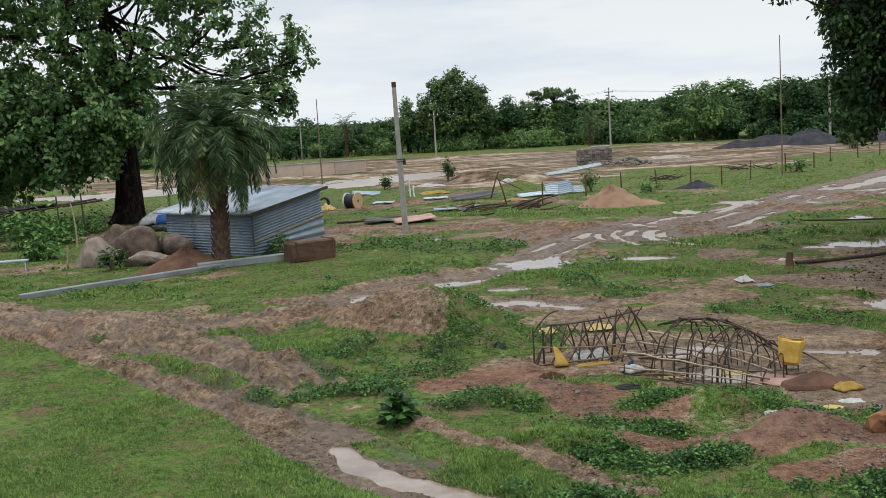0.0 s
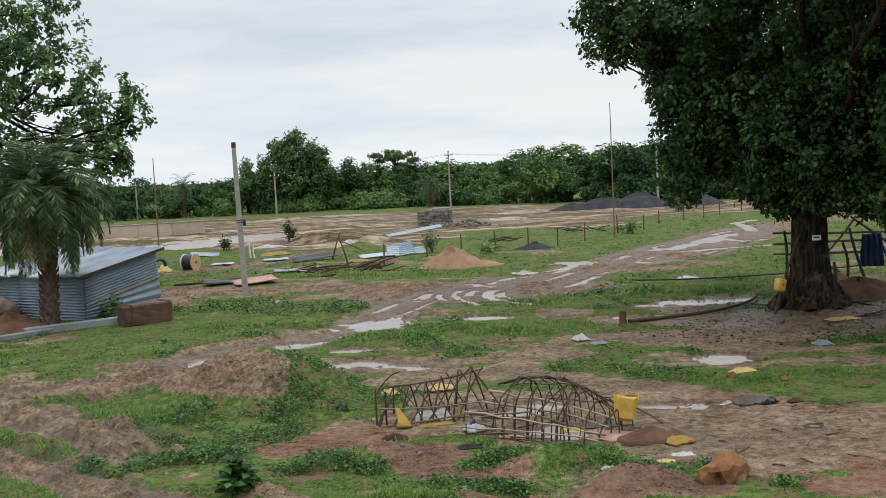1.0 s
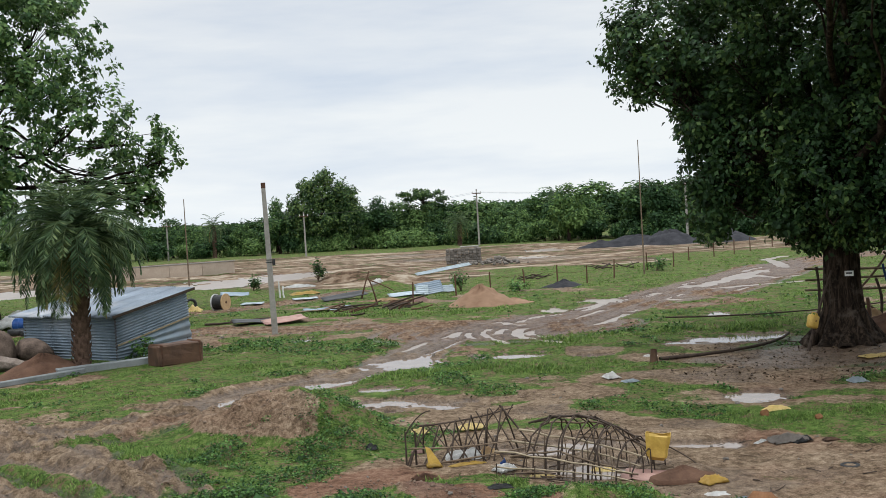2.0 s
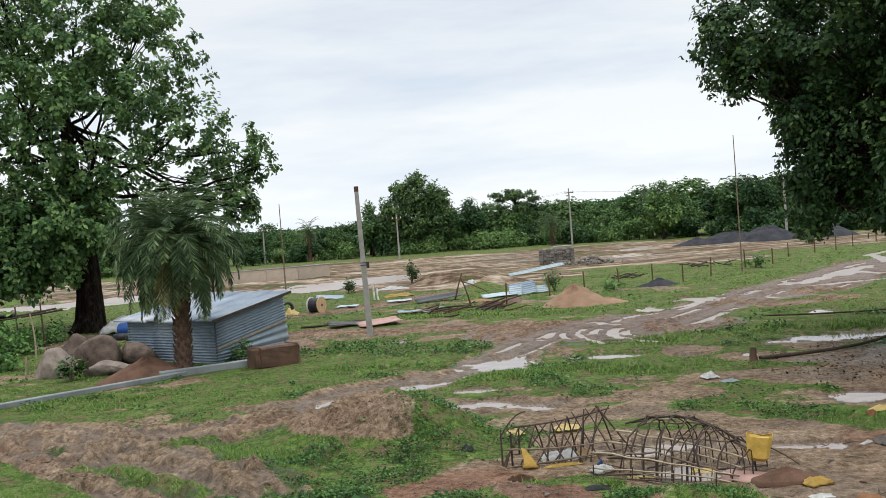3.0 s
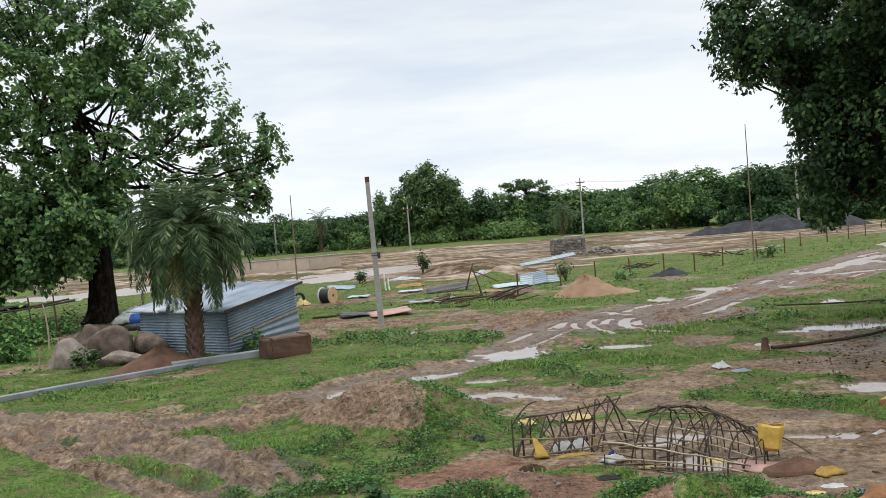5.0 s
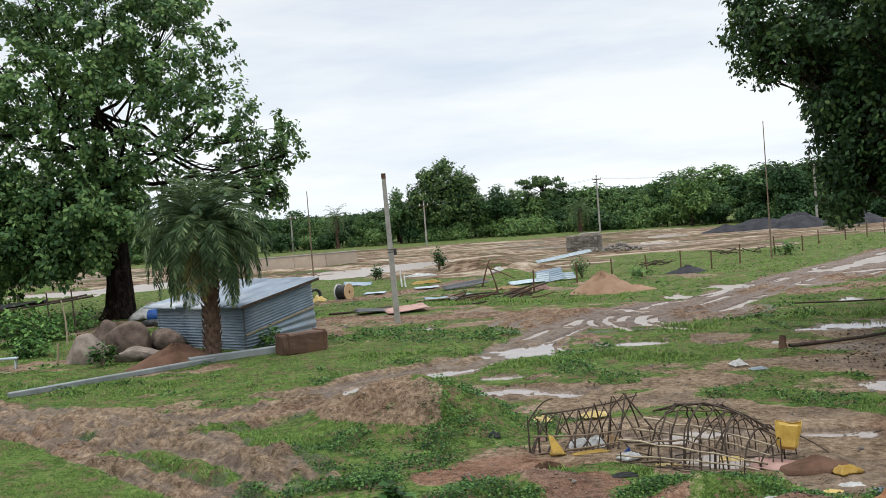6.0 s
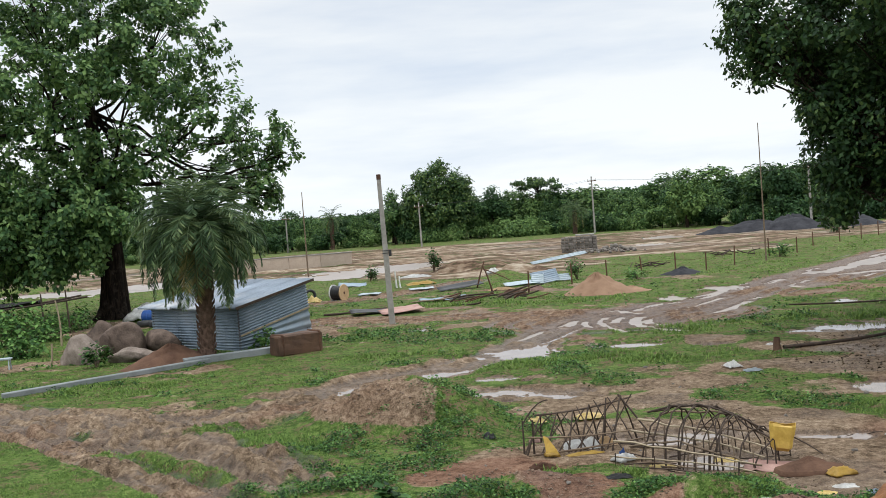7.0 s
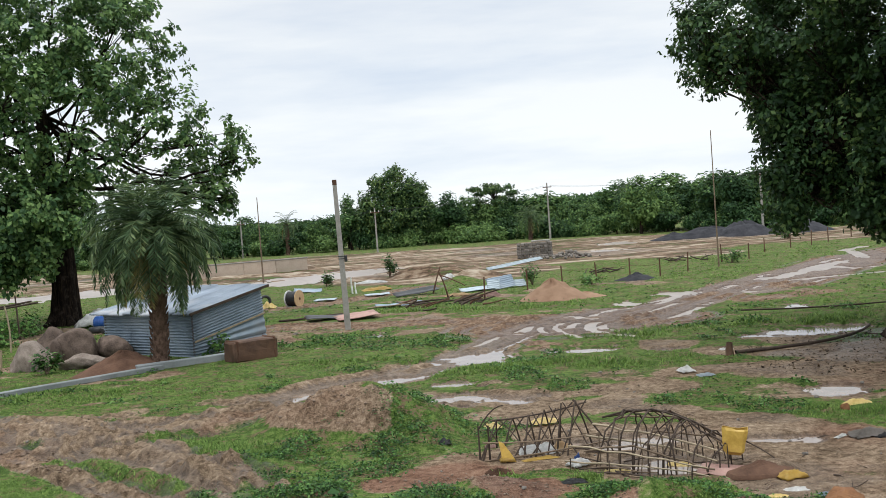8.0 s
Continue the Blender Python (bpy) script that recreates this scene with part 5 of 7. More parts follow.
def corrugated(corners, pitch=0.105, depth=0.032, along=True, cuts=2, sag=0.0, seed=1):
    """A corrugated sheet between four corners (a, b, c, d): waves run from the edge a-b to the edge d-c; ridges follow a-b."""
    a, b, c, d = [np.array(p, float) for p in corners]
    rise = np.linalg.norm(d - a)
    n = max(8, int(rise / pitch * 8))
    t = np.linspace(0, 1, n + 1)[:, None, None]
    s = np.linspace(0, 1, cuts + 1)[None, :, None]
    p = (a * (1 - s) + b * s) * (1 - t) + (d * (1 - s) + c * s) * t
    nrm = unit(np.cross(b - a, d - a))
    ripple = depth * np.sin(2 * math.pi * t * rise / pitch)
    dent = sag * wave(s * 3 + 0 * t + seed * 7.3, t * 2 + 0 * s, 0.8, seed)
    p = p + nrm * (ripple + dent)
    i = np.arange((n + 1) * (cuts + 1)).reshape(n + 1, -1)
    f = np.stack([i[:-1, :-1], i[:-1, 1:], i[1:, 1:], i[1:, :-1]], -1).reshape(-1, 4)
    return p.reshape(-1, 3), f


def sheet(name, corners, parent, material, label="", **kw):
    v, f = corrugated(corners, **kw)
    ob = under(new(name, mesh_of(name, v, f, material, True)), parent, label)
    m = ob.modifiers.new("gauge", "SOLIDIFY")
    m.thickness = 0.004
    return ob


def build_shed():
    """u runs along the gable wall, v along the long eave wall; the roof falls towards the eave."""
    turn = math.degrees(math.atan2(2.69, 2.22))
    root = thing("corrugated_shed", pose(-8.1, 39.05, 0.0, 0, 0, turn), "small grey corrugated-iron shed with a sloping sheet roof", "shed")
    D, L, lo, hi = 3.45, 5.3, 1.66, 2.26
    lean = 0.10
    for k, (x0, x1) in enumerate(((0, 1.9), (1.8, 3.6), (3.5, L))):   # eave wall sheets
        o = -0.012 * (k % 2)
        sheet("wall_sheet", [(o, x1, -0.05), (o, x0, -0.05), (o, x0, lo), (o, x1, lo + 0.02)], root, ZINC, cuts=4, sag=0.012, seed=k + 1)
    # gable wall: three lower strips and a tilted wedge on top
    sheet("wall_sheet", [(0, -0.01, -0.05), (D + lean, -0.01, -0.05), (D + 0.05, -0.01, 0.58), (0, -0.01, 0.42)], root, ZINC, cuts=4, sag=0.01, seed=5)
    sheet("wall_sheet", [(0.02, -0.03, 0.38), (D + 0.04, -0.03, 0.55), (D - 0.02, -0.03, 1.30), (0.02, -0.03, 0.62)], root, ZINC, cuts=4, sag=0.012, seed=6)
    sheet("wall_sheet", [(0.0, -0.045, 0.60), (D - 0.02, -0.045, 1.26), (D - 0.10, -0.045, hi), (0.0, -0.045, lo)], root, ZINC, "paler tilted sheet", cuts=4, sag=0.012, seed=7)
    sheet("wall_sheet", [(D, 0, -0.05), (D, L, -0.05), (D - 0.1, L, hi), (D - 0.1, 0, hi)], root, ZINC, cuts=4, sag=0.01, seed=8)
    sheet("wall_sheet", [(D, L, -0.05), (0, L, -0.05), (0, L, lo), (D - 0.1, L, hi)], root, ZINC, cuts=4, sag=0.01, seed=9)
    over, slope = 0.32, (hi - lo) / D
    for k in range(6):
        y0 = -0.22 + k * (L + 0.45) / 6
        y1 = y0 + (L + 0.45) / 6 + 0.05
        dz = 0.05 + 0.03 * (k % 2)
        x0, x1 = -over - 0.06 * (k % 3), D + 0.18
        z0, z1 = lo + dz + slope * x0, lo + dz + slope * x1
        # ridges run down the slope
        sheet("roof_sheet", [(x1, y0, z1), (x0, y0, z0 - 0.02), (x0, y1, z0 - 0.02), (x1, y1, z1)], root, ZINC_ROOF, cuts=5, sag=0.02, seed=20 + k)
    for k, (x, y, z) in enumerate(((0.06, 0.06, lo), (D - 0.12, 0.06, hi), (0.06, L - 0.06, lo), (D - 0.12, L - 0.06, hi), (0.06, L / 2, lo))):
        bm = bmesh.new()
        rod(bm, (x, y, -0.2), (x, y, z - 0.03), 0.05)
        part("post", bm, TIMBER, root)
    for x in (0.1, D / 2, D - 0.2):
        bm = bmesh.new()
        rod(bm, (x, -0.2, lo + slope * x - 0.015), (x, L + 0.2, lo + slope * x - 0.015), 0.035)
        part("purlin", bm, TIMBER, root)
    bm = bmesh.new()
    box(bm, (D * 1.02, 0.018, 0.07), (D / 2, -0.085, 0.95), (0, -math.degrees(math.atan2(0.66, D)), 0), 0.004)
    part("diagonal_batten", bm, STICK_PALE, root, "pale wooden batten nailed across the sheets")
    bm = bmesh.new()
    box(bm, (D + 0.5, 0.02, 0.10), ((D - 0.1) / 2, -0.235, (lo + hi) / 2 + 0.02), (0, -math.degrees(math.atan(slope)), 0), 0.004)
    part("verge_board", bm, STICK_DARK, root, "dark edge under the roof sheets")
    return root


build_shed()


# ---- poles ----
def concrete_pole(x, y, tall, lean_x, lean_y, label, wide=0.20, top=0.13, group="", wires=None):
    root = thing("utility_pole", pose(x, y, height_at(x, y)), label, "pole", group)
    bm = bmesh.new()
    vs = []
    for z, s in ((-0.4, wide), (0.0, wide), (tall * 0.5, (wide + top) / 2), (tall, top)):
        cx, cy = lean_x * z, lean_y * z
        vs.append([bm.verts.new((cx + sx * s * 0.5, cy + sy * s * 0.42, z)) for sx, sy in ((-1, -1), (1, -1), (1, 1), (-1, 1))])
    for a, b in zip(vs[:-1], vs[1:]):
        for i in range(4):
            bm.faces.new((a[i], a[(i + 1) % 4], b[(i + 1) % 4], b[i]))
    bm.faces.new(vs[-1])
    bmesh.ops.bevel(bm, geom=[e for e in bm.edges if abs(e.verts[0].co.z - e.verts[1].co.z) > 0.3], offset=0.02, segments=1, affect="EDGES")
    part("shaft", bm, CONCRETE, root)
    return root


near_pole = concrete_pole(-2.89, 44.45, 6.16, -0.018, 0, "weathered concrete utility pole standing in weeds", 0.24, 0.16)
bm = bmesh.new()
for wz in (2.95, 3.05):
    bmesh.ops.create_cone(bm, segments=12, radius1=0.15, radius2=0.15, depth=0.03, matrix=pose(-0.018 * wz, 0, wz))
part("wire_band", bm, BLACK, near_pole, "black wire wound round the pole")
bm = bmesh.new()
box(bm, (0.12, 0.10, 0.26), (0.13, -0.06, 2.95), (0, 0, 0), 0.015)
part("switch_box", bm, BLACK, near_pole, "small black switch box")
bm = bmesh.new()
box(bm, (0.175, 0.155, 0.22), (-0.018 * 6.07, 0, 6.08), (0, 0, 0), 0.01)
part("pole_cap", bm, RUST, near_pole, "dark stained top")


def thin_mast(x, y, tall, lean_x, label, r=0.035, material=STICK):
    root = thing("thin_mast", pose(x, y, height_at(x, y)), label, "pole")
    v, f = tube([(lean_x * z, 0, z) for z in np.linspace(-0.2, tall, 8)], np.linspace(r, r * 0.45, 8), 7, 0.03)
    under(new("shaft", mesh_of("shaft", v, f, material, True)), root)
    return root


thin_mast(-12.11, 86.9, 6.95, 0.0, "thin bare wooden mast on the open field", 0.07)
thin_mast(18.4, 65.0, 8.25, 0.0, "tall thin bamboo mast beside the fence", 0.055)


def line_pole(az, d, tall, label):
    x, y = d * math.sin(math.radians(az)), d * math.cos(math.radians(az))
    root = concrete_pole(x, y, tall, 0, 0, label, 0.22, 0.15, "power line")
    bm = bmesh.new()
    box(bm, (1.1, 0.10, 0.10), (0, -0.16, tall - 0.55), (0, 0, 0), 0.01)
    arm = part("crossarm", bm, RUST, root)
    for k in (-0.5, 0.0, 0.5):
        bm = bmesh.new()
        rod(bm, (k, -0.16, tall - 0.5), (k, -0.16, tall - 0.28), 0.05, 0.03)
        part("insulator", bm, WHITE_RAG, arm, "white porcelain insulator")
    return Vector((x, y, tall - 0.3))


LINE = [line_pole(-8.87, 152, 5.2, "concrete power-line pole at the edge of the woods"), line_pole(-1.86, 134.8, 5.5, "concrete power-line pole with a crossarm"),
        line_pole(7.28, 136.6, 7.1, "tall concrete power-line pole at the edge of the field"), line_pole(18.1, 112.0, 6.4, "concrete power-line pole beside the gravel heap")]
for a, b in zip(LINE[:-1], LINE[1:]):
    for o in (-0.5, 0.5):
        v, f = tube(bow(np.array(a) + [o, 0, 0], np.array(b) + [o, 0, 0], (0, 0, -0.45), 16), np.full(16, 0.008), 4)
        tagged(new("power_wire", mesh_of("power_wire", v, f, BLACK)), "thin black overhead power wire", "wire", "power line")


# ---- stones, heaps and timber round the shed ----
def lump(name, x, y, size, label, category, material, turn=0.0, seed=0, rough=0.16, sink=0.12, group="", detail=4, flat=0.5):
    """A rounded stone resting in the ground."""
    bm = bmesh.new()
    bmesh.ops.create_icosphere(bm, subdivisions=detail, radius=1.0)
    cuts = [(Vector((math.sin(seed * 2.1 + i * 2.4), math.cos(seed * 1.7 + i * 2.4), 0.9 * math.sin(seed + i * 1.9))).normalized(), 0.70 + 0.09 * math.sin(seed * 3 + i * 1.3)) for i in range(7)]
    for v in bm.verts:
        p = v.co.copy()
        p = Vector([math.copysign(abs(c) ** 0.8, c) for c in p])
        for way, far in cuts:   # broken faces
            over = p.dot(way) - far
            if over > 0:
                p -= way * over * 0.94
        k = 1 + rough * noise.noise(p * 1.1 + Vector((seed * 3.7, 0, 0))) * 1.6 + rough * 0.4 * noise.noise(p * 3.1 + Vector((0, seed * 5.1, 0)))
        q = p * k
        q.z = max(q.z, -flat)
        v.co = Vector((q.x * size[0] / 2, q.y * size[1] / 2, (q.z + flat) * size[2] / (1 + flat)))
    ob = part(name, bm, material, None, smooth=detail != 3)
    ob.matrix_world = pose(x, y, height_at(x, y) - sink * size[2], 0, 0, turn)
    return tagged(ob, label, category, group)


lump("boulder", -13.75, 38.6, (1.6, 1.4, 1.15), "large pale rounded granite boulder on the grass", "boulder", ROCK, 10, 1, 0.09, 0.1, "boulders")
lump("boulder", -14.25, 42.2, (1.55, 1.4, 1.3), "brown granite boulder behind other boulders", "boulder", BROWN_ROCK, 40, 2, 0.10, 0.1, "boulders")
lump("boulder", -12.75, 40.4, (1.7, 1.5, 1.28), "rounded brown granite boulder with a split face", "boulder", BROWN_ROCK, 70, 3, 0.09, 0.05, "boulders")
lump("boulder", -11.45, 40.9, (1.9, 1.2, 0.92), "long low brown boulder near the shed", "boulder", BROWN_ROCK, -25, 4, 0.10, 0.1, "boulders")
lump("boulder", -11.85, 38.4, (1.75, 1.0, 0.62), "flat low grey boulder in front of rounder ones", "boulder", ROCK, 8, 5, 0.2, 0.1, "boulders")
lump("boulder", -13.35, 39.9, (0.9, 0.9, 1.0), "small dark boulder wedged between larger ones", "boulder", BROWN_ROCK, 25, 6, 0.25, 0.1, "boulders")


def heap(name, x, y, a, b, h, label, material, turn=0.0, seed=0, peak=1.0, group=""):
    """A poured heap: steep sides, rounded uneven crest, ragged foot."""
    n, k = 22, 44
    verts = [(0, 0, h)]
    for i in range(1, n + 1):
        t = i / n
        for j in range(k):
            ang = 2 * math.pi * j / k
            q = noise.noise(Vector((math.cos(ang) * 1.3, math.sin(ang) * 1.3, seed * 2.3))) * 0.22
            fine = noise.noise(Vector((t * 5, math.cos(ang) * 3, math.sin(ang) * 3 + seed * 1.7))) * 0.10
            rr = t * (1 + q)
            z = h * max(0.0, (1 - t ** peak) ** 1.15) * (1 + fine * 2) - 0.06 * (t > 0.97)
            verts.append((rr * a * math.cos(ang), rr * b * math.sin(ang), z))
    bm = bmesh.new()
    vs = [bm.verts.new(v) for v in verts]
    for j in range(k):
        bm.faces.new((vs[0], vs[1 + j], vs[1 + (j + 1) % k]))
    for i in range(n - 1):
        for j in range(k):
            p, q = 1 + i * k + j, 1 + i * k + (j + 1) % k
            bm.faces.new((vs[p], vs[p + k], vs[q + k], vs[q]))
    ob = part(name, bm, material, None, smooth=True)
    ob.matrix_world = pose(x, y, height_at(x, y) - 0.02, 0, 0, turn)
    return tagged(ob, label, "heap", group)


heap("soil_mound", -9.95, 36.6, 1.75, 1.1, 0.72, "heap of red-brown soil between boulders and palm", REDSOIL, 30, 1, 1.2)
heap("sand_mound", 6.5, 51.6, 1.85, 1.7, 1.0, "smooth heap of orange-brown sand on grass", SAND, 0, 2, 1.1)
heap("sand_tail", 8.1, 51.5, 1.1, 0.8, 0.28, "low tail of spilled orange sand", SAND, 0, 6, 1.1)
heap("gravel_mound", 12.3, 59.8, 1.25, 1.2, 0.42, "low heap of dark grey gravel", GRAVEL, 0, 3, 1.0)
heap("gravel_mound", 29.6, 107.5, 4.0, 3.2, 1.05, "large mound of black gravel at the far edge of the field", GRAVEL, 0, 4, 1.9, "gravel heaps")
heap("gravel_mound", 32.6, 106.0, 3.2, 3.0, 1.35, "large mound of black gravel at the far edge of the field", GRAVEL, 0, 5, 1.8, "gravel heaps")
heap("gravel_mound", 37.5, 104.5, 3.4, 3.0, 1.25, "mound of black gravel partly behind a bush", GRAVEL, 0, 7, 1.8, "gravel heaps")
heap("gravel_mound", 26.2, 107.8, 2.6, 2.0, 0.7, "low spread of black gravel beside larger heaps", GRAVEL, 0, 8, 1.0, "gravel heaps")
heap("soil_mound", 17.0, 32.4, 2.3, 1.4, 0.62, "dark brown soil bank behind the old tree", REDSOIL, 10, 9, 1.3)
heap("soil_mound", 5.35, 17.2, 0.6, 0.34, 0.17, "small heap of dark loose soil beside the stick frame", REDSOIL, 10, 10, 1.1)
lump("laterite_stone", 5.6, 14.75, (0.74, 0.52, 0.46), "rough orange laterite stone on a grassy bank", "stone", LATERITE, 20, 12, 0.6, 0.15, "", 3)


def beam(name, a, b, wide, tall, label, material, category="beam", lift=0.0, bevel=0.02, group="", warp=0.0):
    """A long squared beam lying from a to b."""
    a, b = Vector((*a, 0)), Vector((*b, 0))
    a.z, b.z = height_at(a.x, a.y), height_at(b.x, b.y)
    d = b - a
    bm = bmesh.new()
    vs = box(bm, (d.length, wide, tall), (0, 0, tall / 2 + lift), (0, 0, 0), bevel)
    bmesh.ops.subdivide_edges(bm, edges=[e for e in bm.edges if abs(e.verts[0].co.x - e.verts[1].co.x) > 0.5 * d.length], cuts=6)
    for v in bm.verts:
        s = v.co.x / d.length
        v.co.z += warp * (0.25 - s * s) + 0.01 * noise.noise(v.co * 2)
        v.co.y += 0.015 * noise.noise(v.co * 1.3 + Vector((5, 0, 0)))
    ob = part(name, bm, material, None)
    ob.matrix_world = Matrix.Translation((a + b) / 2) @ pose(0, 0, 0, 0, -math.degrees(math.atan2(d.z, d.xy.length)), math.degrees(math.atan2(d.y, d.x)))
    return tagged(ob, label, category, group)


beam("concrete_beam", (-13.6, 31.4), (-8.6, 36.2), 0.24, 0.17, "long grey concrete beam lying in the grass", GREY_BEAM, group="grey beams")
beam("concrete_beam", (-9.4, 35.95), (-6.5, 37.5), 0.34, 0.24, "grey concrete beam lying beside the palm", GREY_BEAM, group="grey beams")
bm = bmesh.new()
box(bm, (1.72, 0.75, 0.72), (0, 0, 0.36), (0, 0, 0), 0.05)
bmesh.ops.subdivide_edges(bm, edges=bm.edges[:], cuts=3, use_grid_fill=True)
for v in bm.verts:
    v.co += Vector((noise.noise(v.co * 2.1), noise.noise(v.co * 2.3 + Vector((3, 0, 0))), noise.noise(v.co * 2.0 + Vector((0, 7, 0))))) * 0.05
block = thing("timber_block", pose(-5.75, 37.05, height_at(-5.75, 37.05) - 0.03, 0, 0, 38), "large weathered brown squared timber block on grass", "timber")
part("body", bm, TIMBER, block)
for sx in (-0.72, 0.70):
    bm = bmesh.new()
    box(bm, (0.09, 0.80, 0.76), (sx, 0, 0.37), (0, 0, 2), 0.03)
    part("end_band", bm, RUST, block, "darker worn end")


def post_set(name, places, label, category, tall, r, material, group, lean=0.03):
    for x, y in places:
        bm = bmesh.new()
        t = tall * rng.uniform(0.88, 1.1)
        rod(bm, (0, 0, -0.25), (rng.normal() * lean * t, rng.normal() * lean * t, t), r, r * 0.85)
        ob = part(name, bm, material, None)
        ob.location = (x, y, height_at(x, y))
        tagged(ob, label, category, group)


FENCE = ((3.44, 54.6), (6.0, 58.0), (8.27, 60.8), (10.4, 61.7), (12.15, 60.9), (13.84, 60.8), (16.08, 63.4), (19.66, 68.7), (21.95, 70.4), (25.0, 76.5), (27.77, 79.0), (29.84, 80.4), (32.44, 83.8), (36.0, 88.0))
post_set("fence_post", FENCE, "thin rusty iron fence post in the grass", "post", 1.12, 0.045, RUST, "field fence")
for p, q in zip(FENCE[2:-1], FENCE[3:]):
    a, b = np.array([*p, height_at(*p) + 0.75]), np.array([*q, height_at(*q) + 0.75])
    v, f = tube(bow(a, b, (0, 0, -0.08), 8), np.full(8, 0.006), 4)
    tagged(new("fence_wire", mesh_of("fence_wire", v, f, RUST)), "single rusty wire strung between fence posts", "wire", "field fence")


def stick_thing(name, a, b, r, label, material=STICK_DARK, category="stick", group="", bend=0.03, sag=None):
    a, b = np.array(a, float), np.array(b, float)
    a[2] += height_at(a[0], a[1])
    b[2] += height_at(b[0], b[1])
    v, f = tube(bow(a, b, rng.normal(size=3) * bend * np.linalg.norm(b - a) if sag is None else sag, 7), np.linspace(r, r * 0.7, 7), 6, 0.06)
    return tagged(new(name, mesh_of(name, v, f, material, True)), label, category, group)


# dark lean-to rack beneath the large tree
rack = thing("pole_rack", pose(-19.4, 49.6, height_at(-19.4, 49.6)), "dark stick rack with a sagging black sheet under the tree", "rack")
for k, (x, y, t) in enumerate(((-2.4, 0.4, 2.0), (0.1, 0.2, 2.05), (0.75, 1.6, 2.1), (-2.0, 2.0, 2.0), (-4.6, 0.8, 1.9))):
    bm = bmesh.new()
    rod(bm, (x, y, -0.2), (x - 0.08, y, t), 0.045, 0.035)
    part("post", bm, STICK_DARK, rack)
for a, b in (((-5.2, 0.6, 1.35), (1.9, 1.0, 1.72)), ((-5.0, 1.8, 1.35), (1.3, 1.9, 1.75))):
    v, f = tube(bow(a, b, (0, 0, -0.12), 8), np.full(8, 0.05), 6, 0.08)
    under(new("rail", mesh_of("rail", v, f, STICK_DARK)), rack)
v, f = corrugated([(-5.0, 0.6, 1.38), (-0.4, 0.85, 1.62), (-0.6, 1.9, 1.66), (-5.0, 1.8, 1.38)], 0.5, 0.05, cuts=14, sag=0.08, seed=4)
under(new("sheet", mesh_of("sheet", v, f, BLACK, True)), rack, "sagging black plastic sheet")
stick_thing("pale_post", (-16.9, 45.2, -0.2), (-17.0, 45.2, 1.95), 0.045, "pale bare wooden post in the grass", STICK_PALE, "post")
stick_thing("pale_post", (-14.95, 38.8, -0.1), (-14.85, 38.8, 0.75), 0.05, "short pale wooden stake beside a boulder", STICK_PALE, "post")

# low white bench on the grass
bench = thing("low_bench", pose(-16.55, 38.4, height_at(-16.55, 38.4), 0, 0, 8), "low pale blue-grey bench on the grass", "bench")
bm = bmesh.new()
box(bm, (1.7, 0.32, 0.06), (-0.5, 0, 0.42), (0, 0, 0), 0.012)
part("seat", bm, PALE_BLUE, bench)
for x in (-1.1, 0.28):
    for y in (-0.1, 0.1):
        bm = bmesh.new()
        rod(bm, (x, y * 1.6, -0.03), (x * 0.94, y, 0.40), 0.022)
        part("leg", bm, PALE_BLUE, bench)


def tyre(x, y, r, wide, label, turn=0.0, flat=True, z=0.0, material=None, name="tyre"):
    bm = bmesh.new()
    k, prof = 24, ((0.62, -0.35), (0.72, -0.5), (0.94, -0.5), (1.0, -0.3), (1.0, 0.3), (0.94, 0.5), (0.72, 0.5), (0.62, 0.35))
    rings = [[bm.verts.new((p * r * math.cos(2 * math.pi * j / k), p * r * math.sin(2 * math.pi * j / k), q * wide)) for p, q in prof] for j in range(k)]
    for j in range(k):
        a, b = rings[j], rings[(j + 1) % k]
        for i in range(len(prof)):
            bm.faces.new((a[i], b[i], b[(i + 1) % len(prof)], a[(i + 1) % len(prof)]))
    ob = part(name, bm, material or BLACK, None, smooth=True)
    ob.matrix_world = pose(x, y, height_at(x, y) + z + (wide / 2 if flat else r), 0 if flat else 90, 0, turn)
    return tagged(ob, label, "tyre")


def draped(name, x, y, a, b, h, label, category, material, turn=0.0, seed=0, rough=0.4, z=0.0, group=""):
    """A crumpled sheet or sack thrown on the ground."""
    n = 12
    bm = bmesh.new()
    grid = []
    for i in range(n + 1):
        row = []
        for j in range(n + 1):
            u, w = i / n * 2 - 1, j / n * 2 - 1
            e = max(abs(u), abs(w))
            q = noise.noise(Vector((u * 1.7 + seed * 3.1, w * 1.7, seed)))
            q2 = noise.noise(Vector((u * 4.5, w * 4.5 + seed * 2.2, 1.0)))
            edge = 1 + 0.22 * noise.noise(Vector((u * 2 + 9, w * 2 + seed, 4)))
            zz = h * (max(0, 1 - e ** 2.2) * (0.55 + rough * q) + 0.18 * q2 + 0.08)
            row.append(bm.verts.new((u * a * edge, w * b * edge, max(zz, 0.004))))
        grid.append(row)
    for i in range(n):
        for j in range(n):
            bm.faces.new((grid[i][j], grid[i + 1][j], grid[i + 1][j + 1], grid[i][j + 1]))
    bmesh.ops.solidify(bm, geom=bm.faces[:], thickness=0.006)
    ob = part(name, bm, material, None, smooth=True)
    ob.matrix_world = pose(x, y, height_at(x, y) + z, 0, 0, turn)
    return tagged(ob, label, category, group)


# stores behind the shed: white sheet over stacked goods, a blue drum, tyres
draped("white_tarpaulin", -15.9, 55.2, 1.35, 1.0, 1.25, "crumpled cream tarpaulin over goods behind the shed", "tarpaulin", WHITE_RAG, 5, 3)


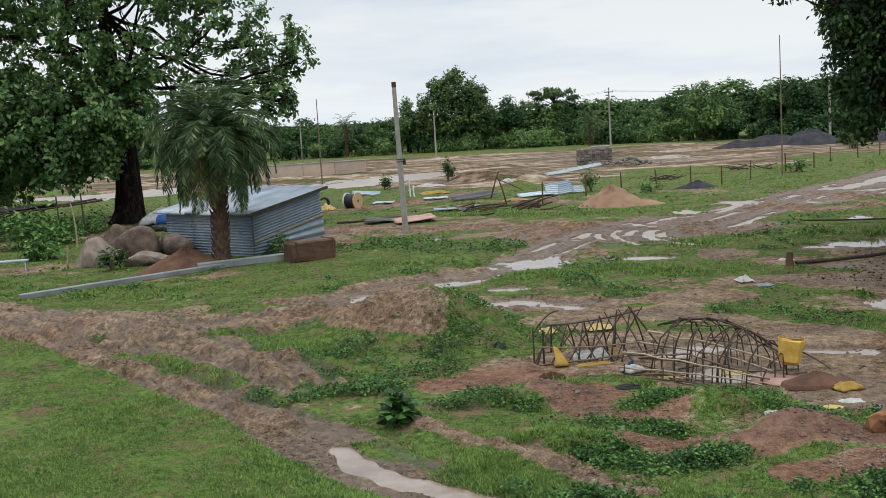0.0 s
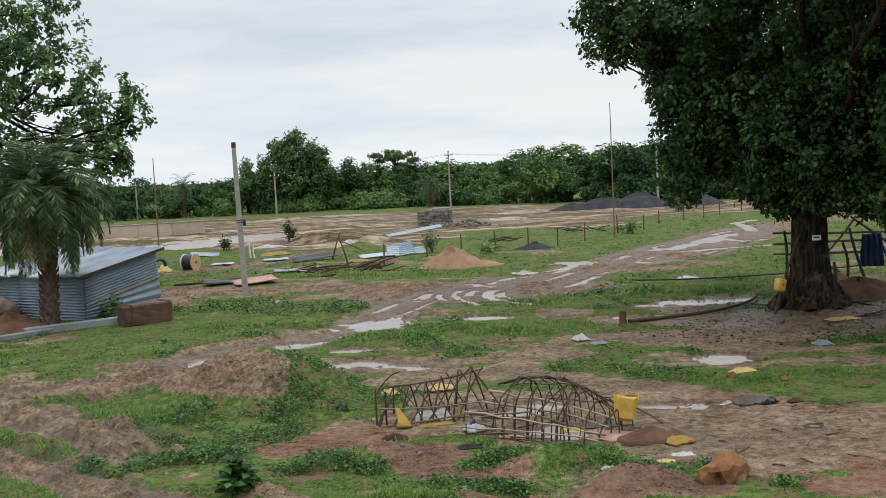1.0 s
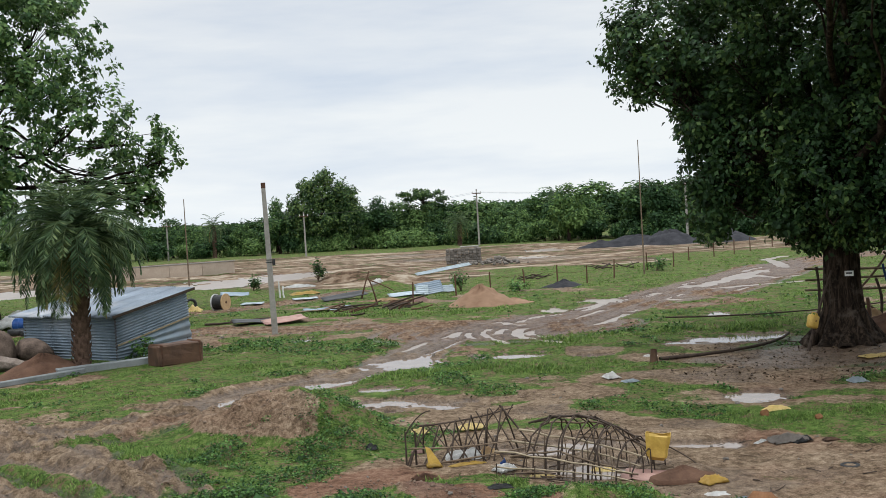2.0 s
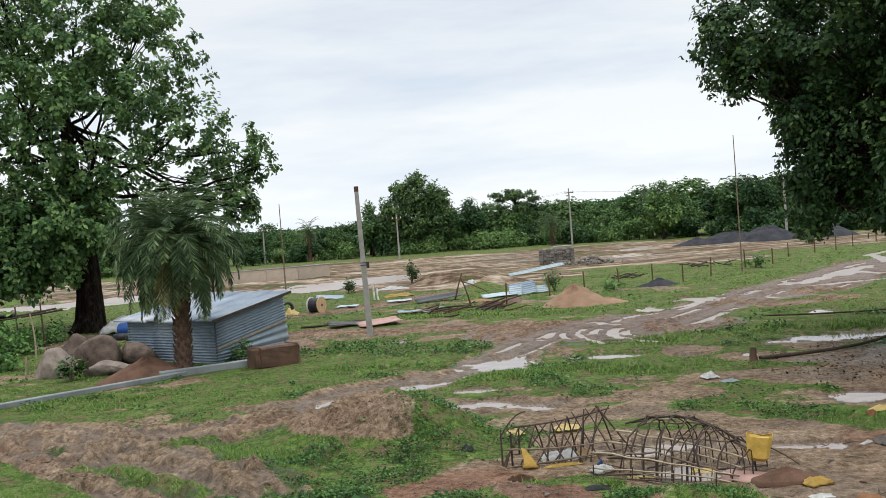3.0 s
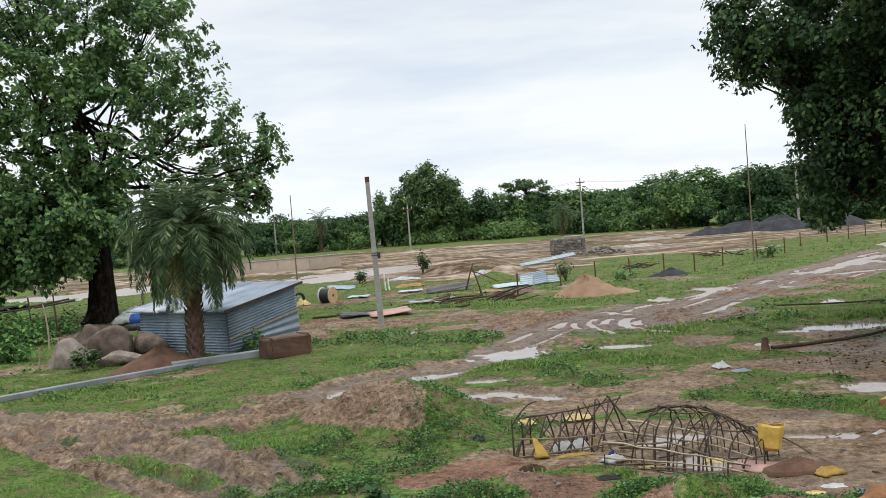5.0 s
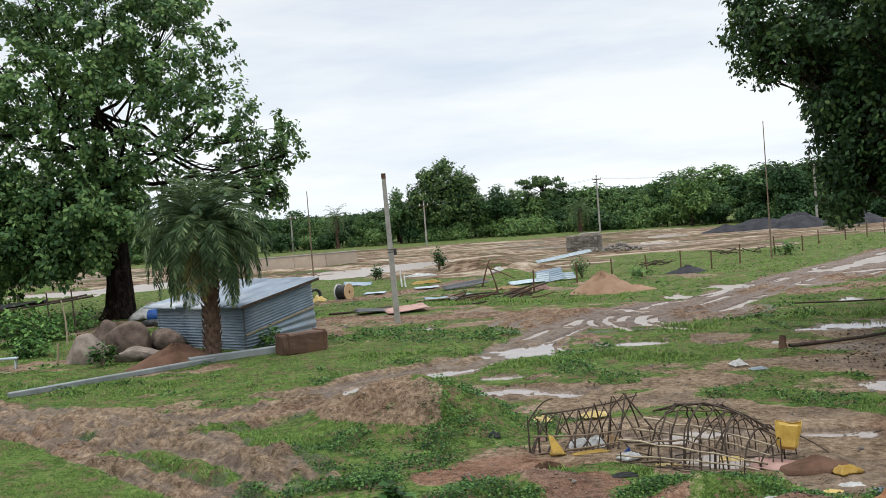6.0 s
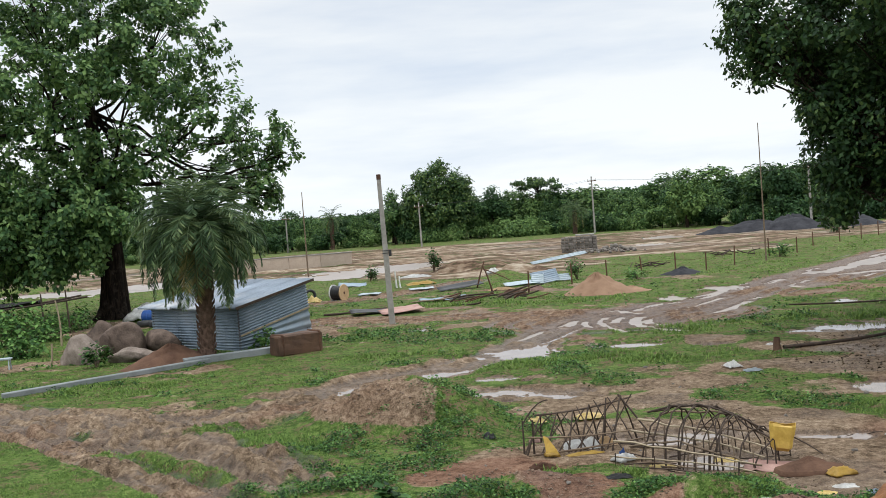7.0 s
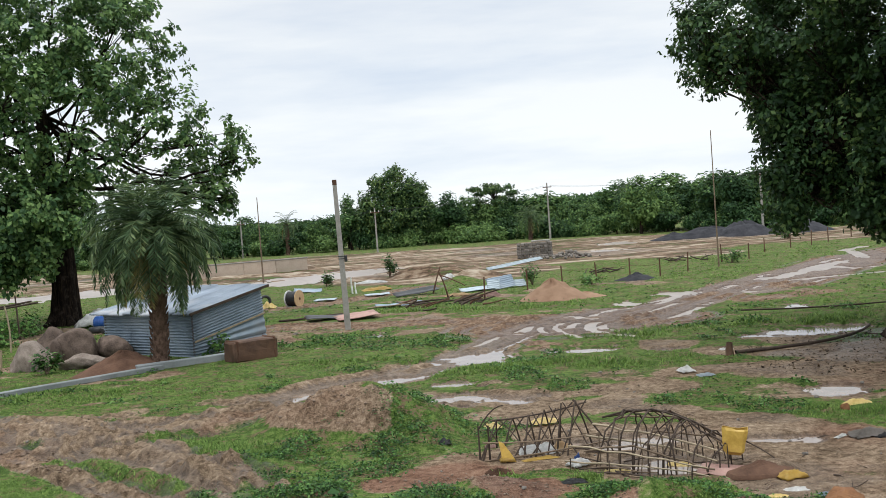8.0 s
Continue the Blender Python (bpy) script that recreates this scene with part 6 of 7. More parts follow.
def drum(x, y, r, h, label, turn, lying=True, material=None):
    root = thing("plastic_drum", pose(x, y, height_at(x, y) + (r if lying else 0), 90 if lying else 0, 0, turn), label, "drum")
    bm = bmesh.new()
    k, prof = 26, ((0.92, 0.0), (1.0, 0.04), (1.0, 0.30), (1.05, 0.33), (1.0, 0.36), (1.0, 0.64), (1.05, 0.67), (1.0, 0.70), (1.0, 0.96), (0.92, 1.0))
    rings = [[bm.verts.new((p * r * math.cos(2 * math.pi * j / k), p * r * math.sin(2 * math.pi * j / k), q * h)) for p, q in prof] for j in range(k)]
    for j in range(k):
        a, b = rings[j], rings[(j + 1) % k]
        for i in range(len(prof) - 1):
            bm.faces.new((a[i], b[i], b[i + 1], a[i + 1]))
    bm.faces.new([q[0] for q in rings])
    bm.faces.new([q[-1] for q in rings][::-1])
    part("body", bm, material or BLUE, root, smooth=False)
    bm = bmesh.new()
    rod(bm, (r * 0.5, 0, h), (r * 0.5, 0, h + 0.04), 0.05)
    part("bung", bm, BLACK, root)


drum(-15.75, 53.5, 0.33, 0.95, "bright blue plastic drum lying behind the boulders", 75)
drum(-14.95, 53.6, 0.33, 0.95, "bright blue plastic drum lying near the shed", 80)
for k, (x, y) in enumerate(((-15.2, 52.0), (-14.4, 51.2), (-14.6, 52.6))):
    tyre(x, y, 0.48, 0.24, "worn black tyre lying on bare ground", 0, True)
stick_thing("white_stake", (-19.9, 60.2, -0.1), (-19.9, 60.2, 1.0), 0.09, "short white marker post on the mud", WHITE_RAG, "post")

# cable drum
reel = thing("cable_reel", pose(-6.6, 58.7, height_at(-6.6, 58.7) + 0.44, 90, 0, 62), "wooden cable reel with black cable standing on edge", "reel")
for z, w in ((-0.33, WHITE_RAG), (0.33, PLY)):
    bm = bmesh.new()
    bmesh.ops.create_cone(bm, cap_ends=True, segments=28, radius1=0.46, radius2=0.46, depth=0.05, matrix=pose(0, 0, z))
    flange = part("flange", bm, w, reel, "round plywood flange")
    bm = bmesh.new()
    bmesh.ops.create_cone(bm, cap_ends=True, segments=12, radius1=0.07, radius2=0.07, depth=0.03, matrix=pose(0, 0, z * 1.1))
    part("hub", bm, RUST, flange, "dark axle hub")
bm = bmesh.new()
for k in range(9):
    bmesh.ops.create_cone(bm, cap_ends=True, segments=24, radius1=0.40 - 0.01 * (k % 2), radius2=0.39, depth=0.062, matrix=pose(0, 0, -0.27 + k * 0.067))
part("cable", bm, BLACK, reel, "black wound cable", True)
tyre(-8.3, 59.6, 0.36, 0.2, "dark tyre leaning in the grass", 30, False, -0.05)
draped("faded_sack", -8.0, 58.6, 0.4, 0.3, 0.45, "crumpled faded sack among weeds", "sack", YELLOW_FADED, 0, 8)


# ---- scrap sheets in the yard ----
def scrap(name, x, y, a, b, label, material, turn=0.0, tilt=(0, 0), z=0.05, wavy=True, group="scrap sheets"):
    v, f = corrugated([(-a, -b, 0), (a, -b, 0), (a, b, 0), (-a, b, 0)], 0.15 if wavy else 0.6, 0.02, cuts=8, sag=0.05, seed=int(abs(x * 13 + y * 7)) % 97)
    ob = new(name, mesh_of(name, v, f, material, True))
    m = ob.modifiers.new("gauge", "SOLIDIFY")
    m.thickness = 0.02
    ob.matrix_world = pose(x, y, height_at(x, y) + z, tilt[0], tilt[1], turn)
    return tagged(ob, label, "sheet", group)


scrap("red_sheet", -2.75, 48.9, 0.95, 0.8, "dull red-brown metal sheet lying tilted on the ground", REDSHEET, 14, (4, -4), 0.16, False)
scrap("black_sheet", -4.2, 49.4, 0.9, 0.6, "black sheet lying among weeds", BLACK, 10, (3, 4), 0.14, False)
scrap("black_board", 0.0, 60.2, 1.3, 0.4, "long black board propped low off the grass", BLACK, 20, (12, -5), 0.22, False)
scrap("grey_sheet", -6.9, 69.6, 0.9, 0.6, "grey-green sheet lying on grass", ZINC, 5, (8, 4), 0.12)
scrap("pale_sheet", -2.2, 61.6, 0.7, 0.35, "pale blue-grey sheet lying flat on grass", PALE_BLUE, 10, (2, 0), 0.08)
scrap("pale_sheet", -5.1, 60.8, 0.6, 0.35, "pale blue-grey sheet lying flat on grass", PALE_BLUE, -12, (3, 0), 0.08)
draped("yellow_sheet", -2.4, 66.6, 0.9, 0.5, 0.3, "crumpled yellow plastic sheet on grass", "sheet", YELLOW, 12, 5)
draped("pale_sheet_pile", -3.0, 73.8, 1.1, 0.5, 0.3, "pile of pale sheeting beside the road", "sheet", WHITE_RAG, 0, 7)
scrap("white_sheet", 7.4, 79.6, 2.45, 0.20, "long white corrugated sheet propped at one end", PALE_BLUE, 29, (30, -5), 0.30, True)
scrap("pale_sheet", 3.4, 60.0, 0.95, 0.6, "pale blue sheet lying flat on grass", PALE_BLUE, 6, (5, -2), 0.14)
scrap("grey_cladding", 4.75, 60.3, 0.75, 0.5, "stack of grey-blue cladding sheets leaning together", ZINC, 8, (40, -6), 0.36)
scrap("grey_cladding", 4.3, 59.8, 0.35, 0.35, "stack of grey-blue cladding sheets leaning together", PALE_BLUE, -5, (45, 0), 0.3)
scrap("pale_sheet", 5.7, 60.7, 0.5, 0.3, "small pale striped sheet at the foot of a sapling", PALE_BLUE, 10, (35, 0), 0.25)
for k in range(5):
    scrap("grey_slat_sheet", -1.6 + 0.35 * k, 53.4 + 0.5 * k, 0.85, 0.22, "narrow grey weathered board lying in grass", ZINC if k % 2 else STICK, rng.uniform(-12, 20), (rng.uniform(-6, 6), rng.uniform(-5, 5)), 0.10)
for k in range(22):
    x, y, a, L = rng.uniform(-1.8, 3.2), rng.uniform(50.8, 55.8), rng.normal() * 0.45, rng.uniform(0.6, 2.2)
    stick_thing("scrap_branch", (x, y, 0.04), (x + L * math.cos(a), y + L * math.sin(a), rng.uniform(0.02, 0.5)), rng.uniform(0.025, 0.06), "dead branch in a tangle of scrap wood", STICK_DARK if k % 3 else RUST, "branch", "scrap wood")
stick_thing("leaning_post", (0.95, 60.3, 0), (1.45, 60.4, 1.5), 0.05, "bent rusty post leaning over a black panel", RUST, "post")
stick_thing("leaning_post", (1.65, 54.8, 0), (1.25, 54.9, 1.45), 0.05, "bent rusty post leaning in scrap wood", RUST, "post")
stick_thing("leaning_post", (1.25, 54.9, 1.35), (2.5, 54.6, 0.75), 0.035, "bent rusty bar hooked on a post", RUST, "post")
draped("rust_pile", 2.6, 54.3, 0.7, 0.45, 0.35, "low pile of rusty brown scrap", "scrap", RUST, 0, 4)
draped("rust_pile", 3.9, 56.0, 0.45, 0.35, 0.45, "crumpled red-brown scrap in the grass", "scrap", REDSHEET, 0, 6)
draped("tan_board", 2.2, 57.6, 0.7, 0.35, 0.2, "tan board lying in the grass", "board", PLY, 8, 9)
for k, (x, y) in enumerate(((-3.8, 65.1), (-3.55, 65.0))):
    stick_thing("white_stake", (x, y, -0.1), (x - 0.05, y, (1.0, 0.7, 0.6)[k]), 0.06, "pale painted stake standing in grass", WHITE_RAG, "post", "stakes")
draped("white_litter_heap", 2.2, 69.5, 0.5, 0.4, 0.6, "small heap of white litter on soil", "litter", WHITE_RAG, 0, 3)
for k, (x, y) in enumerate(((-5.5, 50.0), (-4.4, 50.6), (-3.2, 50.2))):
    stick_thing("scrap_branch", (x - 0.9, y, 0.06), (x + 0.9, y + 0.2, 0.1), 0.06, "dark timber offcut beside sheets", STICK_DARK, "branch", "scrap wood")
for k in range(14):
    x, y = rng.uniform(10.5, 13.0), rng.uniform(66.5, 69.0)
    a = rng.random() * 6.28
    stick_thing("brushwood", (x, y, 0.05), (x + 1.0 * math.cos(a), y + 1.0 * math.sin(a), 0.25), 0.035, "dead brushwood heaped behind the fence", STICK_DARK, "branch", "brushwood")
for k in range(12):
    x, y = rng.uniform(17.0, 20.0), rng.uniform(71.5, 74.0)
    a = rng.random() * 6.28
    stick_thing("brushwood", (x, y, 0.05), (x + 1.1 * math.cos(a), y + 1.1 * math.sin(a), 0.3), 0.04, "dead brushwood heaped behind the fence", STICK_DARK, "branch", "brushwood")

# ---- far rubble wall, stone heap and plastered wall ----
tank = thing("rubble_wall", pose(10.4, 92.6, height_at(10.4, 92.6), 0, 0, -3), "roughly built grey rubble-stone wall corner", "wall")
for row in range(5):
    for col in range(9):
        for face in (0, 1):
            if face and col > 5:
                continue
            bm = bmesh.new()
            w = 0.34 * rng.uniform(0.8, 1.15)
            px, py = (-1.35 + col * 0.33, rng.normal() * 0.03) if not face else (1.35 + rng.normal() * 0.03, 0.3 + col * 0.33)
            box(bm, (w, 0.34, 0.27 * rng.uniform(0.85, 1.1)) if not face else (0.34, w, 0.27), (px, py, 0.12 + row * 0.26), (rng.normal() * 3, rng.normal() * 3, rng.normal() * 5), 0.05)
            part("stone", bm, STONE, tank)
bm = bmesh.new()
box(bm, (1.6, 0.45, 0.14), (0.55, 0.1, 1.42), (0, 0, 0), 0.03)
part("coping", bm, CONCRETE, tank, "pale concrete coping")
for k in range(60):
    x, y = 12.6 + rng.normal() * 1.1, 88.2 + rng.normal() * 1.0
    s = rng.uniform(0.2, 0.5)
    lump("rubble_stone", x, y, (s, s * 0.8, s * 0.7), "loose grey rubble stone in a heap", "stone", STONE, rng.random() * 360, k, 0.3, 0.05, "rubble heap", 1, 0.6).location.z += max(0.0, 0.55 - 0.4 * math.hypot(x - 12.6, y - 88.2))

plaster = thing("plastered_wall", pose(0, 0, 0), "low long tan plastered wall at the road's far side", "wall")
a, b = Vector((-24.0, 97.0, 0)), Vector((-9.8, 100.2, 0))
for k in range(5):
    p, q = a.lerp(b, k / 5), a.lerp(b, (k + 1) / 5)
    bm = bmesh.new()
    box(bm, ((q - p).length - 0.03, 0.28, 1.32), (0, 0, 0.56), (0, 0, 0), 0.02)
    ob = part("panel", bm, PALE_WALL, plaster)
    ob.matrix_world = Matrix.Translation((p + q) / 2) @ pose(0, 0, 0, 0, 0, math.degrees(math.atan2((q - p).y, (q - p).x)))
bm = bmesh.new()
box(bm, ((b - a).length + 0.1, 0.36, 0.09), (0, 0, 1.262), (0, 0, 0), 0.01)
part("coping", bm, CONCRETE, plaster).matrix_world = Matrix.Translation((a + b) / 2) @ pose(0, 0, 0, 0, 0, math.degrees(math.atan2((b - a).y, (b - a).x)))

# ---- stub post with a long dark pole lying beyond it ----
stick_thing("timber_stub", (8.6, 29.8, -0.2), (8.58, 29.8, 0.36), 0.13, "short dark timber stub standing on end", TIMBER, "timber")
stick_thing("long_pole", (8.75, 29.8, 0.06), (14.0, 33.2, 0.14), 0.055, "long dark pole lying across wet ground", STICK_DARK, "pole", sag=(0.55, -0.55, -0.02))
for k in range(10):
    x, y = rng.uniform(12.8, 17.0), rng.uniform(27.6, 31.5)
    a = rng.random() * 6.28
    stick_thing("fallen_branch", (x, y, 0.03), (x + 1.2 * math.cos(a), y + 1.2 * math.sin(a), 0.12), 0.03, "thin dead branch lying under the old tree", STICK_DARK, "branch", "fallen branches")

# ---- round the old tree: hanging can, tin tag, open shelter of poles, blue cloth ----


def jerrycan(place, turn, tilt, label, s=1.0, material=None, cut=False, group=""):
    root = thing("jerrycan", pose(*place, tilt[0], tilt[1], turn), label, "jerrycan", group)
    bm = bmesh.new()
    box(bm, (0.30 * s, 0.22 * s, 0.36 * s), (0, 0, 0.18 * s), (0, 0, 0), 0.045 * s)
    bmesh.ops.subdivide_edges(bm, edges=bm.edges[:], cuts=2, use_grid_fill=True)
    for v in bm.verts:
        pinch = 0.10 * math.exp(-((v.co.z / s - 0.17) / 0.03) ** 2) + 0.05 * noise.noise(v.co * 7)
        v.co.x *= 1 - pinch
        v.co.y *= 1 - pinch
    if cut:   # the top is cut away, leaving a torn rim and an open inside
        bmesh.ops.delete(bm, geom=[f for f in bm.faces if f.calc_center_median().z > 0.33 * s], context="FACES")
        for v in bm.verts:
            v.co.x *= 0.86 + 0.5 * v.co.z
            v.co.x += 0.02 * noise.noise(v.co * 9)
            if v.is_boundary:
                v.co.z += 0.05 * s * noise.noise(v.co * 13)
                v.co.x *= 1.06
        bmesh.ops.solidify(bm, geom=bm.faces[:], thickness=0.006)
        part("body", bm, material or YELLOW, root, "torn open rim")
        return root
    part("body", bm, material or YELLOW, root, smooth=True)
    bm = bmesh.new()
    rod(bm, (-0.09 * s, 0, 0.34 * s), (-0.07 * s, 0, 0.42 * s), 0.016 * s)
    rod(bm, (-0.07 * s, 0, 0.42 * s), (0.07 * s, 0, 0.42 * s), 0.016 * s)
    rod(bm, (0.07 * s, 0, 0.42 * s), (0.09 * s, 0, 0.34 * s), 0.016 * s)
    part("handle", bm, material or YELLOW, root)
    bm = bmesh.new()
    rod(bm, (0.12 * s, 0.04 * s, 0.33 * s), (0.12 * s, 0.04 * s, 0.42 * s), 0.032 * s)
    spout = part("spout", bm, material or YELLOW, root)
    bm = bmesh.new()
    rod(bm, (0.12 * s, 0.04 * s, 0.42 * s), (0.12 * s, 0.04 * s, 0.445 * s), 0.036 * s)
    part("cap", bm, TIMBER, spout, "dirty screw cap")
    bm = bmesh.new()
    rod(bm, (0.0, -0.105 * s, 0.20 * s), (0.0, -0.113 * s, 0.20 * s), 0.025 * s)
    part("dent", bm, TIMBER, root, "dark hole in the side")
    return root


jerrycan((13.0, 29.25, 0.62 + height_at(13.0, 29.25)), 20, (0, 16), "yellow plastic jerrycan hung beside the old tree", 1.05)
stick_thing("prop_stick", (12.85, 29.2, 0), (13.75, 29.45, 2.15), 0.045, "dark stick leaning against the trunk", STICK_DARK)
tag = thing("tin_tag", pose(14.20, 29.33, 2.05 + height_at(14.2, 29.33), 0, 0, -25), "small white tin tag nailed to the bark", "sign")
bm = bmesh.new()
box(bm, (0.24, 0.015, 0.15), (0, 0, 0), (0, 0, 0), 0.005)
part("plate", bm, WHITE_RAG, tag)
bm = bmesh.new()
box(bm, (0.16, 0.004, 0.045), (0, -0.012, 0.01))
part("mark", bm, BLACK, tag, "dark illegible mark")

shelter = thing("pole_shelter", pose(18.6, 36.0, height_at(18.6, 36.0), 0, 0, -10), "open shelter frame of crossed poles behind the old tree", "frame")
for a, b, r in (((-2.2, 0, 0), (-2.2, 0, 1.9), 0.05), ((2.4, 0, 0), (2.4, 0, 1.9), 0.05), ((-2.6, 0, 1.85), (4.2, 0.2, 1.75), 0.045), ((-2.6, 0, 1.45), (4.2, 0, 1.40), 0.045), ((-2.6, 0, 1.1), (4.2, 0, 1.0), 0.045),
                ((-1.6, 0.1, 0.3), (0.3, 0.1, 2.3), 0.04), ((0.1, 0, 2.3), (1.9, 0, 0.9), 0.045), ((-1.9, 0.1, 1.6), (-0.2, 0.1, 0.3), 0.04), ((3.8, 0, -0.1), (3.8, 0.1, 1.8), 0.05), ((-0.2, -0.3, 0), (-0.2, 0, 1.4), 0.05)):
    v, f = tube(bow(a, b, rng.normal(size=3) * 0.05, 6), np.full(6, r), 6, 0.06)
    under(new("pole", mesh_of("pole", v, f, STICK if r < 0.048 else STICK_DARK, True)), shelter)


def hung_cloth(x, y, z, a, h, label, material, turn):
    v, f = corrugated([(-a, 0, -h), (-a * 0.8, 0, 0), (a * 0.8, 0, 0), (a, 0, -h)], 0.22, 0.05, cuts=10, sag=0.10, seed=11)
    ob = new("hung_cloth", mesh_of("hung_cloth", v, f, material, True))
    m = ob.modifiers.new("weave", "SOLIDIFY")
    m.thickness = 0.01
    ob.matrix_world = pose(x, y, z, 0, 0, turn)
    return tagged(ob, label, "cloth")


hung_cloth(19.3, 35.7, 1.78, 0.42, 1.15, "dark blue cloth hung over the shelter rail", NAVY, -8)
stick_thing("blue_pole", (18.9, 35.5, 0.2), (18.6, 35.9, 1.9), 0.06, "blue plastic pipe propped on the shelter", NAVY, "pipe")
stick_thing("blue_pole", (19.9, 35.4, 0.35), (19.5, 35.8, 1.6), 0.06, "blue plastic pipe propped on the shelter", NAVY, "pipe")
draped("yellow_rag", 14.1, 27.7, 0.48, 0.24, 0.10, "torn pale yellow plastic lying on soil", "plastic", YELLOW_FADED, 12, 21)
draped("brown_sack", 17.4, 34.6, 0.5, 0.4, 0.8, "brown sack slumped behind the old tree", "sack", PLY, 0, 22)
for k, (x, y, t) in enumerate(((16.3, 33.6, 0.7), (19.9, 34.6, 1.1), (17.0, 33.9, 0.95))):
    stick_thing("short_post", (x, y, -0.1), (x, y, t), 0.08, "short brown timber post behind the old tree", PLY if k == 1 else TIMBER, "post")


# ---- collapsed stick-and-bamboo tent frame ----
def hut_frame():
    root = thing("stick_hut_frame", pose(4.12, 18.42, height_at(4.12, 18.42), 0, 0, -34), "arched skeleton hut of bent sticks and bamboo", "frame")
    L, W, Hh = 2.02, 1.4, 1.0

    def arch(s, t):
        """A point of the vault: s along, t from one foot (0) over the crown to the other (1)."""
        e = math.sin(math.pi * min(1, max(0, (s + 0.55) / 1.72)))
        return np.array([(s - 0.5) * L + 0.22 * (t - 0.5), -math.cos(math.pi * t) * W / 2 * (0.8 + 0.25 * e), Hh * (0.42 + 0.58 * e) * math.sin(math.pi * t) ** 0.62 * (1 - 0.25 * max(0, s - 0.6)) - 0.05 * (t in (0, 1))])

    def limb(points, r, material, name):
        pts = np.array(points)
        pts[1:-1] += rng.normal(size=pts[1:-1].shape) * 0.018
        v, f = tube(pts, np.linspace(r, r * 0.75, len(pts)), 6, 0.08)
        under(new(name, mesh_of(name, v, f, material, True)), root)
    for s in np.linspace(0.02, 1.0, 9):
        q = rng.normal() * 0.08
        limb([arch(s + q * math.sin(math.pi * t), t) for t in np.linspace(0, 1, 15)], 0.016, STICK_DARK, "hoop")
    for k in range(5):   # slanting bent sticks
        s0, s1 = rng.uniform(0, 1), rng.uniform(0, 1)
        limb([arch(s0 + (s1 - s0) * t, t) for t in np.linspace(0, 1, 15)], 0.013, STICK_DARK, "bent_stick")
    for t, m in ((0.10, STICK), (0.20, STICK_PALE), (0.34, STICK_PALE), (0.5, STICK_DARK), (0.6, STICK_DARK), (0.72, STICK), (0.88, STICK)):
        ends = arch(-0.1, t + 0.02), arch(1.05, t - 0.02)
        limb(bow(*ends, (0, 0, 0.05), 9) if m is STICK_PALE else [arch(s, t + 0.02 * math.sin(5 * s)) for s in np.linspace(-0.08, 1.05, 11)], 0.020, m, "rail")
    for s in (0.05, 0.24, 0.42, 0.62, 0.8, 0.97):
        p = arch(s, 0.16)
        limb([(p[0], p[1] - 0.05, -0.1), (p[0] + rng.normal() * 0.03, p[1], p[2] * 0.6), (p[0], p[1], p[2] + 0.15)], 0.012, STICK, "upright")
    for a, b, m in (((-1.5, -0.95, 0.28), (1.05, -0.98, 0.20), STICK_PALE), ((-1.5, -0.78, 0.50), (1.0, -0.85, 0.30), STICK_PALE), ((-1.5, -1.0, 0.10), (1.3, -1.05, 0.08), STICK_DARK)):
        limb(bow(a, b, (0, 0, 0.05), 8), 0.016, m, "side_rail")
    for k in range(4):
        x = -1.4 + k * 0.72
        limb([(x, -0.99, -0.08), (x + 0.02, -0.98, 0.34)], 0.014, STICK_DARK, "side_stake")
    return root


hut_frame()


def tent_sticks():
    root = thing("stick_tent_frame", pose(1.95, 19.95, height_at(1.95, 19.95), 0, 0, -4), "pointed skeleton tent of crossed dark sticks", "frame")

    def limb(points, r, m, name):
        v, f = tube(np.array(points), np.linspace(r, r * 0.7, len(points)), 6, 0.08)
        under(new(name, mesh_of(name, v, f, m, True)), root)
    for k, x in enumerate((-0.72, -0.42, -0.12, 0.18, 0.50, 0.76)):
        top = (x + 0.08, 0.0, (0.64, 0.66, 0.70, 0.78, 0.88, 0.92)[k])
        for sy in (-1, 1):
            foot = (x + rng.normal() * 0.10 + 0.16 * sy, sy * rng.uniform(0.42, 0.62), -0.1)
            limb(bow(foot, top, (0, sy * 0.08, 0.06), 7), 0.019, STICK_DARK, "tent_pole")
        limb(bow((x - 0.25, -0.4, 0.0), (x + 0.30, 0.1, top[2]), rng.normal(size=3) * 0.05, 6), 0.015, STICK_DARK, "cross_stick")
        limb(bow((x + 0.30, -0.45, 0.0), (x - 0.15, 0.0, top[2] - 0.02), rng.normal(size=3) * 0.05, 6), 0.015, STICK_DARK, "cross_stick")
    limb(bow((0.80, 0, 0.94), (1.45, -0.35, 0.02), (0, 0, 0.02), 6), 0.02, STICK_DARK, "long_prop")
    limb(bow((-0.72, 0, 0.64), (1.05, 0, 0.88), (0, 0, -0.05), 8), 0.018, STICK_DARK, "ridge")
    limb(bow((-0.9, -0.5, 0.34), (1.2, -0.5, 0.40), (0, 0, -0.05), 8), 0.017, STICK, "rail")
    limb(bow((-0.9, -0.55, 0.02), (1.5, -0.62, 0.30), (0, 0, -0.03), 8), 0.02, STICK, "rail")
    for x in (-0.98, -0.80):
        limb([(x, -0.35, -0.1), (x, -0.33, 0.62)], 0.022, STICK_DARK, "upright")
    limb(bow((-0.98, -0.3, 0.55), (-0.5, 0.1, 0.9), (0, 0, 0.1), 6), 0.014, STICK_DARK, "cross_stick")
    return root


tent_sticks()
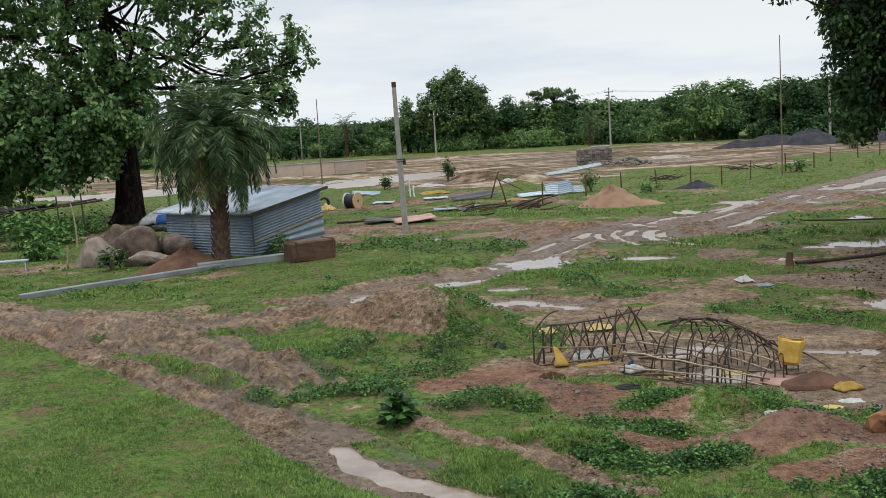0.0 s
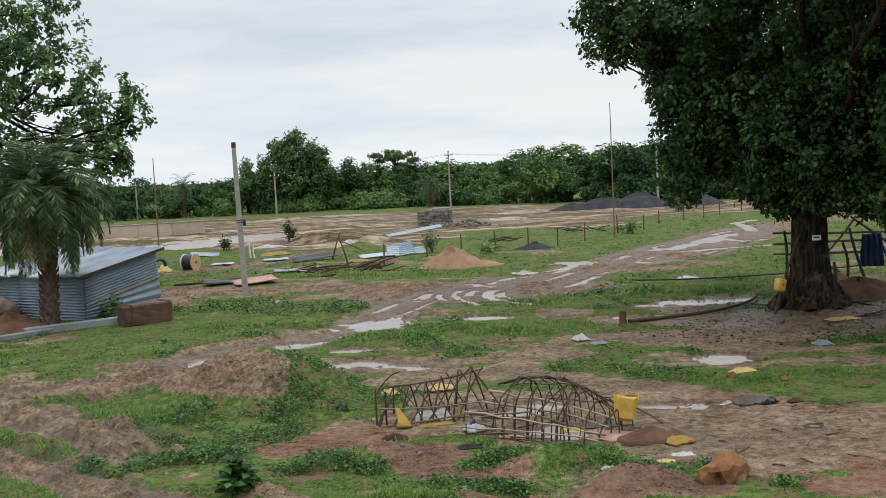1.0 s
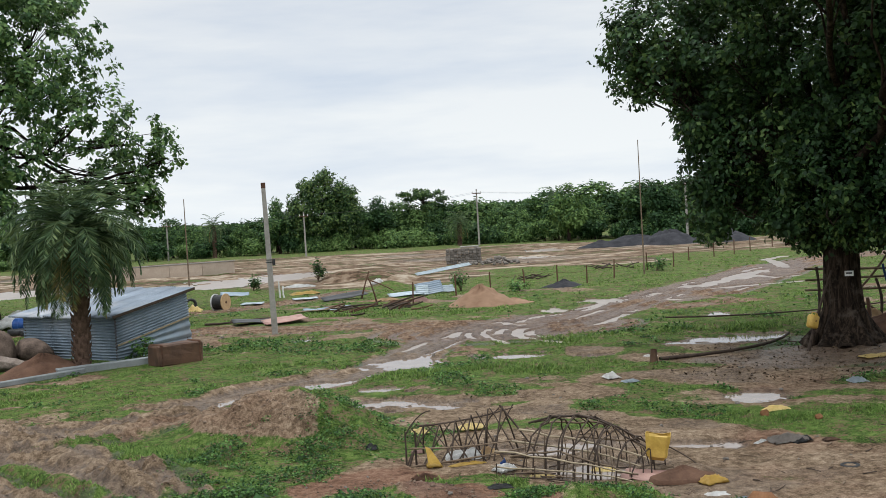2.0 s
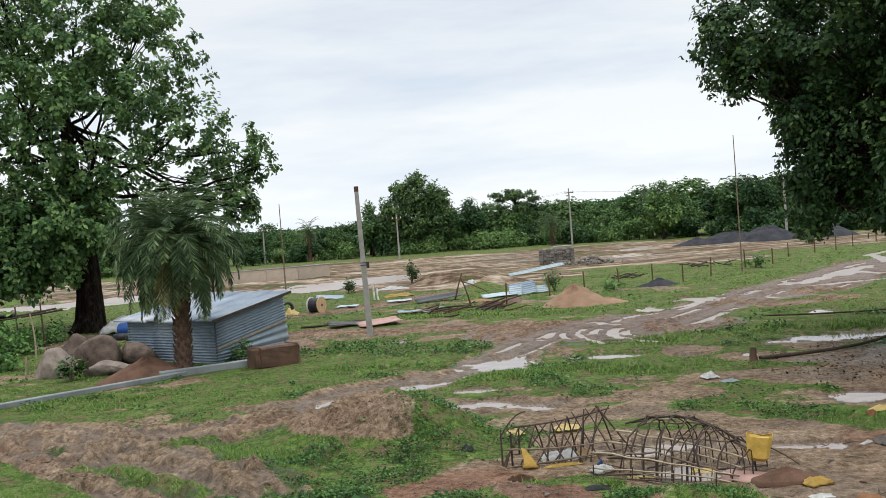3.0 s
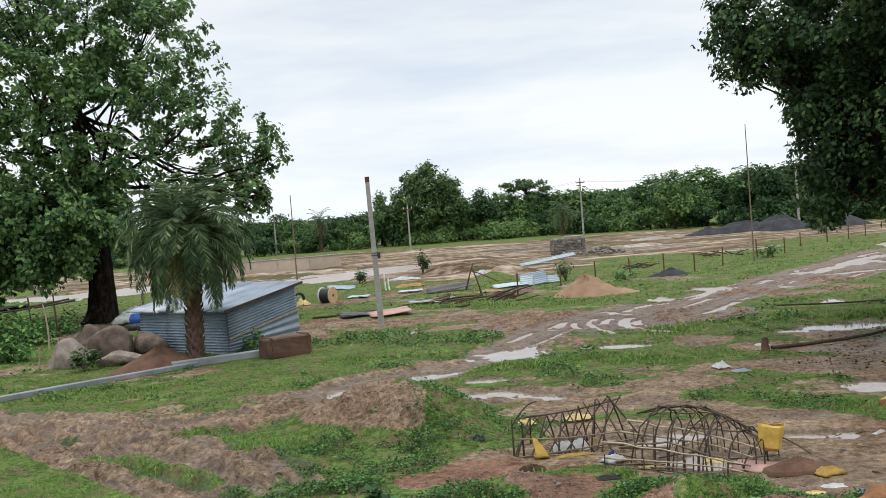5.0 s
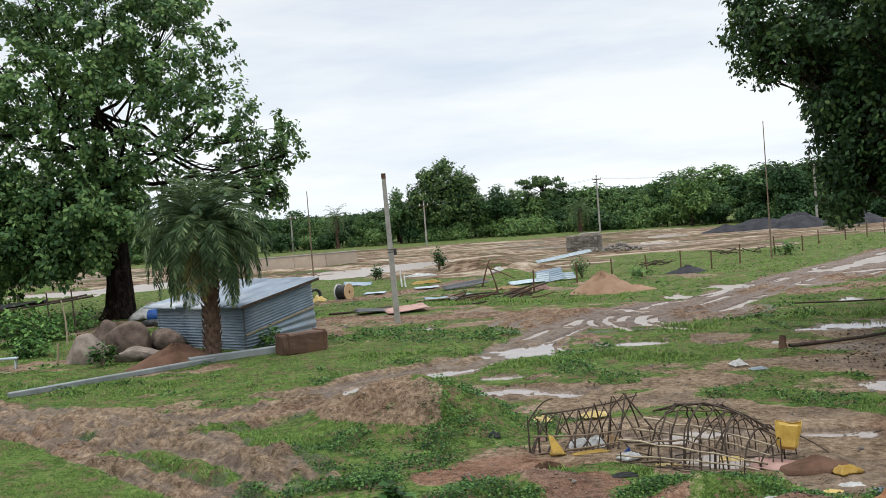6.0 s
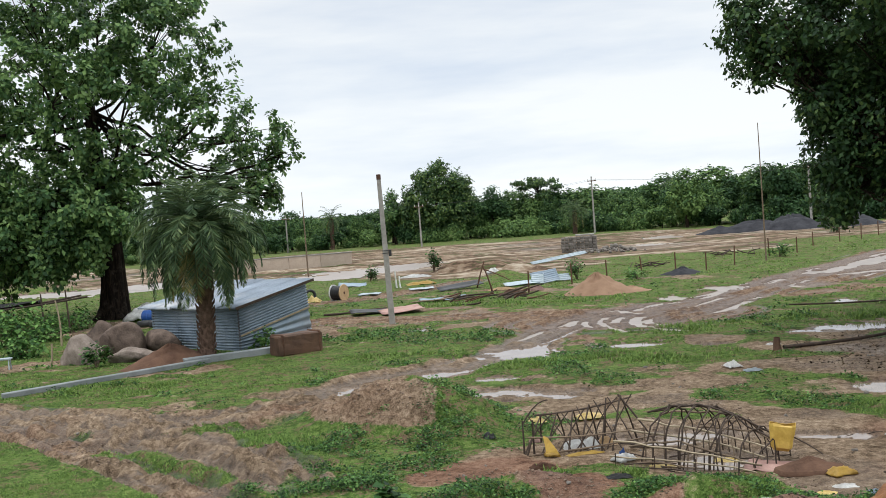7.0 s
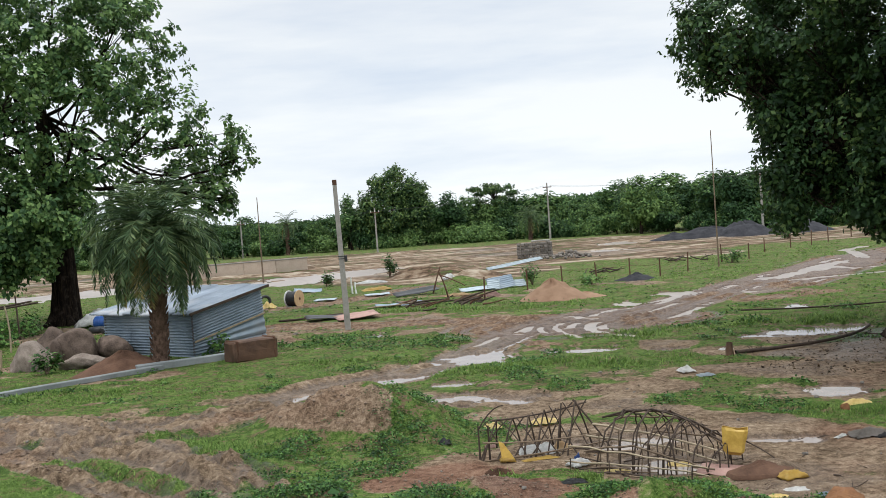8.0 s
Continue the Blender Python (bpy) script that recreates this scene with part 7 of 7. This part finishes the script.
# loose sticks between the two frames
for k in range(16):
    x, y, a = rng.uniform(2.3, 4.6), rng.uniform(17.4, 20.0), rng.normal() * 0.5 - 0.5
    stick_thing("loose_stick", (x, y, 0.03), (x + 0.9 * math.cos(a), y + 0.9 * math.sin(a), rng.uniform(0.03, 0.12)), 0.014, "thin stick fallen from the hut frame", STICK if k % 2 else STICK_DARK, "stick", "loose sticks")
jerrycan((5.1, 17.85, 0.22 + height_at(5.1, 17.85)), -18, (0, 6), "yellow cut jerrycan hung on the hut frame", 1.3, cut=True)
stick_thing("guy_stick", (5.0, 18.1, 0.62), (5.62, 17.35, 0.0), 0.014, "slanting stick propping the hut frame", STICK_DARK)
for k, (x, y) in enumerate(((4.8, 17.7), (4.95, 17.65), (5.08, 17.9))):
    stick_thing("can_stake", (x, y, -0.05), (x + 0.02, y + 0.1, 0.42), 0.013, "thin stake beneath the hanging can", STICK_DARK)
scrap("pink_board", 4.85, 17.55, 0.42, 0.3, "dull pink board lying under the hut frame", REDSHEET, -25, (2, 2), 0.05, False, "")
draped("yellow_can_scrap", 5.72, 16.85, 0.24, 0.17, 0.18, "crushed yellow plastic can on bare soil", "plastic", YELLOW, 20, 31)
draped("yellow_can_scrap", 1.42, 19.35, 0.14, 0.12, 0.16, "crushed yellow plastic can beside the tent frame", "plastic", YELLOW, 0, 32)
bm = bmesh.new()
vs = [bm.verts.new(p) for p in ((-0.10, 0, 0.02), (0.14, -0.08, 0.0), (0.07, -0.05, 0.14), (-0.05, 0.04, 0.34), (-0.13, 0.06, 0.38), (-0.11, 0.02, 0.18))]
bm.faces.new(vs)
bmesh.ops.triangulate(bm, faces=bm.faces[:])
bmesh.ops.solidify(bm, geom=bm.faces[:], thickness=0.012)
flap = tagged(part("yellow_flap", bm, YELLOW, None), "upright torn yellow plastic flap at the tent frame", "plastic")
flap.matrix_world = pose(1.42, 19.3, height_at(1.42, 19.3), 0, 0, 10)
draped("yellow_flat_can", 1.38, 22.2, 0.17, 0.16, 0.14, "flattened pale yellow can on soil", "plastic", YELLOW_FADED, 10, 33, z=0.05)
draped("yellow_flat_can", 2.5, 22.3, 0.30, 0.18, 0.14, "flattened pale yellow can behind the tent frame", "plastic", YELLOW_FADED, 6, 34, z=0.05)
draped("yellow_strip", 2.02, 19.3, 0.34, 0.07, 0.08, "strip of yellow plastic under the tent frame", "plastic", YELLOW, 12, 35)
draped("pink_disc", 1.22, 20.6, 0.13, 0.12, 0.10, "pale pink plastic scrap beside the tent frame", "plastic", REDSHEET, 0, 36)
draped("white_bag", 2.05, 19.9, 0.36, 0.26, 0.26, "crumpled white plastic bag inside the tent frame", "bag", WHITE_RAG, 0, 37)
draped("white_bag", 2.62, 18.65, 0.20, 0.16, 0.20, "crumpled white and blue bag in the weeds", "bag", WHITE_RAG, 30, 38)
draped("blue_scrap", 2.60, 18.75, 0.07, 0.06, 0.22, "scrap of blue plastic on a white bag", "plastic", BLUE, 0, 39)
draped("brown_cloth", 2.5, 20.0, 0.20, 0.15, 0.24, "brown cloth inside the tent frame", "cloth", PLY, 0, 40)
draped("pale_board", 3.15, 18.25, 0.26, 0.11, 0.07, "pale yellow board scrap by the hut frame", "board", YELLOW_FADED, -8, 41)
draped("pale_board", 4.35, 18.6, 0.26, 0.16, 0.10, "pale yellow plastic inside the hut frame", "plastic", YELLOW_FADED, -20, 42)
draped("white_scrap", 5.55, 16.2, 0.18, 0.09, 0.07, "white plastic scrap on muddy soil", "plastic", WHITE_RAG, 0, 43)
draped("white_scrap", 5.95, 15.75, 0.20, 0.10, 0.06, "pale grey scrap on muddy soil", "plastic", ZINC, 0, 44)
draped("white_scrap", 5.2, 16.0, 0.16, 0.08, 0.06, "pale tan scrap on muddy soil", "plastic", YELLOW_FADED, 0, 45)
draped("dark_rag", 2.35, 17.6, 0.22, 0.08, 0.10, "dark purple rag on red soil", "rag", BLACK, 0, 46)
draped("dark_rag", 1.2, 18.5, 0.22, 0.12, 0.16, "dark rag half buried in soil", "rag", RUST, 0, 47)
draped("dark_rag", 0.35, 20.9, 0.12, 0.1, 0.16, "dark blue-black rag in weeds", "rag", BLACK, 0, 48)
draped("white_scrap", 4.05, 15.0, 0.14, 0.08, 0.07, "white scrap on a wet patch", "plastic", WHITE_RAG, 0, 49)
# open ground towards the old tree
draped("yellow_can_scrap", 8.95, 22.1, 0.28, 0.14, 0.15, "pale yellow plastic can lying in grass", "plastic", YELLOW_FADED, 15, 51)
lump("orange_can", 8.5, 21.6, (0.18, 0.17, 0.15), "small orange plastic pot lying in grass", "pot", LATERITE, 0, 52, 0.08, 0.0, "", 3)
lump("orange_can", 9.35, 20.9, (0.16, 0.14, 0.10), "small orange plastic scrap in grass", "pot", LATERITE, 0, 53, 0.15, 0.0, "", 3)
draped("grey_rag", 8.0, 19.3, 0.34, 0.18, 0.22, "torn grey and white rag on bare soil", "rag", STONE, 10, 54)
draped("dark_rag", 8.25, 19.25, 0.24, 0.12, 0.16, "dark strip of rag on bare soil", "rag", BLACK, 30, 55)
draped("white_scrap", 7.55, 19.45, 0.18, 0.05, 0.06, "white strip of plastic on bare soil", "plastic", WHITE_RAG, 40, 56)
draped("brown_scrap", 8.75, 19.1, 0.15, 0.1, 0.08, "brown bark piece on bare soil", "bark", TIMBER, 0, 57)
tyre(8.2, 17.2, 0.16, 0.03, "flat black rubber ring on bare soil", 0, True, -0.01)
draped("white_bag", 6.75, 27.5, 0.20, 0.24, 0.18, "crumpled white plastic bag in grass", "bag", WHITE_RAG, 10, 58)
draped("blue_scrap", 7.1, 26.9, 0.22, 0.14, 0.10, "pale turquoise plastic scrap in grass", "plastic", PALE_BLUE, 10, 59)
draped("white_bag", 8.9, 31.2, 0.2, 0.2, 0.1, "pale plastic litter near the long pole", "bag", WHITE_RAG, 10, 60)
draped("green_scrap", 12.0, 24.6, 0.22, 0.18, 0.18, "pale green plastic scrap on soil", "plastic", PALE_BLUE, 0, 61)
for k in range(34):   # twigs and leaf litter on the bare soil
    x, y, a, L = rng.uniform(6.2, 10.2), rng.uniform(15.2, 20.4), rng.random() * 6.28, rng.uniform(0.12, 0.5)
    stick_thing("twig", (x, y, 0.01), (x + L * math.cos(a), y + L * math.sin(a), 0.03), rng.uniform(0.006, 0.014), "small dark twig on bare soil", STICK_DARK if k % 3 else STICK, "twig", "twigs")
for k in range(120):
    az, r = math.radians(rng.uniform(-26, 34)), 1 / rng.uniform(1 / 45, 1 / 13.5)
    x, y = r * math.sin(az), r * math.cos(az)
    s = rng.uniform(0.03, 0.09) * max(1.0, r / 22)
    if lay(np.array([x]), np.array([y]))[1][0] < 0.5:
        continue
    lump("pebble", x, y, (s * 1.3, s, s * 0.7), "small pale stone on muddy ground", "stone", STONE, rng.random() * 360, k, 0.45, 0.25, "loose stones", 2, 0.6)
stick_thing("rail_pole", (11.9, 39.5, 0.16), (22.5, 38.2, 0.5), 0.035, "long thin dark rail lying across the grass", STICK_DARK, "rail", bend=0.008)
